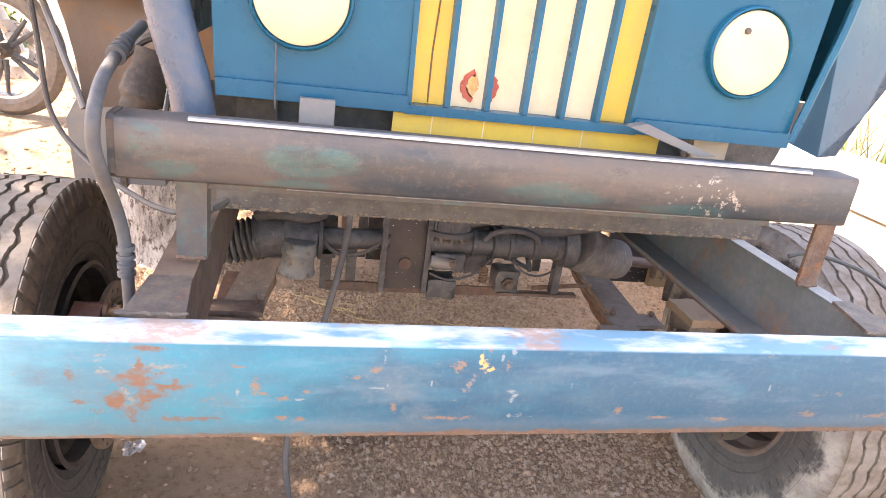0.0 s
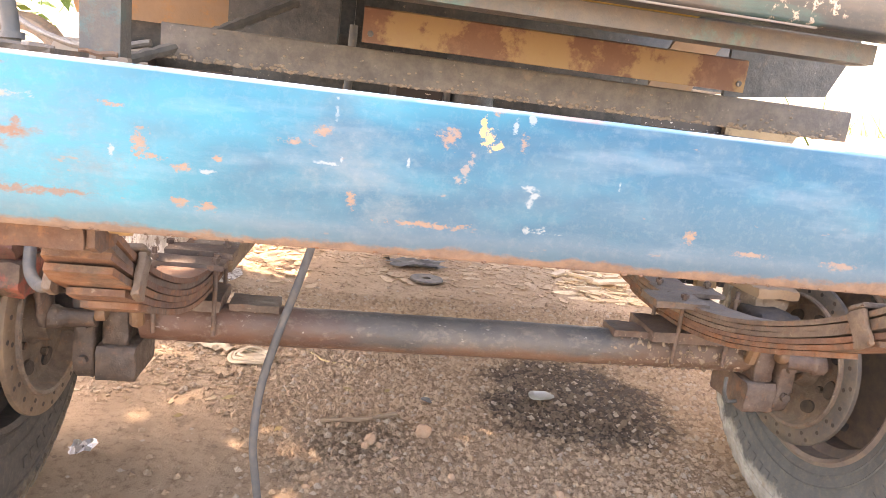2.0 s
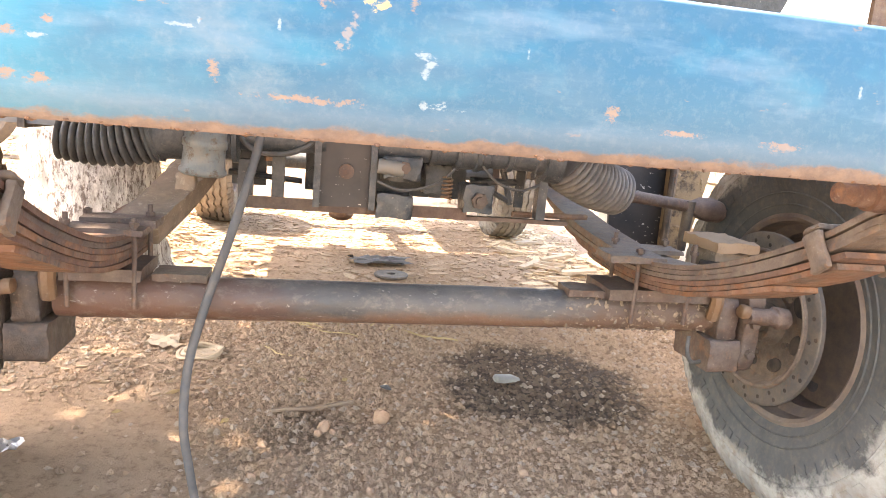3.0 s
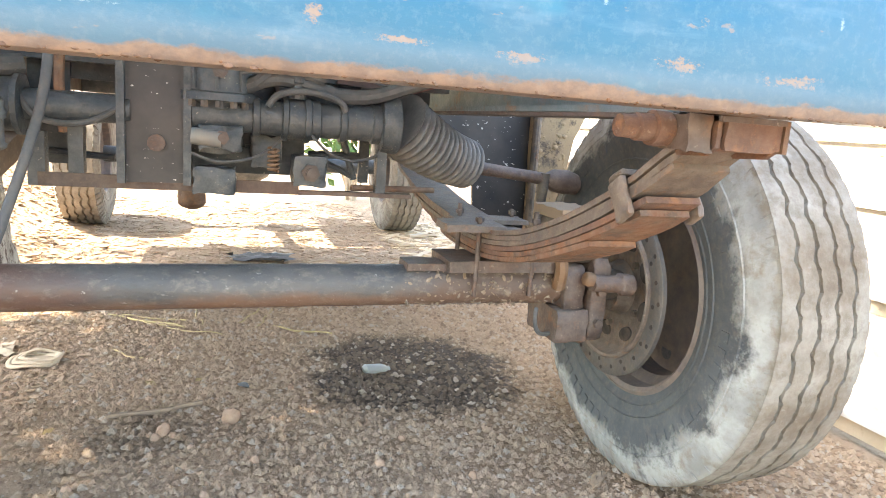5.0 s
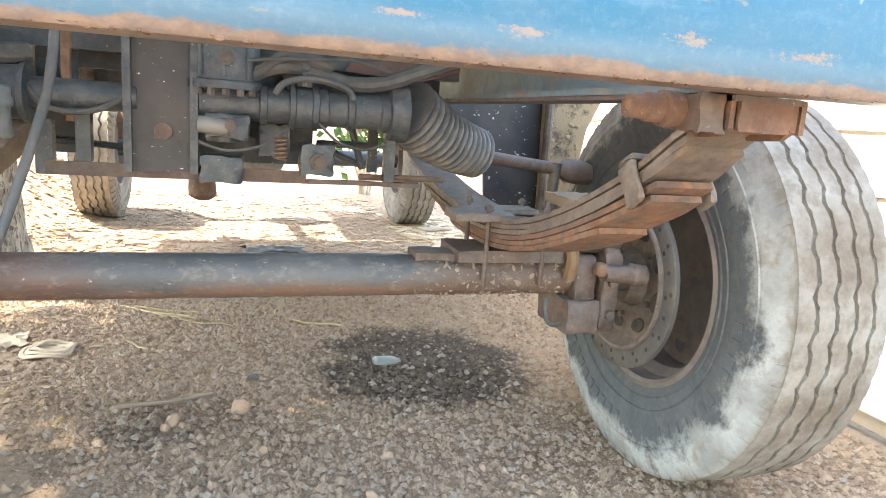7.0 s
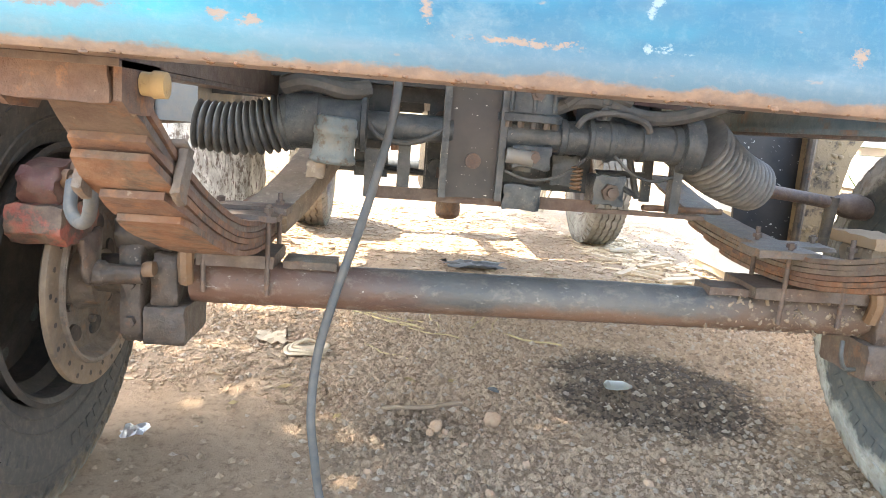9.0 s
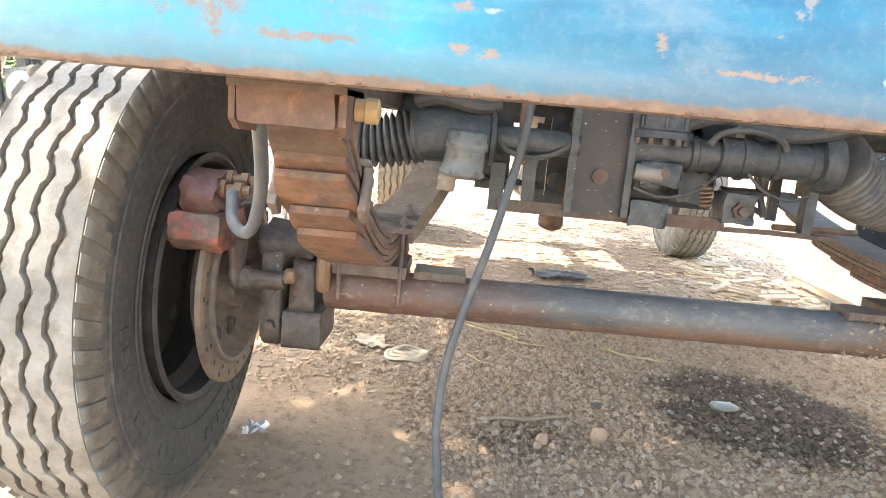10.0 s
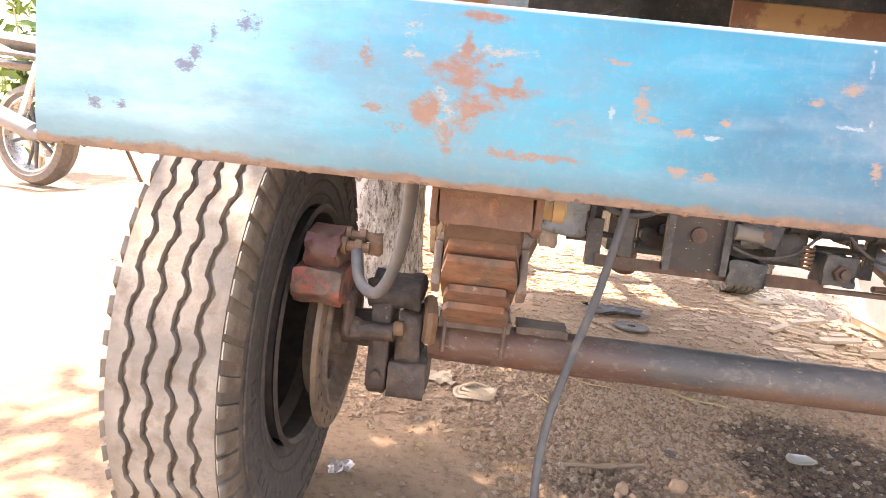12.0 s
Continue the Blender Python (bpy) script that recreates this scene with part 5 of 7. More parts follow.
for k in range(260):
    a, x = rng.uniform(2.2, 4.6), 0.62 + 0.34 * rng.random() ** 0.7
    r = 0.0012 + 0.0042 * rng.random() ** 2.5
    bmesh.ops.create_icosphere(bm, subdivisions=1, radius=r, matrix=Matrix.Translation((x, 1.398 + 0.0355 * math.cos(a), 0.396 + 0.0355 * math.sin(a))) @ pose(0, 0, 0, rng.uniform(0, 360), rng.uniform(0, 360), 0) @ Matrix.Diagonal((rng.uniform(0.8, 2.0), 0.5, 1, 1)))
tagged(part("mud_crust", bm, M_CRUST, axle, "dried mud lumps"), kind="stuff")


def knuckle(x, s):
    """x: middle of the kingpin block; s: +1 where outward is +x."""
    iron = M_RUSTDARK if s > 0 else M_IRON
    kn = part("steering_knuckle", bmesh.new(), M_RUST, truck, "brown steering knuckle")
    bm = bmesh.new()      # end block of the axle
    prism(bm, [(1.352, 0.352), (1.345, 0.365), (1.345, 0.425), (1.362, 0.442), (1.44, 0.442), (1.455, 0.425), (1.455, 0.365), (1.448, 0.352)], x - s * 0.004, x - s * 0.045)
    part("block", rugged(bm, 0.003, 1), iron, kn, smooth=60)
    bm = bmesh.new()      # square kingpin block under the slot, with its end nut
    prism(bm, [(1.338, 0.299), (1.334, 0.304), (1.334, 0.350), (1.340, 0.359), (1.452, 0.359), (1.458, 0.350), (1.458, 0.304), (1.452, 0.299)], x + s * 0.002, x - s * 0.060)
    block = part("kingpin_block", rugged(bm, 0.0022, 0, 5), iron, kn, "greasy brown kingpin block", smooth=60)
    bm = bmesh.new()
    sweep(bm, [(x - s * 0.028, 1.395, 0.286), (x - s * 0.028, 1.395, 0.2985)], 0.014, 6)
    part("nut", bm, iron, block)
    bm = bmesh.new()      # fork plate outside the slot
    prism(bm, [(1.352, 0.296), (1.338, 0.315), (1.336, 0.44), (1.352, 0.462), (1.44, 0.462), (1.458, 0.44), (1.458, 0.315), (1.445, 0.296)], x + s * 0.006, x + s * 0.040)
    part("fork_plate", rugged(bm, 0.003, 1), iron, kn, smooth=60)
    for dy, dz in ((1.334, 0.335), (1.334, 0.395)):
        bm = bmesh.new()
        sweep(bm, [(x + s * 0.022, dy + 0.004, dz), (x + s * 0.022, dy - 0.007, dz)], 0.009, 6)
        part("bolt", bm, iron, kn)
    bm = bmesh.new()
    prism(bm, [(1.35, 0.443), (1.34, 0.470), (1.36, 0.495), (1.43, 0.498), (1.45, 0.47), (1.45, 0.443)], x - 0.052, x + 0.040)
    part("upper_yoke", rugged(bm, 0.005, 2), M_BLACK, kn, "greasy black casting", smooth=60)
    bm = bmesh.new()
    sweep(bm, [(x - s * 0.004, 1.325, 0.414), (x + s * 0.050, 1.325, 0.412), (x + s * 0.054, 1.325, 0.412), (x + s * 0.078, 1.325, 0.411), (x + s * 0.082, 1.325, 0.411)], [0.015, 0.016, 0.020, 0.020, 0.014], 14)
    part("cross_bolt", rugged(bm, 0.0026, 0, 2), iron, kn, "rough brown stub pin", smooth=60)
    bm = bmesh.new()
    sweep(bm, [(x - s * 0.020, 1.325, 0.423), (x - s * 0.002, 1.325, 0.421)], 0.015, 6)
    part("nut", rugged(bm, 0.002, 1, 1), M_OCHRE, kn, "muddy tan nut", smooth=60)
    bm = bmesh.new()
    sweep(bm, [(x + s * 0.03, 1.40, 0.395), (x + s * 0.14, 1.41, 0.39)], [0.035, 0.028], 16)
    part("stub_axle", bm, M_STEEL, kn)
    bm = bmesh.new()
    sweep(bm, spline([(x - s * 0.052, 1.40, 0.455), (x - s * 0.060, 1.34, 0.445), (x - s * 0.058, 1.35, 0.40)], 4), 0.012, 8)
    part("lug", bm, M_OCHRE, kn, "ochre painted lug")


knuckle(-0.257, -1)
knuckle(0.992, 1)
bm = bmesh.new()      # small wire loop under the far knuckle
sweep(bm, spline([(0.90, 1.36, 0.36), (0.895, 1.35, 0.335), (0.905, 1.35, 0.315), (0.93, 1.36, 0.310), (0.95, 1.36, 0.318)], 5), 0.004, 8)
part("wire_loop", bm, M_RUBBER, truck, "bent black wire")


# ---- truck: wheels ----
def tyre_bm(R, w, m, zig=0.0042, groove=0.0026, lug=0.0055):
    bm = bmesh.new()
    rf = R - 0.011
    prof = [(-0.36, 0.540), (-0.41, 0.552), (-0.455, 0.62), (-0.495, 0.74), (-0.50, 0.80), (-0.482, 0.88), (-0.455, 0.935), (-0.41, rf / R), (0.41, rf / R), (0.455, 0.935), (0.482, 0.88), (0.50, 0.80), (0.495, 0.74), (0.455, 0.62), (0.41, 0.552), (0.36, 0.540)]
    turned(bm, [(u * w, v * R) for u, v in prof], m, 72, True)
    # five ribs parted by zigzag grooves
    n = 340
    edges = [-0.41, -0.255, -0.087, 0.087, 0.255, 0.41]
    for i in range(5):
        ring = []
        for k in range(n):
            a = k * math.tau / n
            z = zig * (-1, -0.95, -0.9, -0.35, 0.35, 0.9, 0.95, 1, 0.35, -0.35)[k % 10]
            ua = edges[i] * w + (z + groove if i else 0.0)
            ub = edges[i + 1] * w + (z - groove if i < 4 else 0.0)
            if i and (k + 2) % 5 == 0:      # short sipe cut into the rib edge
                ua += 0.0030
            if i < 4 and (k + 4) % 5 == 0:
                ub -= 0.0030
            jit = 0.0012 * noise.noise(Vector((k * 0.9, i * 7.0, R * 9)))
            pts = []
            for u, r in ((ua, rf - 0.002), (ua + 0.001, R - 0.0022 * (abs(ua) / (0.41 * w)) ** 2 * 2 + jit), (ub - 0.001, R - 0.0022 * (abs(ub) / (0.41 * w)) ** 2 * 2 + jit), (ub, rf - 0.002)):
                pts.append(bm.verts.new(m @ Vector((u, r * math.cos(a), r * math.sin(a)))))
            ring.append(pts)
        for k in range(n):
            p, q = ring[k], ring[(k + 1) % n]
            for j in range(3):
                bm.faces.new((p[j], p[j + 1], q[j + 1], q[j]))
    # shoulder lugs
    for side in (-1, 1):
        for k in range(62):
            a0 = k * math.tau / 62 + 0.012 * noise.noise(Vector((k * 1.7, side * 3.0, 0.5)))
            a1 = a0 + math.tau / 62 * (0.58 + 0.20 * noise.noise(Vector((k * 2.3, side * 5.0, 1.5))))
            vs = []
            for lift in (0.0, lug):
                for u, v in ((0.408, 0.985), (0.478, 0.885)):
                    for a in (a0, a1):
                        r = v * R + lift * (0.9 if v > 0.95 else 1)
                        vs.append(bm.verts.new(m @ Vector((side * (u * w + lift * 0.8), r * math.cos(a + (0.03 if v < 0.95 else 0)), r * math.sin(a + (0.03 if v < 0.95 else 0))))))
            for f in ((0, 1, 3, 2), (4, 6, 7, 5), (0, 4, 5, 1), (2, 3, 7, 6), (0, 2, 6, 4), (1, 5, 7, 3)):
                bm.faces.new([vs[i] for i in f])
    for side in (-1, 1):      # raised bars where worn writing runs round the wall
        for k in range(64):
            if k % 16 in (12, 13, 14, 15) or noise.noise(Vector((k * 3.3, R, 2))) > 0.35:
                continue
            a0 = k * math.tau / 64
            vs = []
            for lift in (-0.002, 0.0022):
                for v, u in ((0.735, 0.4935), (0.785, 0.4985)):
                    for a in (a0, a0 + 0.055 + 0.02 * noise.noise(Vector((k * 1.9, 4, 1)))):
                        vs.append(bm.verts.new(m @ Vector((side * (u * w + lift), v * R * math.cos(a), v * R * math.sin(a)))))
            for f in ((0, 1, 3, 2), (4, 6, 7, 5), (0, 4, 5, 1), (2, 3, 7, 6), (0, 2, 6, 4), (1, 5, 7, 3)):
                bm.faces.new([vs[i] for i in f])
    # moulded rings on the sidewall
    for side in (-1, 1):
        for v in (0.60, 0.66, 0.845):
            u = 0.447 if v < 0.62 else (0.478 if v < 0.7 else 0.494)
            turned(bm, [(side * u * w, (v - 0.006) * R), (side * (u * w + 0.0022), v * R), (side * u * w, (v + 0.006) * R)], m, 72, True)
    return bm


def wheel(x, y, s, front=True, R=0.388, w=0.212, mat=None, turn=0.0, zig=0.0042, groove=0.0032, lug=0.0055, rim=None, disc_mat=None):
    """s: +1 where outward is +x."""
    m = Matrix.Translation((x, y, R - 0.006)) @ pose(0, 0, 0, 0, 0, turn) @ Matrix.Diagonal((s, 1, 1, 1))
    wh = part("wheel", bmesh.new(), M_STEEL, truck, "truck wheel with a worn ribbed tyre")
    part("tyre", tyre_bm(R, w, m, zig, groove, lug), mat or M_TYRE, wh, "dusty black tyre with zigzag tread", smooth=40)
    bm = bmesh.new()
    turned(bm, [(-0.088, 0.216), (-0.092, 0.208), (-0.085, 0.200), (-0.05, 0.197), (-0.03, 0.180), (0.03, 0.180), (0.05, 0.197), (0.085, 0.200), (0.092, 0.208), (0.088, 0.216), (0.082, 0.206), (0.05, 0.203), (0.03, 0.187), (-0.03, 0.187), (-0.05, 0.203), (-0.082, 0.206)], m, 56, True)
    part("rim", bm, rim or M_RIM, wh, "dull steel rim")
    bm = bmesh.new()
    turned(bm, [(0.020, 0.184), (0.024, 0.150), (0.010, 0.118), (0.008, 0.0008), (0.016, 0.0008), (0.018, 0.12), (0.032, 0.152), (0.028, 0.184)], m, 48, True)
    part("wheel_disc", bm, rim or M_RIM, wh)
    for k in range(8):
        a = k * math.tau / 8
        bm = bmesh.new()
        turned(bm, [(0.0315, 0.001), (0.0315, 0.015), (0.030, 0.017)], m @ Matrix.Translation((-0.012, 0.142 * math.cos(a), 0.142 * math.sin(a))), 12)
        part("hand_hole", bm, M_GREASE, wh, "dark round hole")
    if front:
        bm = bmesh.new()
        turned(bm, [(-0.142, 0.142), (-0.142, 0.172), (-0.140, 0.175), (-0.132, 0.175), (-0.130, 0.172), (-0.130, 0.142)], m, 64, True)
        disc = part("brake_disc", bm, disc_mat or M_DISC, wh, "worn drilled brake disc")
        for k in range(36):
            a = k * math.tau / 36 + 0.06 * (k % 3)
            rr = 0.150 + 0.0075 * (k % 3)
            bm = bmesh.new()
            turned(bm, [(-0.1425, 0.0005), (-0.1425, 0.0042), (-0.1400, 0.0042)], m @ Matrix.Translation((0, rr * math.cos(a), rr * math.sin(a))), 8)
            part("drill_hole", bm, M_BLACK, disc)
        bm = bmesh.new()
        turned(bm, [(-0.1395, 0.1425), (-0.148, 0.1415), (-0.150, 0.138), (-0.147, 0.133), (-0.128, 0.127), (-0.120, 0.118), (-0.116, 0.056), (-0.125, 0.050), (-0.147, 0.046), (-0.149, 0.002), (-0.100, 0.002), (-0.104, 0.122), (-0.130, 0.1425)], m, 48, True)
        hat = part("hub", bm, M_SPRINGGREY, wh, "grey-brown dished brake hub")
        for k in range(8):
            a = k * math.tau / 8 + 0.28
            bm = bmesh.new()
            turned(bm, [(-0.1215, 0.0005), (-0.1218, 0.016), (-0.116, 0.018)], m @ Matrix.Translation((0, 0.096 * math.cos(a), 0.096 * math.sin(a))) @ pose(0, 0, 0, math.degrees(a)) @ Matrix.Diagonal((1, 0.8, 1.25, 1)), 16)
            part("vent", bm, M_BLACK, hat, "dark oval vent")
        for k in range(5):
            a = k * math.tau / 5 + 1.1
            bm = bmesh.new()
            turned(bm, [(-0.115, 0.007), (-0.126, 0.007), (-0.127, 0.002)], m @ Matrix.Translation((0, 0.078 * math.cos(a), 0.078 * math.sin(a))), 6)
            part("nut", bm, M_STEEL, hat)
    return wh


wheel(1.228, 1.425, 1, mat=M_TYRE_MUD, zig=0.0030, groove=0.0022, lug=0.0016, disc_mat=M_DISCDARK)
wheel(-0.499, 1.420, -1, w=0.176, zig=0.0042, groove=0.0028, lug=0.0055, rim=M_BLACKRIM)
wheel(1.385, 4.42, 1, False)
wheel(-0.362, 4.42, -1, False)


# brake calipers, red paint left on the near one
def caliper(x, s, red):
    low = M_RED if red else M_RUSTDARK
    ca = part("brake_caliper", bmesh.new(), M_RUSTDARK, truck, "brown brake caliper with faded red paint" if red else "rusty brown brake caliper")
    bm = bmesh.new()
    prism(bm, [(1.25, 0.522), (1.235, 0.545), (1.25, 0.572), (1.31, 0.582), (1.345, 0.562), (1.345, 0.522)], x - 0.022, x + 0.030)
    part("body", rugged(bm, 0.0055, 0, 4, 60.0), M_REDOX if red else M_RUSTDARK, ca, "dull red caliper body" if red else "", smooth=60)
    bm = bmesh.new()
    prism(bm, [(1.245, 0.468), (1.228, 0.488), (1.235, 0.523), (1.34, 0.523), (1.34, 0.482), (1.31, 0.462)], x - 0.034, x + 0.040)
    part("piston_house", rugged(bm, 0.005, 0, 4, 60.0), low, ca, "faded red piston housing" if red else "", smooth=60)
    for dy, dz in ((0.0, 0.0), (0.030, 0.012)):
        bm = bmesh.new()
        sweep(bm, [(x - s * 0.02, 1.265 + dy, 0.558 + dz), (x - s * 0.072, 1.265 + dy, 0.558 + dz)], 0.008, 10)
        sweep(bm, [(x - s * 0.05, 1.265 + dy, 0.558 + dz), (x - s * 0.061, 1.265 + dy, 0.558 + dz)], 0.0125, 6)
        sweep(bm, [(x - s * 0.030, 1.265 + dy, 0.558 + dz), (x - s * 0.038, 1.265 + dy, 0.558 + dz)], 0.0135, 12)
        part("slide_bolt", bm, M_OCHRE, ca, "brown slide bolt")
    bm = bmesh.new()
    box(bm, x - s * 0.078 - 0.010, x - s * 0.078 + 0.010, 1.275, 1.30, 0.545, 0.578)
    part("bracket", rugged(bm, 0.002, 1), M_OCHRE, ca, "tan bracket end", smooth=60)
    bm = bmesh.new()
    prism(bm, [(1.28, 0.47), (1.30, 0.40), (1.34, 0.40), (1.35, 0.48)], x - s * 0.034, x - s * 0.046)
    part("carrier", rugged(bm, 0.003, 1), M_RUSTDARK, ca, smooth=60)


caliper(-0.368, -1, True)
bm = bmesh.new()
box(bm, 0.955, 1.045, 1.40, 1.52, 0.515, 0.535)
blk = part("brake_chamber", rugged(bm, 0.004, 0, 6), M_SOIL, truck, "mud-caked brake block", smooth=60)
bm = bmesh.new()
box(bm, 0.96, 1.04, 1.41, 1.50, 0.455, 0.5145)
part("block", rugged(bm, 0.005, 1), M_CRUST, blk, "grey block caked with mud", smooth=60)

# ---- truck: steering rack and what hangs round it ----
def boot(p, q, r0, r1, rings):
    """A pleated rubber boot from p to q."""
    bm = bmesh.new()
    p, q = Vector(p), Vector(q)
    pts, rad = [], []
    n = rings * 8
    for k in range(n + 1):
        t = k / n
        sag = Vector((0, 0, -0.010 * math.sin(math.pi * t)))
        pts.append(p.lerp(q, t) + sag)
        rad.append((r0 + (r1 - r0) * t) * (1.04 - 0.27 * (1 - abs(math.cos(t * rings * math.pi)))))
    sweep(bm, pts, rad, 28)
    return bm


rack = part("steering_rack", bmesh.new(), M_GREASE, truck, "greasy steering rack with rubber boots")
part("boot", boot((-0.076, 1.50, 0.654), (-0.226, 1.50, 0.640), 0.048, 0.041, 12), M_RUBBER, rack, "pleated black rubber boot with a dusty sheen", smooth=60)
part("boot", boot((0.665, 1.53, 0.672), (0.835, 1.62, 0.598), 0.060, 0.050, 13), M_BOOT, rack, "pleated grey rubber boot", smooth=60)
bm = bmesh.new()
sweep(bm, [(-0.086, 1.50, 0.655), (-0.072, 1.50, 0.656), (-0.064, 1.50, 0.657), (-0.02, 1.50, 0.660), (-0.015, 1.50, 0.660), (0.05, 1.50, 0.660), (0.052, 1.50, 0.660), (0.06, 1.50, 0.660), (0.062, 1.50, 0.660), (0.21, 1.51, 0.662)], [0.044, 0.050, 0.046, 0.048, 0.043, 0.043, 0.048, 0.048, 0.025, 0.023], 22)
part("tube", bm, M_CAST, rack, "grey cast tube")
bm = bmesh.new()
turned(bm, [(0.672, 0.002), (0.672, 0.030), (0.668, 0.034), (0.656, 0.034), (0.654, 0.037), (0.642, 0.037), (0.640, 0.034), (0.618, 0.035), (0.606, 0.036), (0.604, 0.039), (0.598, 0.039), (0.594, 0.034), (0.594, 0.002)], Matrix.Translation((-0.034, 1.452, 0)) @ pose(0, 0, 0, 0, -86, 0), 24)
pot = part("pot", bm, M_POT, rack, "blue-grey crimped pot streaked with mud", smooth=60)
bm = bmesh.new()
box(bm, -0.034, -0.002, 1.43, 1.48, 0.566, 0.598)
part("foot", rugged(bm, 0.003, 1, 3), M_CRUST, pot, "muddy foot", smooth=60)
bm = bmesh.new()
sweep(bm, spline([(-0.08, 1.48, 0.715), (-0.04, 1.47, 0.725), (0.02, 1.48, 0.715), (0.06, 1.50, 0.72)], 5), 0.016, 10)
part("hose", bm, M_RUBBER, rack)
bm = bmesh.new()
prism(bm, [(0.195, 0.545), (0.190, 0.90), (0.305, 0.90), (0.303, 0.548)], 1.495, 1.507, "y")
cp = part("centre_plate", bm, M_SPECK, truck, "black plate flecked with white paint", bevel=0.003)
for x in (0.198, 0.298):
    bm = bmesh.new()
    box(bm, x - 0.006, x + 0.006, 1.480, 1.4945, 0.545, 0.90)
    part("rib", bm, M_CAST, cp, bevel=0.002)
bm = bmesh.new()
sweep(bm, [(0.25, 1.494, 0.612), (0.25, 1.488, 0.612)], 0.014, 12)
part("cap", bm, M_RUSTDARK, cp, "rusty round cap")
bm = bmesh.new()
sweep(bm, [(x, 1.51, 0.664 + 0.008 * (x - 0.3)) for x in (0.305, 0.40, 0.402, 0.412, 0.414, 0.449, 0.451, 0.459, 0.461, 0.487, 0.489, 0.498, 0.500, 0.514, 0.516, 0.548, 0.550, 0.560, 0.562, 0.606, 0.608, 0.622, 0.624, 0.655)],
      [0.028, 0.028, 0.033, 0.033, 0.030, 0.030, 0.039, 0.039, 0.035, 0.035, 0.039, 0.039, 0.035, 0.035, 0.030, 0.030, 0.035, 0.035, 0.031, 0.032, 0.036, 0.036, 0.049, 0.052], 24)
part("tube", rugged(bm, 0.0012, 0, 0), M_CAST, rack, "grey cast tube with collars", smooth=45)
bm = bmesh.new()
sweep(bm, [(0.345, 1.52, z) for z in (0.86, 0.770, 0.765, 0.702, 0.699, 0.687, 0.684, 0.672, 0.640, 0.637, 0.622, 0.619, 0.600)], [0.048, 0.050, 0.056, 0.057, 0.063, 0.063, 0.046, 0.036, 0.034, 0.040, 0.040, 0.032, 0.030], 26)
house = part("pinion_house", rugged(bm, 0.0012, 0, 0), M_CAST, rack, "dark cast pinion housing", smooth=45)
for k in range(7):      # flange bolts
    a = radians(200 + 24 * k)
    bm = bmesh.new()
    sweep(bm, [(0.345 + 0.056 * math.cos(a), 1.52 + 0.056 * math.sin(a), 0.6865), (0.345 + 0.056 * math.cos(a), 1.52 + 0.056 * math.sin(a), 0.676)], 0.0065, 6)
    part("bolt", bm, M_STEEL, house)
for k in range(3):      # raised ribs of the casting
    a = radians(230 + 40 * k)
    bm = bmesh.new()
    sweep(bm, [(0.345 + 0.057 * math.cos(a), 1.52 + 0.057 * math.sin(a), 0.765), (0.345 + 0.058 * math.cos(a), 1.52 + 0.058 * math.sin(a), 0.704)], 0.004, 6)
    part("rib", bm, M_CAST, house)
bm = bmesh.new()      # hose clip and stub over the tube
sweep(bm, spline([(0.425, 1.472, 0.684), (0.438, 1.470, 0.702), (0.470, 1.470, 0.712), (0.510, 1.470, 0.711), (0.545, 1.472, 0.700), (0.556, 1.474, 0.684)], 5), 0.006, 8)
clip = part("hose_clip", bm, M_RUBBER, rack, "black clip over the tube")
bm = bmesh.new()
sweep(bm, [(0.475, 1.49, 0.700), (0.475, 1.49, 0.724), (0.475, 1.49, 0.727), (0.475, 1.49, 0.744)], [0.013, 0.012, 0.016, 0.012], 10)
part("stub", bm, M_CAST, clip)
bm = bmesh.new()      # square foot under the bar
box(bm, 0.306, 0.376, 1.478, 1.545, 0.530, 0.578)
part("foot", rugged(bm, 0.003, 1), M_CAST, rack, "dusty cast foot on the bar", smooth=60)
bm = bmesh.new()      # small brass-coloured coil beside the yoke
sweep(bm, [(0.436 + 0.009 * math.cos(k * 0.7), 1.482 + 0.009 * math.sin(k * 0.7), 0.575 + 0.0008 * k) for k in range(52)], 0.0022, 6)
part("coil", bm, M_OCHRE, rack, "tan wire coil")
for pts in (((0.305, 1.47, 0.60), (0.35, 1.462, 0.588), (0.41, 1.475, 0.60), (0.45, 1.49, 0.63)), ((0.38, 1.47, 0.735), (0.45, 1.46, 0.742), (0.56, 1.47, 0.748), (0.64, 1.48, 0.728)), ((0.50, 1.48, 0.64), (0.53, 1.47, 0.612), (0.575, 1.48, 0.60), (0.62, 1.50, 0.61))):
    bm = bmesh.new()
    sweep(bm, spline(pts, 6), 0.0028, 6)
    part("wire", bm, M_RUBBER, rack, "thin black wire")
for x0, x1, z0, z1, y in ((0.315, 0.385, 0.605, 0.648, 1.47), (0.47, 0.53, 0.548, 0.605, 1.485), (0.40, 0.455, 0.575, 0.635, 1.53)):
    bm = bmesh.new()
    box(bm, x0, x1, y, y + 0.06, z0, z1)
    part("lug", rugged(bm, 0.004, 1), M_CAST, rack, smooth=60)
for at, r, h in (((0.50, 1.486, 0.575), 0.016, 0.010), ((0.352, 1.47, 0.628), 0.012, 0.008), ((0.348, 1.465, 0.735), 0.013, 0.008)):
    bm = bmesh.new()
    bolt(bm, at, (0, -1, 0), r, h)
    part("bolt", bm, M_RUSTDARK, rack)
bm = bmesh.new()
sweep(bm, [(0.305, 1.475, 0.628), (0.352, 1.47, 0.625)], 0.014, 12)
part("sleeve", bm, M_GREY, rack, "pale metal sleeve")
bm = bmesh.new()
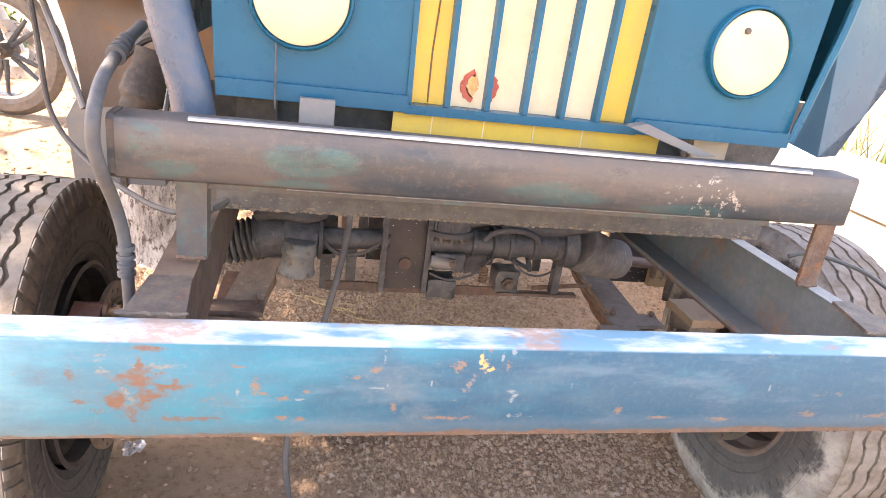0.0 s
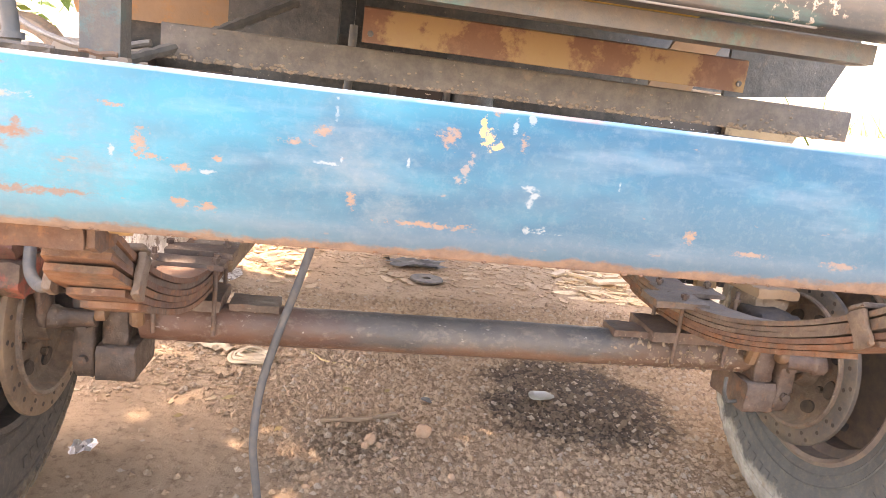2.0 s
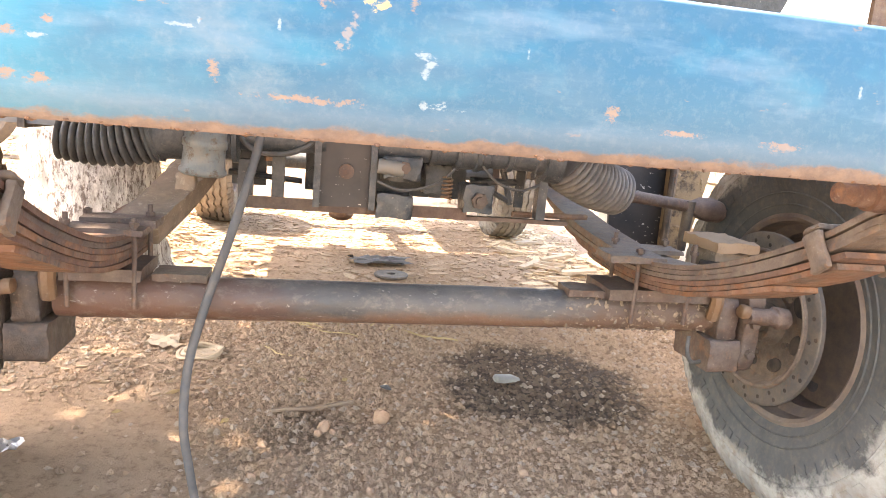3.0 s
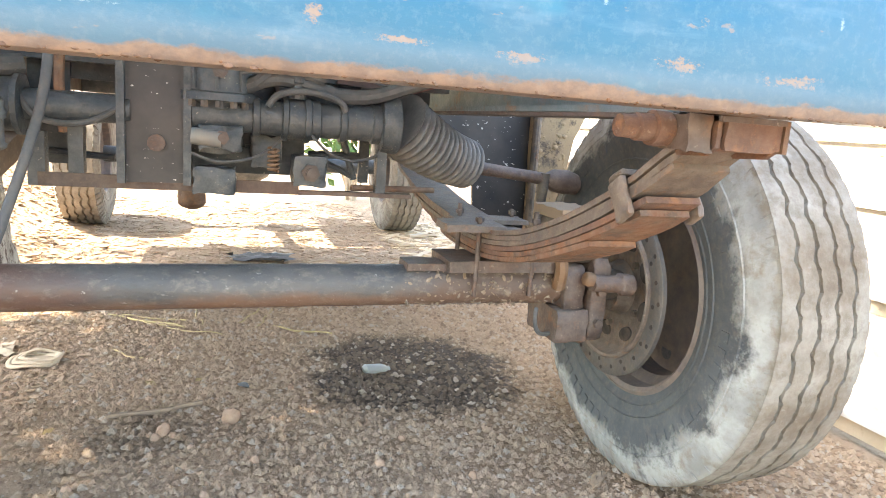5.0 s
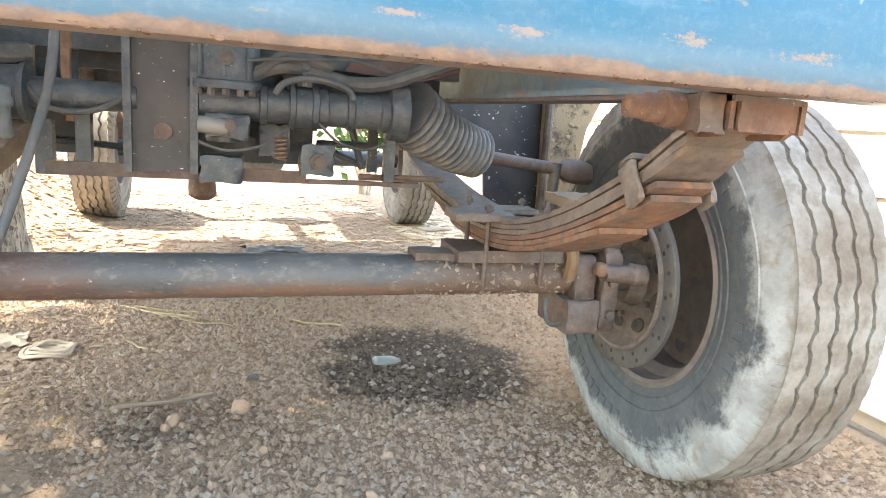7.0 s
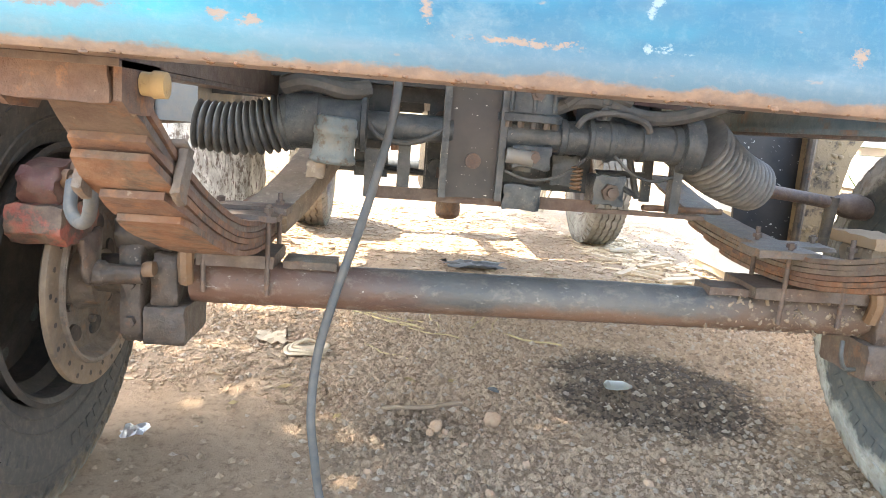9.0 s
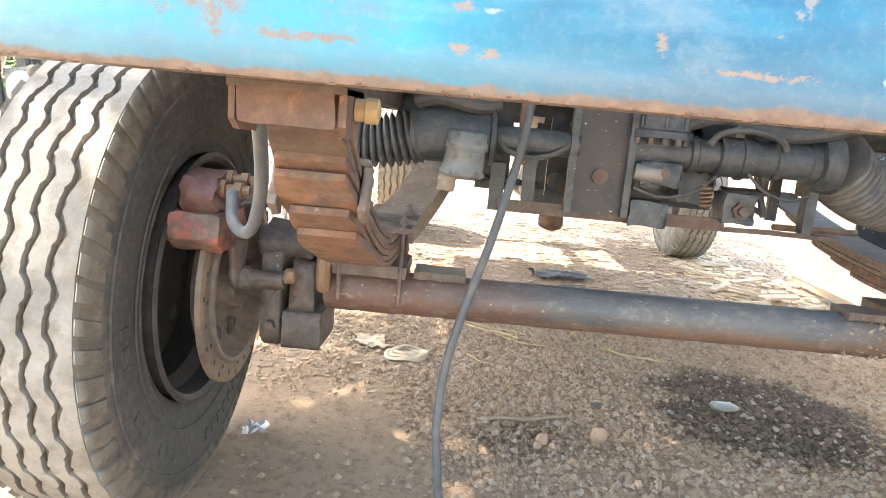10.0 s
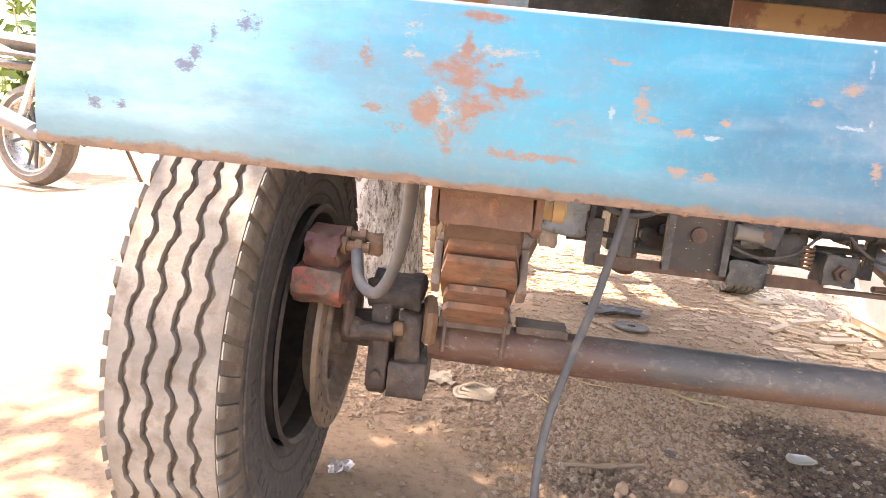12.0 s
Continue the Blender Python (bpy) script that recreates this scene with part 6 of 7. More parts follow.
prism(bm, [(1.50, 0.534), (1.50, 0.556), (1.506, 0.556), (1.506, 0.540), (1.54, 0.540), (1.54, 0.534)], 0.075, 0.482)
part("lower_bar", bm, M_RAIL, rack, "brown angle bar", bevel=0.001)
bm = bmesh.new()
box(bm, 0.4825, 0.69, 1.502, 1.522, 0.534, 0.5415)
part("lower_bar", rugged(bm, 0.0012, 0, 4), M_RAIL, rack, "thin brown flat bar", smooth=50)
bm = bmesh.new()
sweep(bm, [(0.58, 1.525, 0.5480), (0.75, 1.56, 0.5460)], 0.006, 8)
part("link", bm, M_RUST, rack)
for x0, x1, z0, z1 in ((0.060, 0.085, 0.534, 0.62), (0.118, 0.140, 0.556, 0.64), (0.622, 0.640, 0.5418, 0.64)):
    bm = bmesh.new()
    box(bm, x0, x1, 1.505, 1.53, z0, z1)
    part("bracket", bm, M_GREASE, rack, bevel=0.003)
bm = bmesh.new()
sweep(bm, spline([(0.385, 1.50, 0.712), (0.43, 1.49, 0.730), (0.48, 1.49, 0.728), (0.54, 1.49, 0.712), (0.60, 1.48, 0.714), (0.66, 1.46, 0.735), (0.73, 1.43, 0.765), (0.78, 1.40, 0.80)], 6), 0.013, 10)
part("hose", bm, M_RUBBER, rack, "black rubber hose")
bm = bmesh.new()
sweep(bm, spline([(0.405, 1.49, 0.722), (0.45, 1.485, 0.750), (0.52, 1.485, 0.735)], 5), 0.012, 10)
part("hose", bm, M_RUBBER, rack)
bm = bmesh.new()
prism(bm, [(0.55, 0.735), (0.56, 0.750), (0.77, 0.785), (0.77, 0.752), (0.70, 0.728)], 1.558, 1.572, "y")
part("gusset", bm, M_REDOX, truck, "dull red-oxide plate", bevel=0.002)
# engine carrier behind the rack: dark sheets with gaps between
carrier = part("engine_carrier", bmesh.new(), M_GREASE, truck, "black engine carrier of plates and webs")
for x0, x1, y, z0, z1 in ((-0.13, -0.02, 1.66, 0.66, 0.80), (0.035, 0.100, 1.63, 0.560, 0.80), (0.175, 0.505, 1.64, 0.556, 0.80), (0.100, 0.175, 1.64, 0.708, 0.80), (0.505, 0.62, 1.66, 0.632, 0.80), (0.612, 0.632, 1.63, 0.548, 0.80), (0.676, 0.76, 1.66, 0.66, 0.80), (-0.118, 0.774, 1.685, 0.795, 0.93)):
    bm = bmesh.new()
    box(bm, x0, x1, y, y + 0.010, z0, z1)
    part("web", bm, M_GREASE, carrier, bevel=0.003)
for x0, z0, x1, z1, r in ((0.545, 0.585, 0.60, 0.560, 0.006), (0.51, 0.600, 0.61, 0.602, 0.007), (0.575, 0.640, 0.60, 0.555, 0.007), (0.17, 0.575, 0.03, 0.585, 0.006)):
    bm = bmesh.new()
    sweep(bm, [(x0, 1.62, z0), (x1, 1.615, z1)], r, 8)
    part("stay", bm, M_GREASE, carrier)
crng = random.Random(31)
for k in range(26):      # castings, nuts and clips crowded on the plates
    x, z = crng.uniform(0.19, 0.50), crng.uniform(0.57, 0.72)
    w, h, d = crng.uniform(0.010, 0.030), crng.uniform(0.008, 0.026), crng.uniform(0.015, 0.06)
    bm = bmesh.new()
    if k % 3:
        box(bm, x - w, x + w, 1.64 - d, 1.6395, z - h, z + h)
    else:
        sweep(bm, [(x, 1.6395, z), (x, 1.64 - d, z)], h * 0.8, 6 if k % 2 else 12)
    part("clip" if k % 2 else "boss", bm, crng.choice((M_CAST, M_GREASE, M_CAST, M_RUSTDARK, M_STEEL)), carrier, bevel=0.003 if k % 3 else 0.0)
# tie rod
bm = bmesh.new()
sweep(bm, [(0.825, 1.62, 0.600), (0.86, 1.63, 0.592), (0.87, 1.63, 0.59), (1.04, 1.655, 0.572), (1.06, 1.655, 0.570), (1.09, 1.657, 0.567), (1.12, 1.657, 0.562)], [0.022, 0.020, 0.014, 0.014, 0.024, 0.028, 0.022], 14)
tie = part("tie_rod", rugged(bm, 0.0022, 0, 1), M_RUSTDARK, truck, "rusty tie rod with its ball joint")
bm = bmesh.new()
sweep(bm, [(1.035, 1.65, 0.585), (1.03, 1.65, 0.50), (1.03, 1.65, 0.47)], [0.013, 0.011, 0.009], 12)
part("ball_pin", bm, M_STEEL, tie)
# inner guard plates beside the far wheel
bm = bmesh.new()
prism(bm, [(0.982, 0.40), (0.965, 0.585), (0.86, 0.60), (0.845, 0.90), (1.16, 0.92), (1.16, 0.40)], 1.93, 1.94, "y")
part("guard_plate", bm, M_SPECK, truck, "black guard plate spotted with mud", bevel=0.002)
bm = bmesh.new()
prism(bm, [(1.120, 0.40), (1.108, 0.90), (1.36, 0.92), (1.29, 0.78), (1.235, 0.66), (1.21, 0.52), (1.18, 0.40)], 1.90, 1.92, "y")
yb = part("bracket_plate", bm, M_MUDYELLOW, truck, "bracket plate caked with yellow mud", bevel=0.003)
bm = bmesh.new()
sweep(bm, [(1.118, 1.885, 0.44), (1.118, 1.885, 0.82)], 0.011, 10)
part("upright", bm, M_STEEL, yb)
bm = bmesh.new()
for k in range(90):
    bmesh.ops.create_icosphere(bm, subdivisions=1, radius=0.002 + 0.006 * rng.random() ** 2, matrix=Matrix.Translation((rng.uniform(1.12, 1.23), 1.898, rng.uniform(0.45, 0.80))) @ Matrix.Diagonal((rng.uniform(0.8, 1.6), 0.5, 1, 1)))
tagged(part("mud_crust", bm, M_MUDYELLOW, yb, "lumps of dried yellow mud"), kind="stuff")

# hoses and cables
bm = bmesh.new()
sweep(bm, spline([(-0.232, 1.19, 1.098), (-0.238, 1.13, 1.082), (-0.240, 1.07, 1.066), (-0.232, 0.97, 1.050), (-0.221, 0.893, 1.028), (-0.222, 0.886, 0.994), (-0.219, 0.90, 0.956), (-0.219, 0.945, 0.905), (-0.214, 0.96, 0.860), (-0.212, 0.962, 0.82), (-0.210, 0.96, 0.77), (-0.208, 0.96, 0.72), (-0.212, 1.02, 0.66), (-0.228, 1.09, 0.585), (-0.250, 1.135, 0.532), (-0.270, 1.155, 0.518), (-0.292, 1.18, 0.530), (-0.305, 1.215, 0.56)], 9), 0.0082, 12)
part("brake_hose", bm, M_HOSE, truck, "thick grey brake hose")
bm = bmesh.new()
for z in (0.798, 0.810, 0.822, 0.834):
    sweep(bm, [(-0.2118, 0.9618, z), (-0.2122, 0.9620, z + 0.006)], 0.0115, 14)
part("hose_ferrule", bm, M_HOSE, truck, "ribbed hose ferrule")
bm = bmesh.new()
for k in range(4):
    sweep(bm, [(-0.2395, 1.065 + 0.018 * k, 1.066 + 0.0045 * k), (-0.2392, 1.074 + 0.018 * k, 1.0683 + 0.0045 * k)], 0.0135 - 0.0008 * k, 14)
part("hose_ferrule", bm, M_HOSE, truck, "ribbed hose ferrule")
bm = bmesh.new()
sweep(bm, spline([(-0.42, 1.28, 1.20), (-0.410, 1.29, 1.06), (-0.399, 1.295, 0.931), (-0.335, 1.25, 0.868), (-0.25, 1.17, 0.842), (-0.181, 1.113, 0.837), (-0.12, 1.10, 0.85)], 8), 0.0045, 8)
part("cable", bm, M_RUBBER, truck, "thin black cable")
bm = bmesh.new()
sweep(bm, spline([(0.118, 1.44, 0.93), (0.115, 1.435, 0.80), (0.107, 1.42, 0.69), (0.091, 1.395, 0.605), (0.064, 1.358, 0.50), (0.034, 1.334, 0.40), (0.011, 1.322, 0.30), (0.005, 1.322, 0.20), (0.012, 1.335, 0.12), (0.020, 1.350, 0.05), (0.035, 1.330, 0.012), (0.07, 1.22, 0.009), (0.11, 1.06, 0.009)], 8), 0.0072, 12)
part("hanging_hose", bm, M_HOSE, truck, "grey hose hanging to the ground")
bm = bmesh.new()
sweep(bm, spline([(0.195, 1.49, 0.665), (0.16, 1.48, 0.642), (0.12, 1.47, 0.635), (0.08, 1.47, 0.645), (0.055, 1.48, 0.68)], 6), 0.005, 8)
part("lead", bm, M_RUBBER, truck, "black lead looped over the rack")
bm = bmesh.new()
sweep(bm, spline([(1.05, 1.0, 0.80), (0.98, 1.02, 0.835), (0.90, 1.05, 0.85), (0.86, 1.06, 0.84)], 6), 0.004, 8)
part("cable", bm, M_RUBBER, truck, "thin black cable")

# ---- tree, bank, fence ----
tree = thing("tree", (-0.62, 2.98, 0.1), "broad tree with pale flaking bark", "tree")
bm = bmesh.new()
pts = spline([(-0.62, 2.98, 0.0), (-0.62, 2.98, 0.15), (-0.625, 2.985, 0.5), (-0.64, 3.0, 1.2), (-0.60, 3.0, 2.2), (-0.45, 2.9, 3.2)], 10)
rings = sweep(bm, pts, [0.33, 0.30, 0.275, 0.26, 0.25, 0.243, 0.238, 0.234, 0.232, 0.231] + [0.23] * 40 + [0.2], 56)
for v in bm.verts:
    c = Vector((-0.62, 2.98, v.co.z))
    d = (v.co - c)
    n = noise.noise(Vector((d.x * 14, d.y * 14, v.co.z * 4))) * 0.014 + noise.noise(Vector((d.x * 40, d.y * 40, v.co.z * 14))) * 0.012
    a = math.atan2(d.y, d.x)
    root = 0.05 * max(0.0, 0.35 - v.co.z) / 0.35 * (0.5 + 0.5 * math.sin(a * 5))
    d.z = 0
    v.co += d.normalized() * (n + root)
part("trunk", bm, M_BARK, tree, "pale grey flaking bark", smooth=60)
lrng = random.Random(11)
limbs = []
for k in range(9):
    a = k * math.tau / 9 + lrng.uniform(-0.2, 0.2)
    p0 = Vector((-0.45, 2.9, lrng.uniform(2.7, 3.2)))
    p2 = p0 + Vector((math.cos(a) * lrng.uniform(1.5, 2.6), abs(math.sin(a)) * lrng.uniform(1.6, 2.6) + 0.5, lrng.uniform(0.7, 1.7)))
    p1 = p0.lerp(p2, 0.5) + Vector((0, 0, 0.3))
    bm = bmesh.new()
    sweep(bm, spline([p0, p1, p2], 6), [0.09 - 0.006 * i for i in range(13)], 10)
    part("limb", bm, M_BARK, tree)
    limbs += [p1, p2, p1.lerp(p2, 0.5)]
bm = bmesh.new()
for p in limbs:
    for c in range(CLUMPS):
        q = p + Vector((lrng.gauss(0, 0.55), lrng.gauss(0, 0.55), lrng.gauss(0.15, 0.35)))
        for k in range(26):
            o = q + Vector((lrng.gauss(0, 0.16), lrng.gauss(0, 0.16), lrng.gauss(0, 0.12)))
            u = Vector((lrng.gauss(0, 1), lrng.gauss(0, 1), lrng.gauss(0, 0.5))).normalized()
            w = u.cross(Vector((lrng.gauss(0, 1), lrng.gauss(0, 1), lrng.gauss(0, 1)))).normalized() * lrng.uniform(0.018, 0.03)
            u = u * lrng.uniform(0.05, 0.085)
            bm.faces.new([bm.verts.new(o + u), bm.verts.new(o + w), bm.verts.new(o - u), bm.verts.new(o - w)])
# far boughs added out of view, whose leaves dapple the ground behind the truck
for k in range(7):
    p0 = Vector((-0.5, 3.0, 3.1))
    p2 = Vector((lrng.uniform(-1.7, 0.3), lrng.uniform(5.4, 8.0), lrng.uniform(4.0, 5.0)))
    p1 = p0.lerp(p2, 0.5) + Vector((0, 0, 0.35))
    lb = bmesh.new()
    sweep(lb, spline([p0, p1, p2], 6), [0.08 - 0.005 * i for i in range(13)], 10)
    part("limb", lb, M_BARK, tree)
    for c in range(15):
        q = p1.lerp(p2, lrng.uniform(0.2, 1.05)) + Vector((lrng.gauss(0, 0.30), lrng.gauss(0, 0.30), lrng.gauss(0.1, 0.2)))
        for j in range(36):
            o = q + Vector((lrng.gauss(0, 0.15), lrng.gauss(0, 0.15), lrng.gauss(0, 0.10)))
            u = Vector((lrng.gauss(0, 1), lrng.gauss(0, 1), lrng.gauss(0, 0.4))).normalized()
            w = u.cross(Vector((lrng.gauss(0, 1), lrng.gauss(0, 1), lrng.gauss(0, 0.3)))).normalized() * lrng.uniform(0.02, 0.035)
            u = u * lrng.uniform(0.05, 0.09)
            bm.faces.new([bm.verts.new(o + u), bm.verts.new(o + w), bm.verts.new(o - u), bm.verts.new(o - w)])
# unseen boughs added over the front of the truck to keep it in broken shade
for k in range(8):
    p0 = Vector((-0.5, 2.95, 3.0))
    p2 = Vector((lrng.uniform(-3.2, -1.2), lrng.uniform(0.5, 2.3), lrng.uniform(4.2, 4.9)))
    p1 = p0.lerp(p2, 0.5) + Vector((0, 0, 0.35))
    lb = bmesh.new()
    sweep(lb, spline([p0, p1, p2], 6), [0.08 - 0.005 * i for i in range(13)], 10)
    part("limb", lb, M_BARK, tree)
# unseen leaf clumps, thinned by place to set where sun spots fall
for k in range(340):
    q = Vector((lrng.uniform(-3.5, -0.6), lrng.uniform(0.2, 3.3), lrng.uniform(3.8, 5.0)))
    if noise.noise(q * 1.1) < (-0.5 if q.x < -2.4 and 2.2 < q.y < 2.7 else -0.25 if q.y < 2.45 else -0.05):
        continue
    for j in range(36):
        o = q + Vector((lrng.gauss(0, 0.16), lrng.gauss(0, 0.16), lrng.gauss(0, 0.12)))
        u = Vector((lrng.gauss(0, 1), lrng.gauss(0, 1), lrng.gauss(0, 0.4))).normalized()
        w = u.cross(Vector((lrng.gauss(0, 0.5), lrng.gauss(0, 0.5), lrng.gauss(0, 1)))).normalized() * lrng.uniform(0.022, 0.036)
        u = u * lrng.uniform(0.05, 0.09)
        bm.faces.new([bm.verts.new(o + u), bm.verts.new(o + w), bm.verts.new(o - u), bm.verts.new(o - w)])
tagged(part("crown", bm, M_LEAF, tree, "green leaves"), kind="stuff")

fence = thing("fence", (1.79, 2.0, 0), "white board fence with tan rails", "fence", kind="structure")
for z0, z1 in ((0.055, 0.315), (0.350, 0.505), (0.555, 0.675), (0.705, 0.84)):
    for y0 in (-1.6, 1.1):
        bm = bmesh.new()
        box(bm, 1.780, 1.80, y0, y0 + 2.695, z0, z1)
        part("board", bm, M_FENCE, fence, bevel=0.003)
for z0, z1 in ((0.018, 0.055), (0.317, 0.348), (0.507, 0.553), (0.677, 0.703), (0.842, 0.868)):
    bm = bmesh.new()
    box(bm, 1.787, 1.815, -1.6, 3.79, z0, z1)
    part("rail", bm, M_TAN, fence, "bare tan rail", bevel=0.002)
for y in (-1.2, 0.4, 2.4, 3.7):
    bm = bmesh.new()
    box(bm, 1.816, 1.87, y, y + 0.05, -0.1, 0.90)
    part("post", bm, M_TAN, fence, bevel=0.004)

# tall dry grass beyond the fence
bm = bmesh.new()
grng = random.Random(17)
for k in range(700):
    x, y = grng.uniform(1.95, 2.7), grng.uniform(2.0, 3.3)
    h, a = grng.uniform(0.45, 1.25), grng.uniform(0, math.tau)
    lean_x, lean_y = grng.gauss(0, 0.22) * h, grng.gauss(0, 0.16) * h
    wx, wy = 0.009 * math.cos(a), 0.009 * math.sin(a)
    old = None
    for t in (0.0, 0.35, 0.7, 1.0):
        w = 1.0 - 0.9 * t * t
        pair = [bm.verts.new((x + lean_x * t * t + sgn * wx * w, y + lean_y * t * t + sgn * wy * w, -0.01 + h * t * (1.0 - 0.12 * t))) for sgn in (-1, 1)]
        if old:
            bm.faces.new((old[0], old[1], pair[1], pair[0]))
        old = pair
single("tall_grass", bm, M_GRASS, "tall dry grass with green blades beyond the fence", "grass", kind="stuff", smooth=60)

# ---- motorcycle ----
def motorcycle(rear, front_at):
    """A parked motorcycle from its two contact points."""
    rear, front_at = Vector(rear), Vector(front_at)
    f = (front_at - rear)
    base = f.length
    f.normalize()
    side = f.cross(Vector((0, 0, 1))).normalized()      # its right-hand side
    up = side.cross(f).normalized()
    m = Matrix(((f.x, side.x, up.x, rear.x), (f.y, side.y, up.y, rear.y), (f.z, side.z, up.z, rear.z), (0, 0, 0, 1)))
    mc = thing("motorcycle", rear.lerp(front_at, 0.5), "parked motorcycle with white fork and a long grey silencer", "motorcycle")
    P = lambda u, v, w: m @ Vector((u, v, w))

    def tubes(name, lists, r, mat, label="", seg=10):
        bm = bmesh.new()
        for l in lists:
            sweep(bm, [P(*q) for q in l], r, seg)
        return part(name, bm, mat, mc, label)

    def mc_wheel(u, r, tw):
        wm = m @ Matrix.Translation((u, 0, r)) @ pose(0, 0, 0, 0, 0, 90)
        wh = part("wheel", bmesh.new(), M_RUBBER, mc)
        bm = bmesh.new()
        turned(bm, [(-tw * 0.35, r * 0.72), (-tw * 0.5, r * 0.80), (-tw * 0.42, r * 0.92), (0, r), (tw * 0.42, r * 0.92), (tw * 0.5, r * 0.80), (tw * 0.35, r * 0.72)], wm, 48, True)
        part("tyre", bm, M_BIKETYRE, wh, "dusty grey tyre")
        bm = bmesh.new()
        turned(bm, [(-tw * 0.37, r * 0.76), (-tw * 0.37, r * 0.69), (-0.01, r * 0.655), (0.01, r * 0.655), (tw * 0.37, r * 0.69), (tw * 0.37, r * 0.76), (0.01, r * 0.70), (-0.01, r * 0.70)], wm, 48, True)
        part("rim", bm, M_CHROME, wh, "pale alloy rim")
        for k in range(10):
            a = k // 2 * math.tau / 5 + (0.16 if k % 2 else -0.16)
            bm = bmesh.new()
            sweep(bm, [wm @ Vector((0, r * 0.14 * math.cos(a), r * 0.14 * math.sin(a))), wm @ Vector((0, r * 0.67 * math.cos(a * 1.0), r * 0.67 * math.sin(a)))], [0.014, 0.009], 8)
            part("spoke", bm, M_GREASE, wh, "black alloy spoke")
        bm = bmesh.new()
        turned(bm, [(-0.06, 0.01), (-0.06, 0.035), (0.06, 0.035), (0.06, 0.01)], wm, 20)
        part("hub", bm, M_STEEL, wh)
        bm = bmesh.new()
        turned(bm, [(0.052, r * 0.26), (0.052, r * 0.45), (0.057, r * 0.45), (0.057, r * 0.26)], wm @ pose(0, 0, 0, 0, 0, 180), 40, True)
        part("brake_disc", bm, M_CHROME, wh, "bright brake disc")

    mc_wheel(0.0, 0.31, 0.14)
    mc_wheel(base, 0.31, 0.10)
    ax = base
    for v in (-0.09, 0.09):
        tubes("fork_leg", [[(ax + 0.01, v, 0.29), (ax - 0.10, v, 0.60)]], 0.028, M_FENCE, "white fork leg")
        tubes("fork_tube", [[(ax - 0.10, v, 0.60), (ax - 0.24, v, 0.98)]], 0.019, M_CHROME)
    bm = bmesh.new()
    for k in range(13):
        a = radians(20 + k * 11)
        pts = [P(ax + 0.345 * math.cos(a), v, 0.31 + 0.345 * math.sin(a)) for v in (-0.07, 0.07)] + [P(ax + 0.352 * math.cos(a), v, 0.31 + 0.352 * math.sin(a)) for v in (0.07, -0.07)]
        vs = [bm.verts.new(q) for q in pts]
        if k:
            for i in range(4):
                bm.faces.new((old[i], old[(i + 1) % 4], vs[(i + 1) % 4], vs[i]))
        old = vs
    part("front_mudguard", bm, M_FENCE, mc, "white front mudguard")
    tubes("frame", [[(ax - 0.22, 0, 0.92), (0.70, 0.10, 0.78), (0.30, 0.11, 0.72), (-0.15, 0.10, 0.80)], [(ax - 0.22, 0, 0.92), (0.70, -0.10, 0.78), (0.30, -0.11, 0.72), (-0.15, -0.10, 0.80)], [(ax - 0.22, 0, 0.86), (ax - 0.36, 0, 0.40), (0.55, 0, 0.30)], [(0.40, 0.1, 0.72), (0.42, 0.1, 0.36), (0.0, 0.1, 0.31)], [(0.40, -0.1, 0.72), (0.42, -0.1, 0.36), (0.0, -0.1, 0.31)]], 0.019, M_GREASE, "black tube frame")
    bm = bmesh.new()
    sweep(bm, [P(0.50, 0, 0.80), P(0.60, 0, 0.85), P(0.80, 0, 0.90), P(0.98, 0, 0.90), P(1.06, 0, 0.86)], [0.08, 0.13, 0.16, 0.14, 0.05], 16)
    part("fuel_tank", bm, M_GREASE, mc, "black fuel tank")
    bm = bmesh.new()
    sweep(bm, [P(-0.30, 0, 0.92), P(-0.1, 0, 0.86), P(0.2, 0, 0.80), P(0.5, 0, 0.80)], [0.06, 0.10, 0.12, 0.09], 14, flat=0.5)
    part("seat", bm, M_RUBBER, mc, "black seat")
    bm = bmesh.new()
    box(bm, 0.48, 0.88, -0.12, 0.12, 0.26, 0.52, m)
    eng = part("engine", bm, M_CAST, mc, "grey engine with round covers", bevel=0.03)
    bm = bmesh.new()
    turned(bm, [(0.10, 0.10), (0.155, 0.095), (0.165, 0.06), (0.165, 0.002)], m @ Matrix.Translation((0.62, 0, 0.40)) @ pose(0, 0, 0, 0, 0, 90), 28)
    part("cover", bm, M_GREYPAINT, eng, "grey round engine cover")
    for u, w, r in ((0.78, 0.34, 0.05), (0.52, 0.30, 0.04), (0.70, 0.49, 0.035)):
        bm = bmesh.new()
        turned(bm, [(0.10, r), (0.14, r * 0.95), (0.146, r * 0.6), (0.146, 0.002)], m @ Matrix.Translation((u, 0, w)) @ pose(0, 0, 0, 0, 0, 90), 20)
        part("cover", bm, M_STEEL, eng)
    for k in range(7):
        bm = bmesh.new()
        box(bm, 0.74 + k * 0.01, 0.93 + k * 0.01, -0.10, 0.10, 0.52 + k * 0.028, 0.535 + k * 0.028, m)
        part("fin", bm, M_CAST, eng)
    bm = bmesh.new()
    sweep(bm, [P(0.50, 0.15, 0.27), P(0.34, 0.17, 0.27), P(0.22, 0.18, 0.30), P(0.20, 0.18, 0.31), P(-0.28, 0.20, 0.52), P(-0.33, 0.20, 0.545)], [0.024, 0.026, 0.034, 0.052, 0.058, 0.045], 18)
    part("silencer", bm, M_GREYPAINT, mc, "long grey silencer")
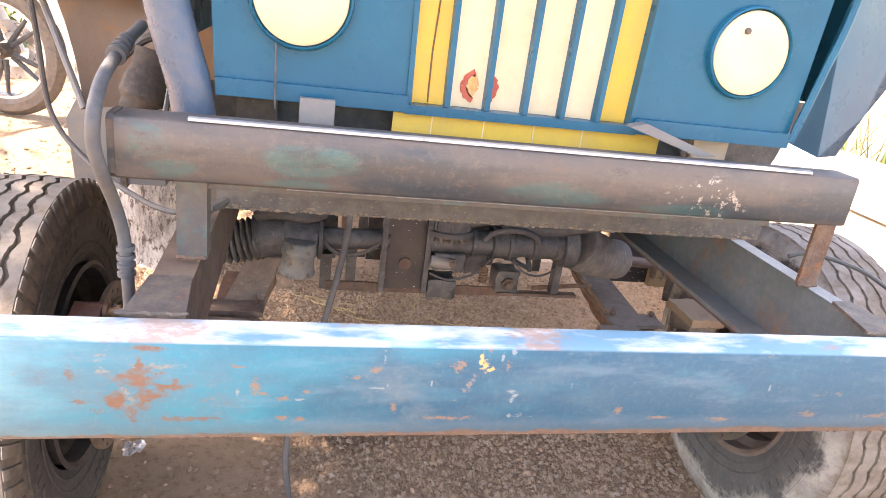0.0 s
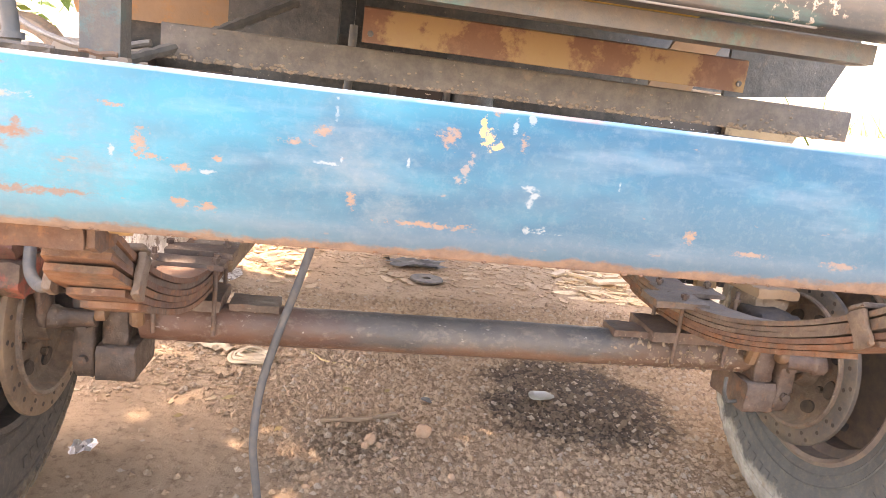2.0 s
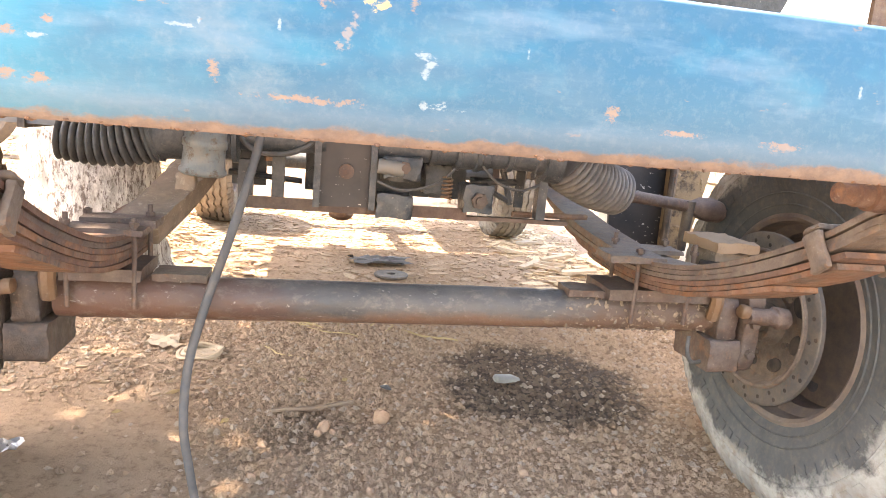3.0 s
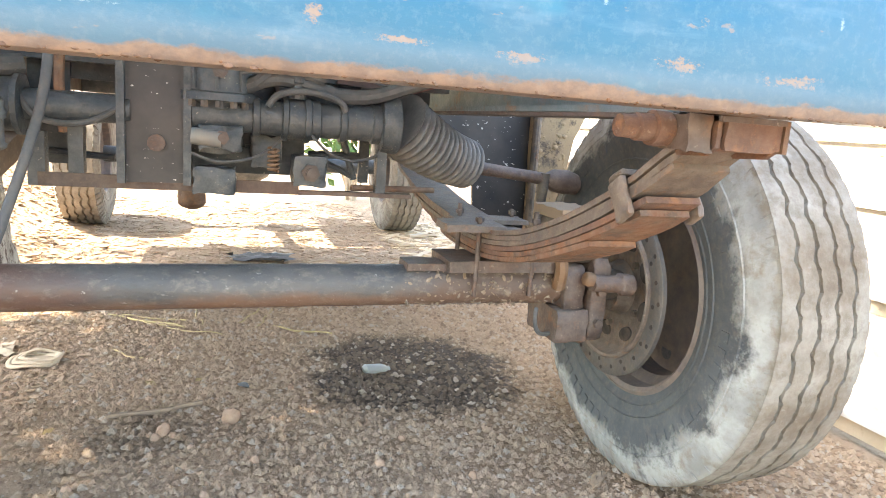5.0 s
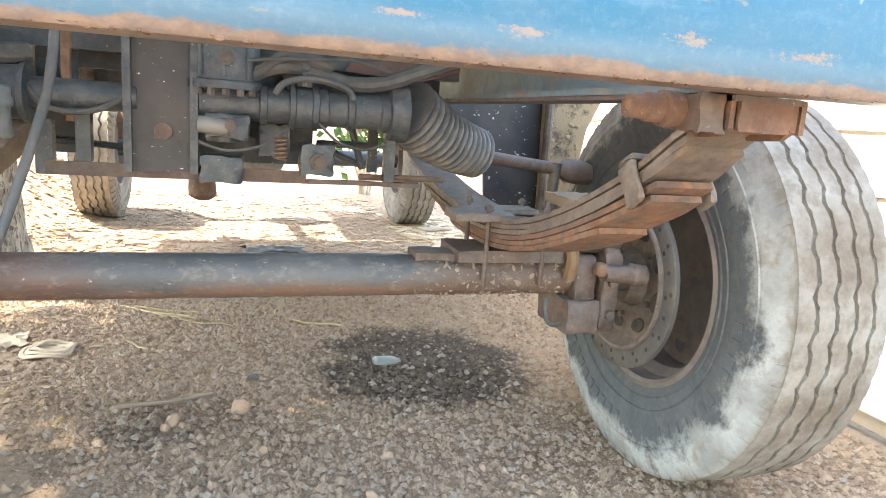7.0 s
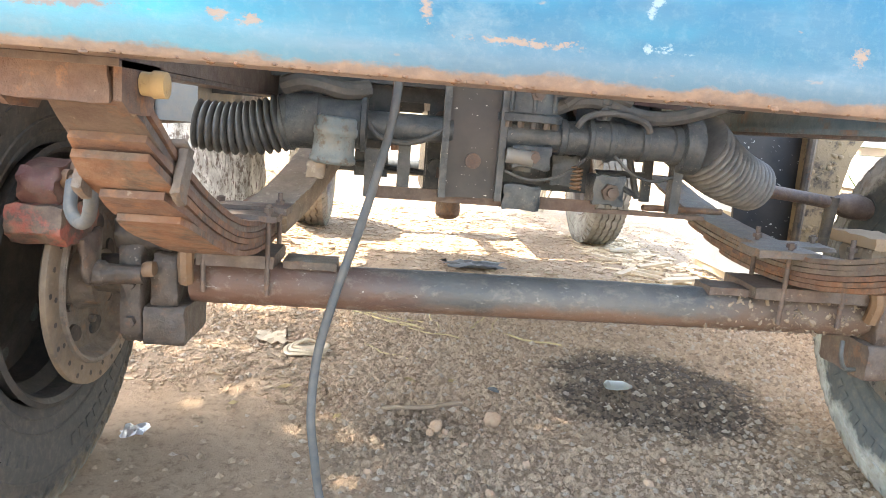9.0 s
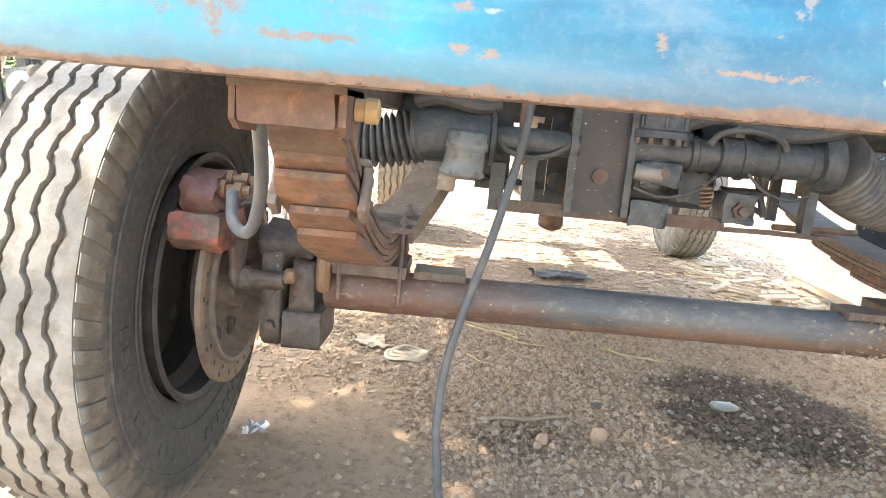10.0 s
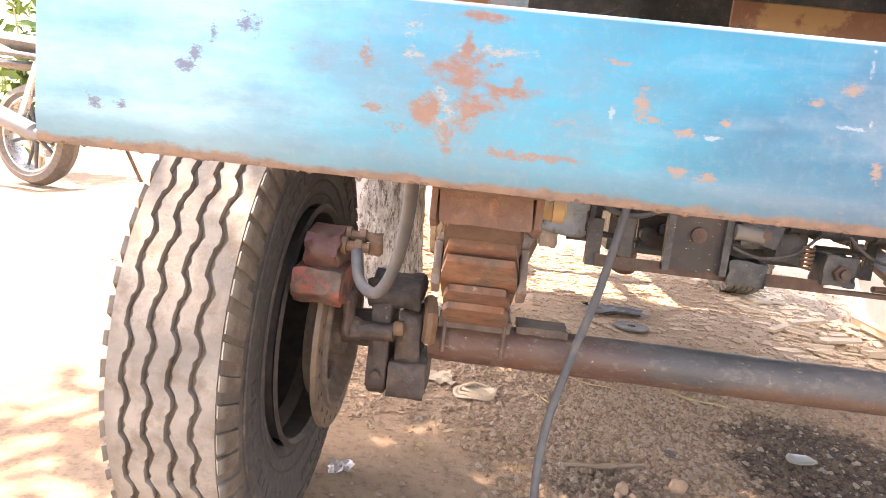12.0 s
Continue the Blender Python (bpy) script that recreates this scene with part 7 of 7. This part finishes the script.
    tubes("exhaust_pipe", [[(0.93, 0.06, 0.50), (1.0, 0.10, 0.36), (0.92, 0.14, 0.26), (0.50, 0.15, 0.27)]], 0.021, M_GREYPAINT)
    prism_pts = [(0.28, 0.50), (0.30, 0.70), (0.50, 0.72), (0.48, 0.50)]
    for v in (-0.13, 0.13):
        bm = bmesh.new()
        q = [bm.verts.new(P(a, v, b)) for a, b in prism_pts] + [bm.verts.new(P(a, v * 1.1, b)) for a, b in prism_pts]
        bm.faces.new(q[:4]); bm.faces.new(q[4:][::-1])
        for i in range(4):
            bm.faces.new((q[i], q[(i + 1) % 4], q[4 + (i + 1) % 4], q[4 + i]))
        part("side_cover", bm, M_GREASE, mc, "black side cover", bevel=0.008)
    tubes("handlebar", [[(ax - 0.34, -0.34, 1.02), (ax - 0.26, -0.14, 1.0), (ax - 0.26, 0.14, 1.0), (ax - 0.34, 0.34, 1.02)]], 0.013, M_STEEL)
    bm = bmesh.new()
    sweep(bm, [P(ax - 0.22, 0, 0.88), P(ax - 0.14, 0, 0.88), P(ax - 0.10, 0, 0.87)], [0.10, 0.095, 0.07], 18)
    part("headlight", bm, M_GREYPAINT, mc)
    bm = bmesh.new()
    sweep(bm, [P(-0.34, 0, 0.78), P(-0.20, 0, 0.74), P(0.1, 0, 0.70)], [0.05, 0.07, 0.07], 10, flat=0.4)
    part("rear_mudguard", bm, M_GREASE, mc)
    tubes("shock", [[(0.02, 0.13, 0.34), (0.22, 0.13, 0.70)], [(0.02, -0.13, 0.34), (0.22, -0.13, 0.70)]], 0.026, M_CHROME)
    tubes("stand", [[(0.55, -0.12, 0.26), (0.50, -0.30, 0.0)]], 0.012, M_STEEL)


motorcycle((-2.87, 4.18, bank(-2.87, 4.18)), (-1.37, 3.75, bank(-1.37, 3.75)))

# shrub behind the motorcycle
def shrub(x, y, h, n, seed):
    r = random.Random(seed)
    z0 = bank(x, y)
    sh = thing("shrub", (x, y, z0), "leafy green shrub behind the motorcycle", "shrub")
    bm = bmesh.new()
    tips = []
    for k in range(9):
        a = r.uniform(0, 6.28)
        tip = Vector((x + math.cos(a) * r.uniform(0.1, 0.5), y + math.sin(a) * r.uniform(0.1, 0.5), z0 + h * r.uniform(0.5, 1.0)))
        base = Vector((x + r.uniform(-0.05, 0.05), y + r.uniform(-0.05, 0.05), z0 - 0.02))
        sweep(bm, spline([base, base.lerp(tip, 0.5) + Vector((0, 0, 0.1)), tip], 4), [0.012 - 0.0009 * i for i in range(9)], 6)
        tips.append((base, tip))
    part("stem", bm, M_TAN, sh)
    bm = bmesh.new()
    for k in range(n):
        b0, t0 = r.choice(tips)
        o = b0.lerp(t0, r.uniform(0.35, 1.05)) + Vector((r.gauss(0, 0.10), r.gauss(0, 0.10), r.gauss(0, 0.08)))
        u = Vector((r.gauss(0, 1), r.gauss(0, 1), r.gauss(0.2, 0.6))).normalized() * r.uniform(0.04, 0.09)
        w = u.cross(Vector((r.gauss(0, 1), r.gauss(0, 1), r.gauss(0, 1)))).normalized() * r.uniform(0.018, 0.04)
        nn = u.cross(w).normalized() * 0.01
        vs = [bm.verts.new(o - u), bm.verts.new(o + w + nn), bm.verts.new(o + u), bm.verts.new(o - w + nn)]
        bm.faces.new((vs[0], vs[1], vs[2])); bm.faces.new((vs[0], vs[2], vs[3]))
    tagged(part("leaves", bm, M_LEAF, sh), kind="stuff")


shrub(-3.5, 5.0, 1.5, 500, 1)
shrub(-2.2, 5.2, 1.6, 500, 2)
shrub(1.35, 5.9, 1.5, 420, 3)

# ---- litter and gravel on the ground ----
def lump(bm, at, s, r, sub=1, rough=0.25):
    seedv = Vector((r.uniform(0, 50), r.uniform(0, 50), r.uniform(0, 50)))
    out = bmesh.ops.create_icosphere(bm, subdivisions=sub, radius=1)
    rot = Euler((r.uniform(0, 6), r.uniform(0, 6), r.uniform(0, 6))).to_matrix()
    for v in out["verts"]:
        d = v.co.copy() * (1 + rough * noise.noise(v.co * 1.7 + seedv))
        v.co = rot @ Vector((d.x * s[0], d.y * s[1], d.z * s[2])) + Vector(at)


srng = random.Random(5)
STONES = ((0.376, 1.74, 0.022), (0.242, 1.692, 0.017), (0.228, 1.670, 0.011), (0.262, 1.672, 0.010), (0.30, 1.62, 0.009), (0.42, 1.55, 0.010), (0.66, 1.50, 0.012), (0.83, 1.42, 0.010), (0.10, 1.50, 0.010), (0.52, 1.9, 0.010), (0.93, 1.62, 0.008), (0.60, 1.36, 0.012), (0.73, 1.60, 0.009), (0.33, 1.44, 0.010))
for x, y, w, d, seed in ((1.07, 1.36, 0.055, 0.035, 71), (0.41, 1.94, 0.020, 0.016, 72)):      # flat clods
    bm = bmesh.new()
    lump(bm, (x, y, ground_z(x, y) + 0.004), (w, d, 0.011), random.Random(seed), 3, 0.45)
    for v in bm.verts:
        v.co.z = ground_z(x, y) + 0.004 + (v.co.z - ground_z(x, y) - 0.004) * 0.25
    single("clod", bm, M_SOIL if w > 0.03 else M_RUBBER, "flat crust of dried mud on the gravel" if w > 0.03 else "small dark lump on the gravel", "clod")
for x, y, r in STONES:
    bm = bmesh.new()
    lump(bm, (x, y, ground_z(x, y) + r * 0.55), (r, r * srng.uniform(0.8, 1.0), r * 0.8), srng, 2)
    single("stone", bm, M_STONE, "rough reddish stone lying on the gravel" if r > 0.015 else "small reddish stone on the gravel", "stone", group="stones under the truck")

def pebbles(n, x0, x1, y0, y1, s0, s1, seed, mat, name, label, dense=None):
    r = random.Random(seed)
    verts, faces = [], []
    for k in range(n):
        x, y = r.uniform(x0, x1), r.uniform(y0, y1)
        if dense and r.random() > dense(x, y):
            continue
        s = s0 + (s1 - s0) * r.random() ** 2.6
        z = ground_z(x, y) + s * 0.22
        a = r.uniform(0, 6.28)
        b = len(verts)
        for px, py, pz in ((1, 0, 0), (0, 1, 0), (-1, 0, 0), (0, -1, 0), (0.15, 0.1, 0.85), (-0.1, 0, -0.6)):
            px, py = px * r.uniform(0.7, 1.2), py * r.uniform(0.6, 1.1)
            verts.append((x + s * (px * math.cos(a) - py * math.sin(a)), y + s * (px * math.sin(a) + py * math.cos(a)), z + s * pz * r.uniform(0.6, 1.0)))
        faces += [(b, b + 1, b + 4), (b + 1, b + 2, b + 4), (b + 2, b + 3, b + 4), (b + 3, b, b + 4), (b + 1, b, b + 5), (b + 2, b + 1, b + 5), (b + 3, b + 2, b + 5), (b, b + 3, b + 5)]
    me = bpy.data.meshes.new(name)
    me.from_pydata(verts, [], faces)
    me.materials.append(mat)
    return tagged(new(name, me), label, "gravel", kind="stuff")


def thick(x, y):
    bare = smooth_step((0.05 - x + 0.25 * noise.noise(Vector((x * 3, y * 3, 9)))) / 0.22) * smooth_step((2.05 - y) / 0.25)
    return (0.30 + 0.70 * smooth_step((noise.noise(Vector((x * 1.4, y * 1.4, 5))) + 0.25 + 0.5 * (x + 0.1)) / 0.7)) * (1 - 0.93 * bare)

pebbles(70000, -0.75, 1.75, 0.95, 2.9, 0.0026, 0.0125, 21, M_PEBBLE, "gravel", "loose reddish gravel over dry soil", thick)
pebbles(9000, -1.6, 2.2, 2.6, 5.4, 0.004, 0.012, 22, M_PEBBLE, "gravel", "loose gravel behind the axle")

pebbles(3600, -0.6, 1.6, 1.0, 2.6, 0.007, 0.015, 23, M_PEBBLE, "gravel", "coarser loose stones over dry soil", thick)

# crushed bottle, foil, paper ring, scraps
bm = bmesh.new()
sweep(bm, [(0.715, 1.968, 0.016), (0.722, 1.969, 0.018), (0.745, 1.972, 0.016), (0.765, 1.974, 0.017), (0.778, 1.976, 0.014), (0.784, 1.977, 0.013), (0.79, 1.978, 0.013)], [0.012, 0.019, 0.020, 0.018, 0.014, 0.008, 0.008], 14, flat=0.6)
single("crushed_bottle", bm, M_BOTTLE, "crushed cloudy plastic bottle on oily gravel", "bottle")


def crumple(at, size, n, seed, flat=0.35):
    r = random.Random(seed)
    bm = bmesh.new()
    g = [[bm.verts.new((at[0] + size * (i / n - 0.5) * (1 + 0.3 * r.uniform(-1, 1)), at[1] + size * (j / n - 0.5) * (1 + 0.3 * r.uniform(-1, 1)), ground_z(at[0], at[1]) + 0.006 + size * flat * r.random() * 0.5)) for i in range(n + 1)] for j in range(n + 1)]
    for a, b in zip(g, g[1:]):
        for i in range(n):
            bm.faces.new((a[i], a[i + 1], b[i + 1], b[i]))
    return bm


ob = single("foil_wrapper", crumple((-0.379, 1.618), 0.05, 6, 3, 0.6), M_FOIL, "crumpled silver foil wrapper on the soil", "wrapper", smooth=10)
single("paper_scrap", crumple((-0.225, 2.27), 0.10, 6, 8, 0.2), M_PAPER, "crumpled pale paper scrap on the soil", "paper", smooth=10)
bm = bmesh.new()
for k in range(3):
    cx, cy = -0.107 + 0.008 * k, 2.168 + 0.006 * k
    ring = [(cx + (0.055 - 0.004 * k) * math.cos(a), cy + (0.045 - 0.003 * k) * math.sin(a), ground_z(cx, cy) + 0.008 + 0.005 * k + 0.004 * math.sin(a * 3 + k)) for a in [i * math.tau / 36 for i in range(37)]]
    sweep(bm, ring, 0.007, 6, flat=0.6)
    turned(bm, [(0.0, 0.001), (0.003, 0.05)], Matrix.Translation((cx, cy, ground_z(cx, cy) + 0.006)) @ pose(0, 0, 0, 0, -90, 0) @ Matrix.Diagonal((1, 0.85, 1, 1)), 24) if k == 0 else None
single("coiled_strap", bm, M_PAPER, "flat coiled pale cloth strap on the soil", "strap")
for x, y, l, a, sd in ((0.19, 1.98, 0.05, -0.9, 1), (0.30, 1.98, 0.02, 0.4, 2), (-0.12, 1.89, 0.045, 0.5, 4), (0.02, 1.74, 0.03, 0.9, 5), (-0.22, 1.78, 0.025, 0.2, 6)):
    bm = bmesh.new()
    z = ground_z(x, y) + 0.006
    d = Vector((math.cos(a), math.sin(a), 0)) * l / 2
    n = Vector((-d.y, d.x, 0)).normalized() * 0.008
    c = Vector((x, y, z))
    vs = [bm.verts.new(c - d), bm.verts.new(c + n + Vector((0, 0, 0.004))), bm.verts.new(c + d + Vector((0, 0, 0.003))), bm.verts.new(c - n)]
    bm.faces.new(vs)
    bmesh.ops.solidify(bm, geom=bm.faces[:], thickness=0.0012)
    single("dry_leaf", bm, M_STRAW, "curled dry tan leaf on the gravel", "leaf", group="dry leaves")
for p, q, r, lab in (((0.12, 1.78), (0.32, 1.83), 0.006, "thin weathered stick half sunk in gravel"), ((0.01, 2.55), (0.23, 2.43), 0.0032, "dry straw stalk on the soil"), ((0.08, 2.50), (0.25, 2.41), 0.0024, "dry straw stalk on the soil"), ((0.06, 2.24), (0.20, 2.12), 0.0022, "dry straw stalk on the soil"), ((0.26, 2.62), (0.30, 2.42), 0.0022, "dry straw stalk on the soil"), ((0.52, 2.62), (0.46, 2.40), 0.0022, "dry straw stalk on the soil"), ((0.51, 2.41), (0.69, 2.32), 0.0030, "dry green-yellow grass stalk"), ((0.18, 2.42), (0.36, 2.33), 0.002, "dry straw stalk on the soil"), ((0.05, 2.55), (0.25, 2.48), 0.003, "dry straw stalk on the soil"), ((0.40, 2.45), (0.48, 2.62), 0.0025, "dry straw stalk on the soil")):
    bm = bmesh.new()
    pts = [Vector((*p, 0)).lerp(Vector((*q, 0)), k / 8) for k in range(9)]
    pts = [Vector((v.x + 0.006 * math.sin(i * 1.3), v.y + 0.006 * math.cos(i * 0.9), ground_z(v.x, v.y) + r + 0.003)) for i, v in enumerate(pts)]
    sweep(bm, pts, r, 8)
    single("stick" if r > 0.005 else "straw", bm, M_STICK if r > 0.005 else M_STRAW, lab, "stick" if r > 0.005 else "straw")
bm = bmesh.new()
z = ground_z(0.555, 3.2)
turned(bm, [(0.0, 0.020), (0.0, 0.075), (0.006, 0.078), (0.012, 0.075), (0.012, 0.020)], Matrix.Translation((0.555, 3.2, z + 0.004)) @ pose(0, 0, 0, 0, -90, 0), 32, True)
single("metal_disc", bm, M_STEEL, "flat grey metal disc with a hole, lying on soil", "disc")
bm = crumple((0.52, 3.43), 0.26, 8, 14, 0.16)
for v in bm.verts:
    v.co.y = 3.43 + (v.co.y - 3.43) * 0.6
single("metal_scrap", bm, M_RUBBER, "bent grey sheet metal scrap on the ground", "scrap", smooth=10)
# flakes of dry leaf and crusted soil behind the axle, wood chips by the fence
def flakes(name, n, x0, x1, y0, y1, s0, s1, seed, mat, label, cat, dense=None):
    r = random.Random(seed)
    verts, faces = [], []
    for k in range(n):
        x, y = r.uniform(x0, x1), r.uniform(y0, y1)
        if dense and r.random() > dense(x, y):
            continue
        size, a = s0 + (s1 - s0) * r.random() ** 3, r.uniform(-1.6, 1.6)
        z, tilt, lean_to = ground_z(x, y) + 0.001 + 0.006 * r.random(), r.uniform(-0.12, 0.12), r.uniform(-0.12, 0.12)
        i0, m = len(verts), r.choice((5, 6, 7))
        ring = []
        for j in range(m):
            t = j * math.tau / m + r.uniform(-0.3, 0.3)
            u, v = size * math.cos(t) * r.uniform(0.8, 1.3), size * 0.5 * math.sin(t) * r.uniform(0.7, 1.2)
            ring.append((u * math.cos(a) - v * math.sin(a), u * math.sin(a) + v * math.cos(a)))
        for h in (0.0, -0.004):
            verts += [(x + p, y + q, z + h + p * tilt + q * lean_to) for p, q in ring]
        faces.append(tuple(range(i0, i0 + m)))
        faces.append(tuple(range(i0 + 2 * m - 1, i0 + m - 1, -1)))
        faces += [(i0 + j, i0 + m + j, i0 + m + (j + 1) % m, i0 + (j + 1) % m) for j in range(m)]
    me = bpy.data.meshes.new(name)
    me.from_pydata(verts, [], faces)
    me.materials.append(mat)
    return tagged(new(name, me), label, cat, kind="stuff")


flakes("leaf_litter", 3800, -0.9, 1.3, 2.85, 5.6, 0.007, 0.048, 41, M_LITTER, "dry tan leaf flakes and soil crust on the ground", "litter", lambda x, y: smooth_step((y - 2.7) / 0.9))
flakes("leaf_litter", 420, -0.55, 0.05, 1.85, 2.7, 0.004, 0.016, 42, M_LITTER, "dry tan flakes on the sunlit soil", "litter")
flakes("wood_chips", 900, 1.22, 1.76, 3.05, 4.7, 0.012, 0.065, 43, M_CHIPS, "pale wood chips and shavings in a heap", "chips", lambda x, y: smooth_step((x - 1.15) / 0.2))
brng = random.Random(9)
for k in range(18):
    x, y = brng.uniform(1.25, 1.66), brng.uniform(3.15, 4.2)
    a, l = brng.uniform(-0.6, 1.2), brng.uniform(0.05, 0.17)
    bm = bmesh.new()
    m = Matrix.Translation((x, y, ground_z(x, y) + 0.012 + 0.012 * (k % 3))) @ pose(0, 0, 0, brng.uniform(-8, 8), brng.uniform(-10, 10), math.degrees(a))
    box(bm, -l / 2, l / 2, -0.02, 0.02, -0.006, 0.006, m)
    single("wood_offcut", bm, M_TAN, "pale wood offcut lying in the sun", "wood", group="wood offcuts", bevel=0.002)
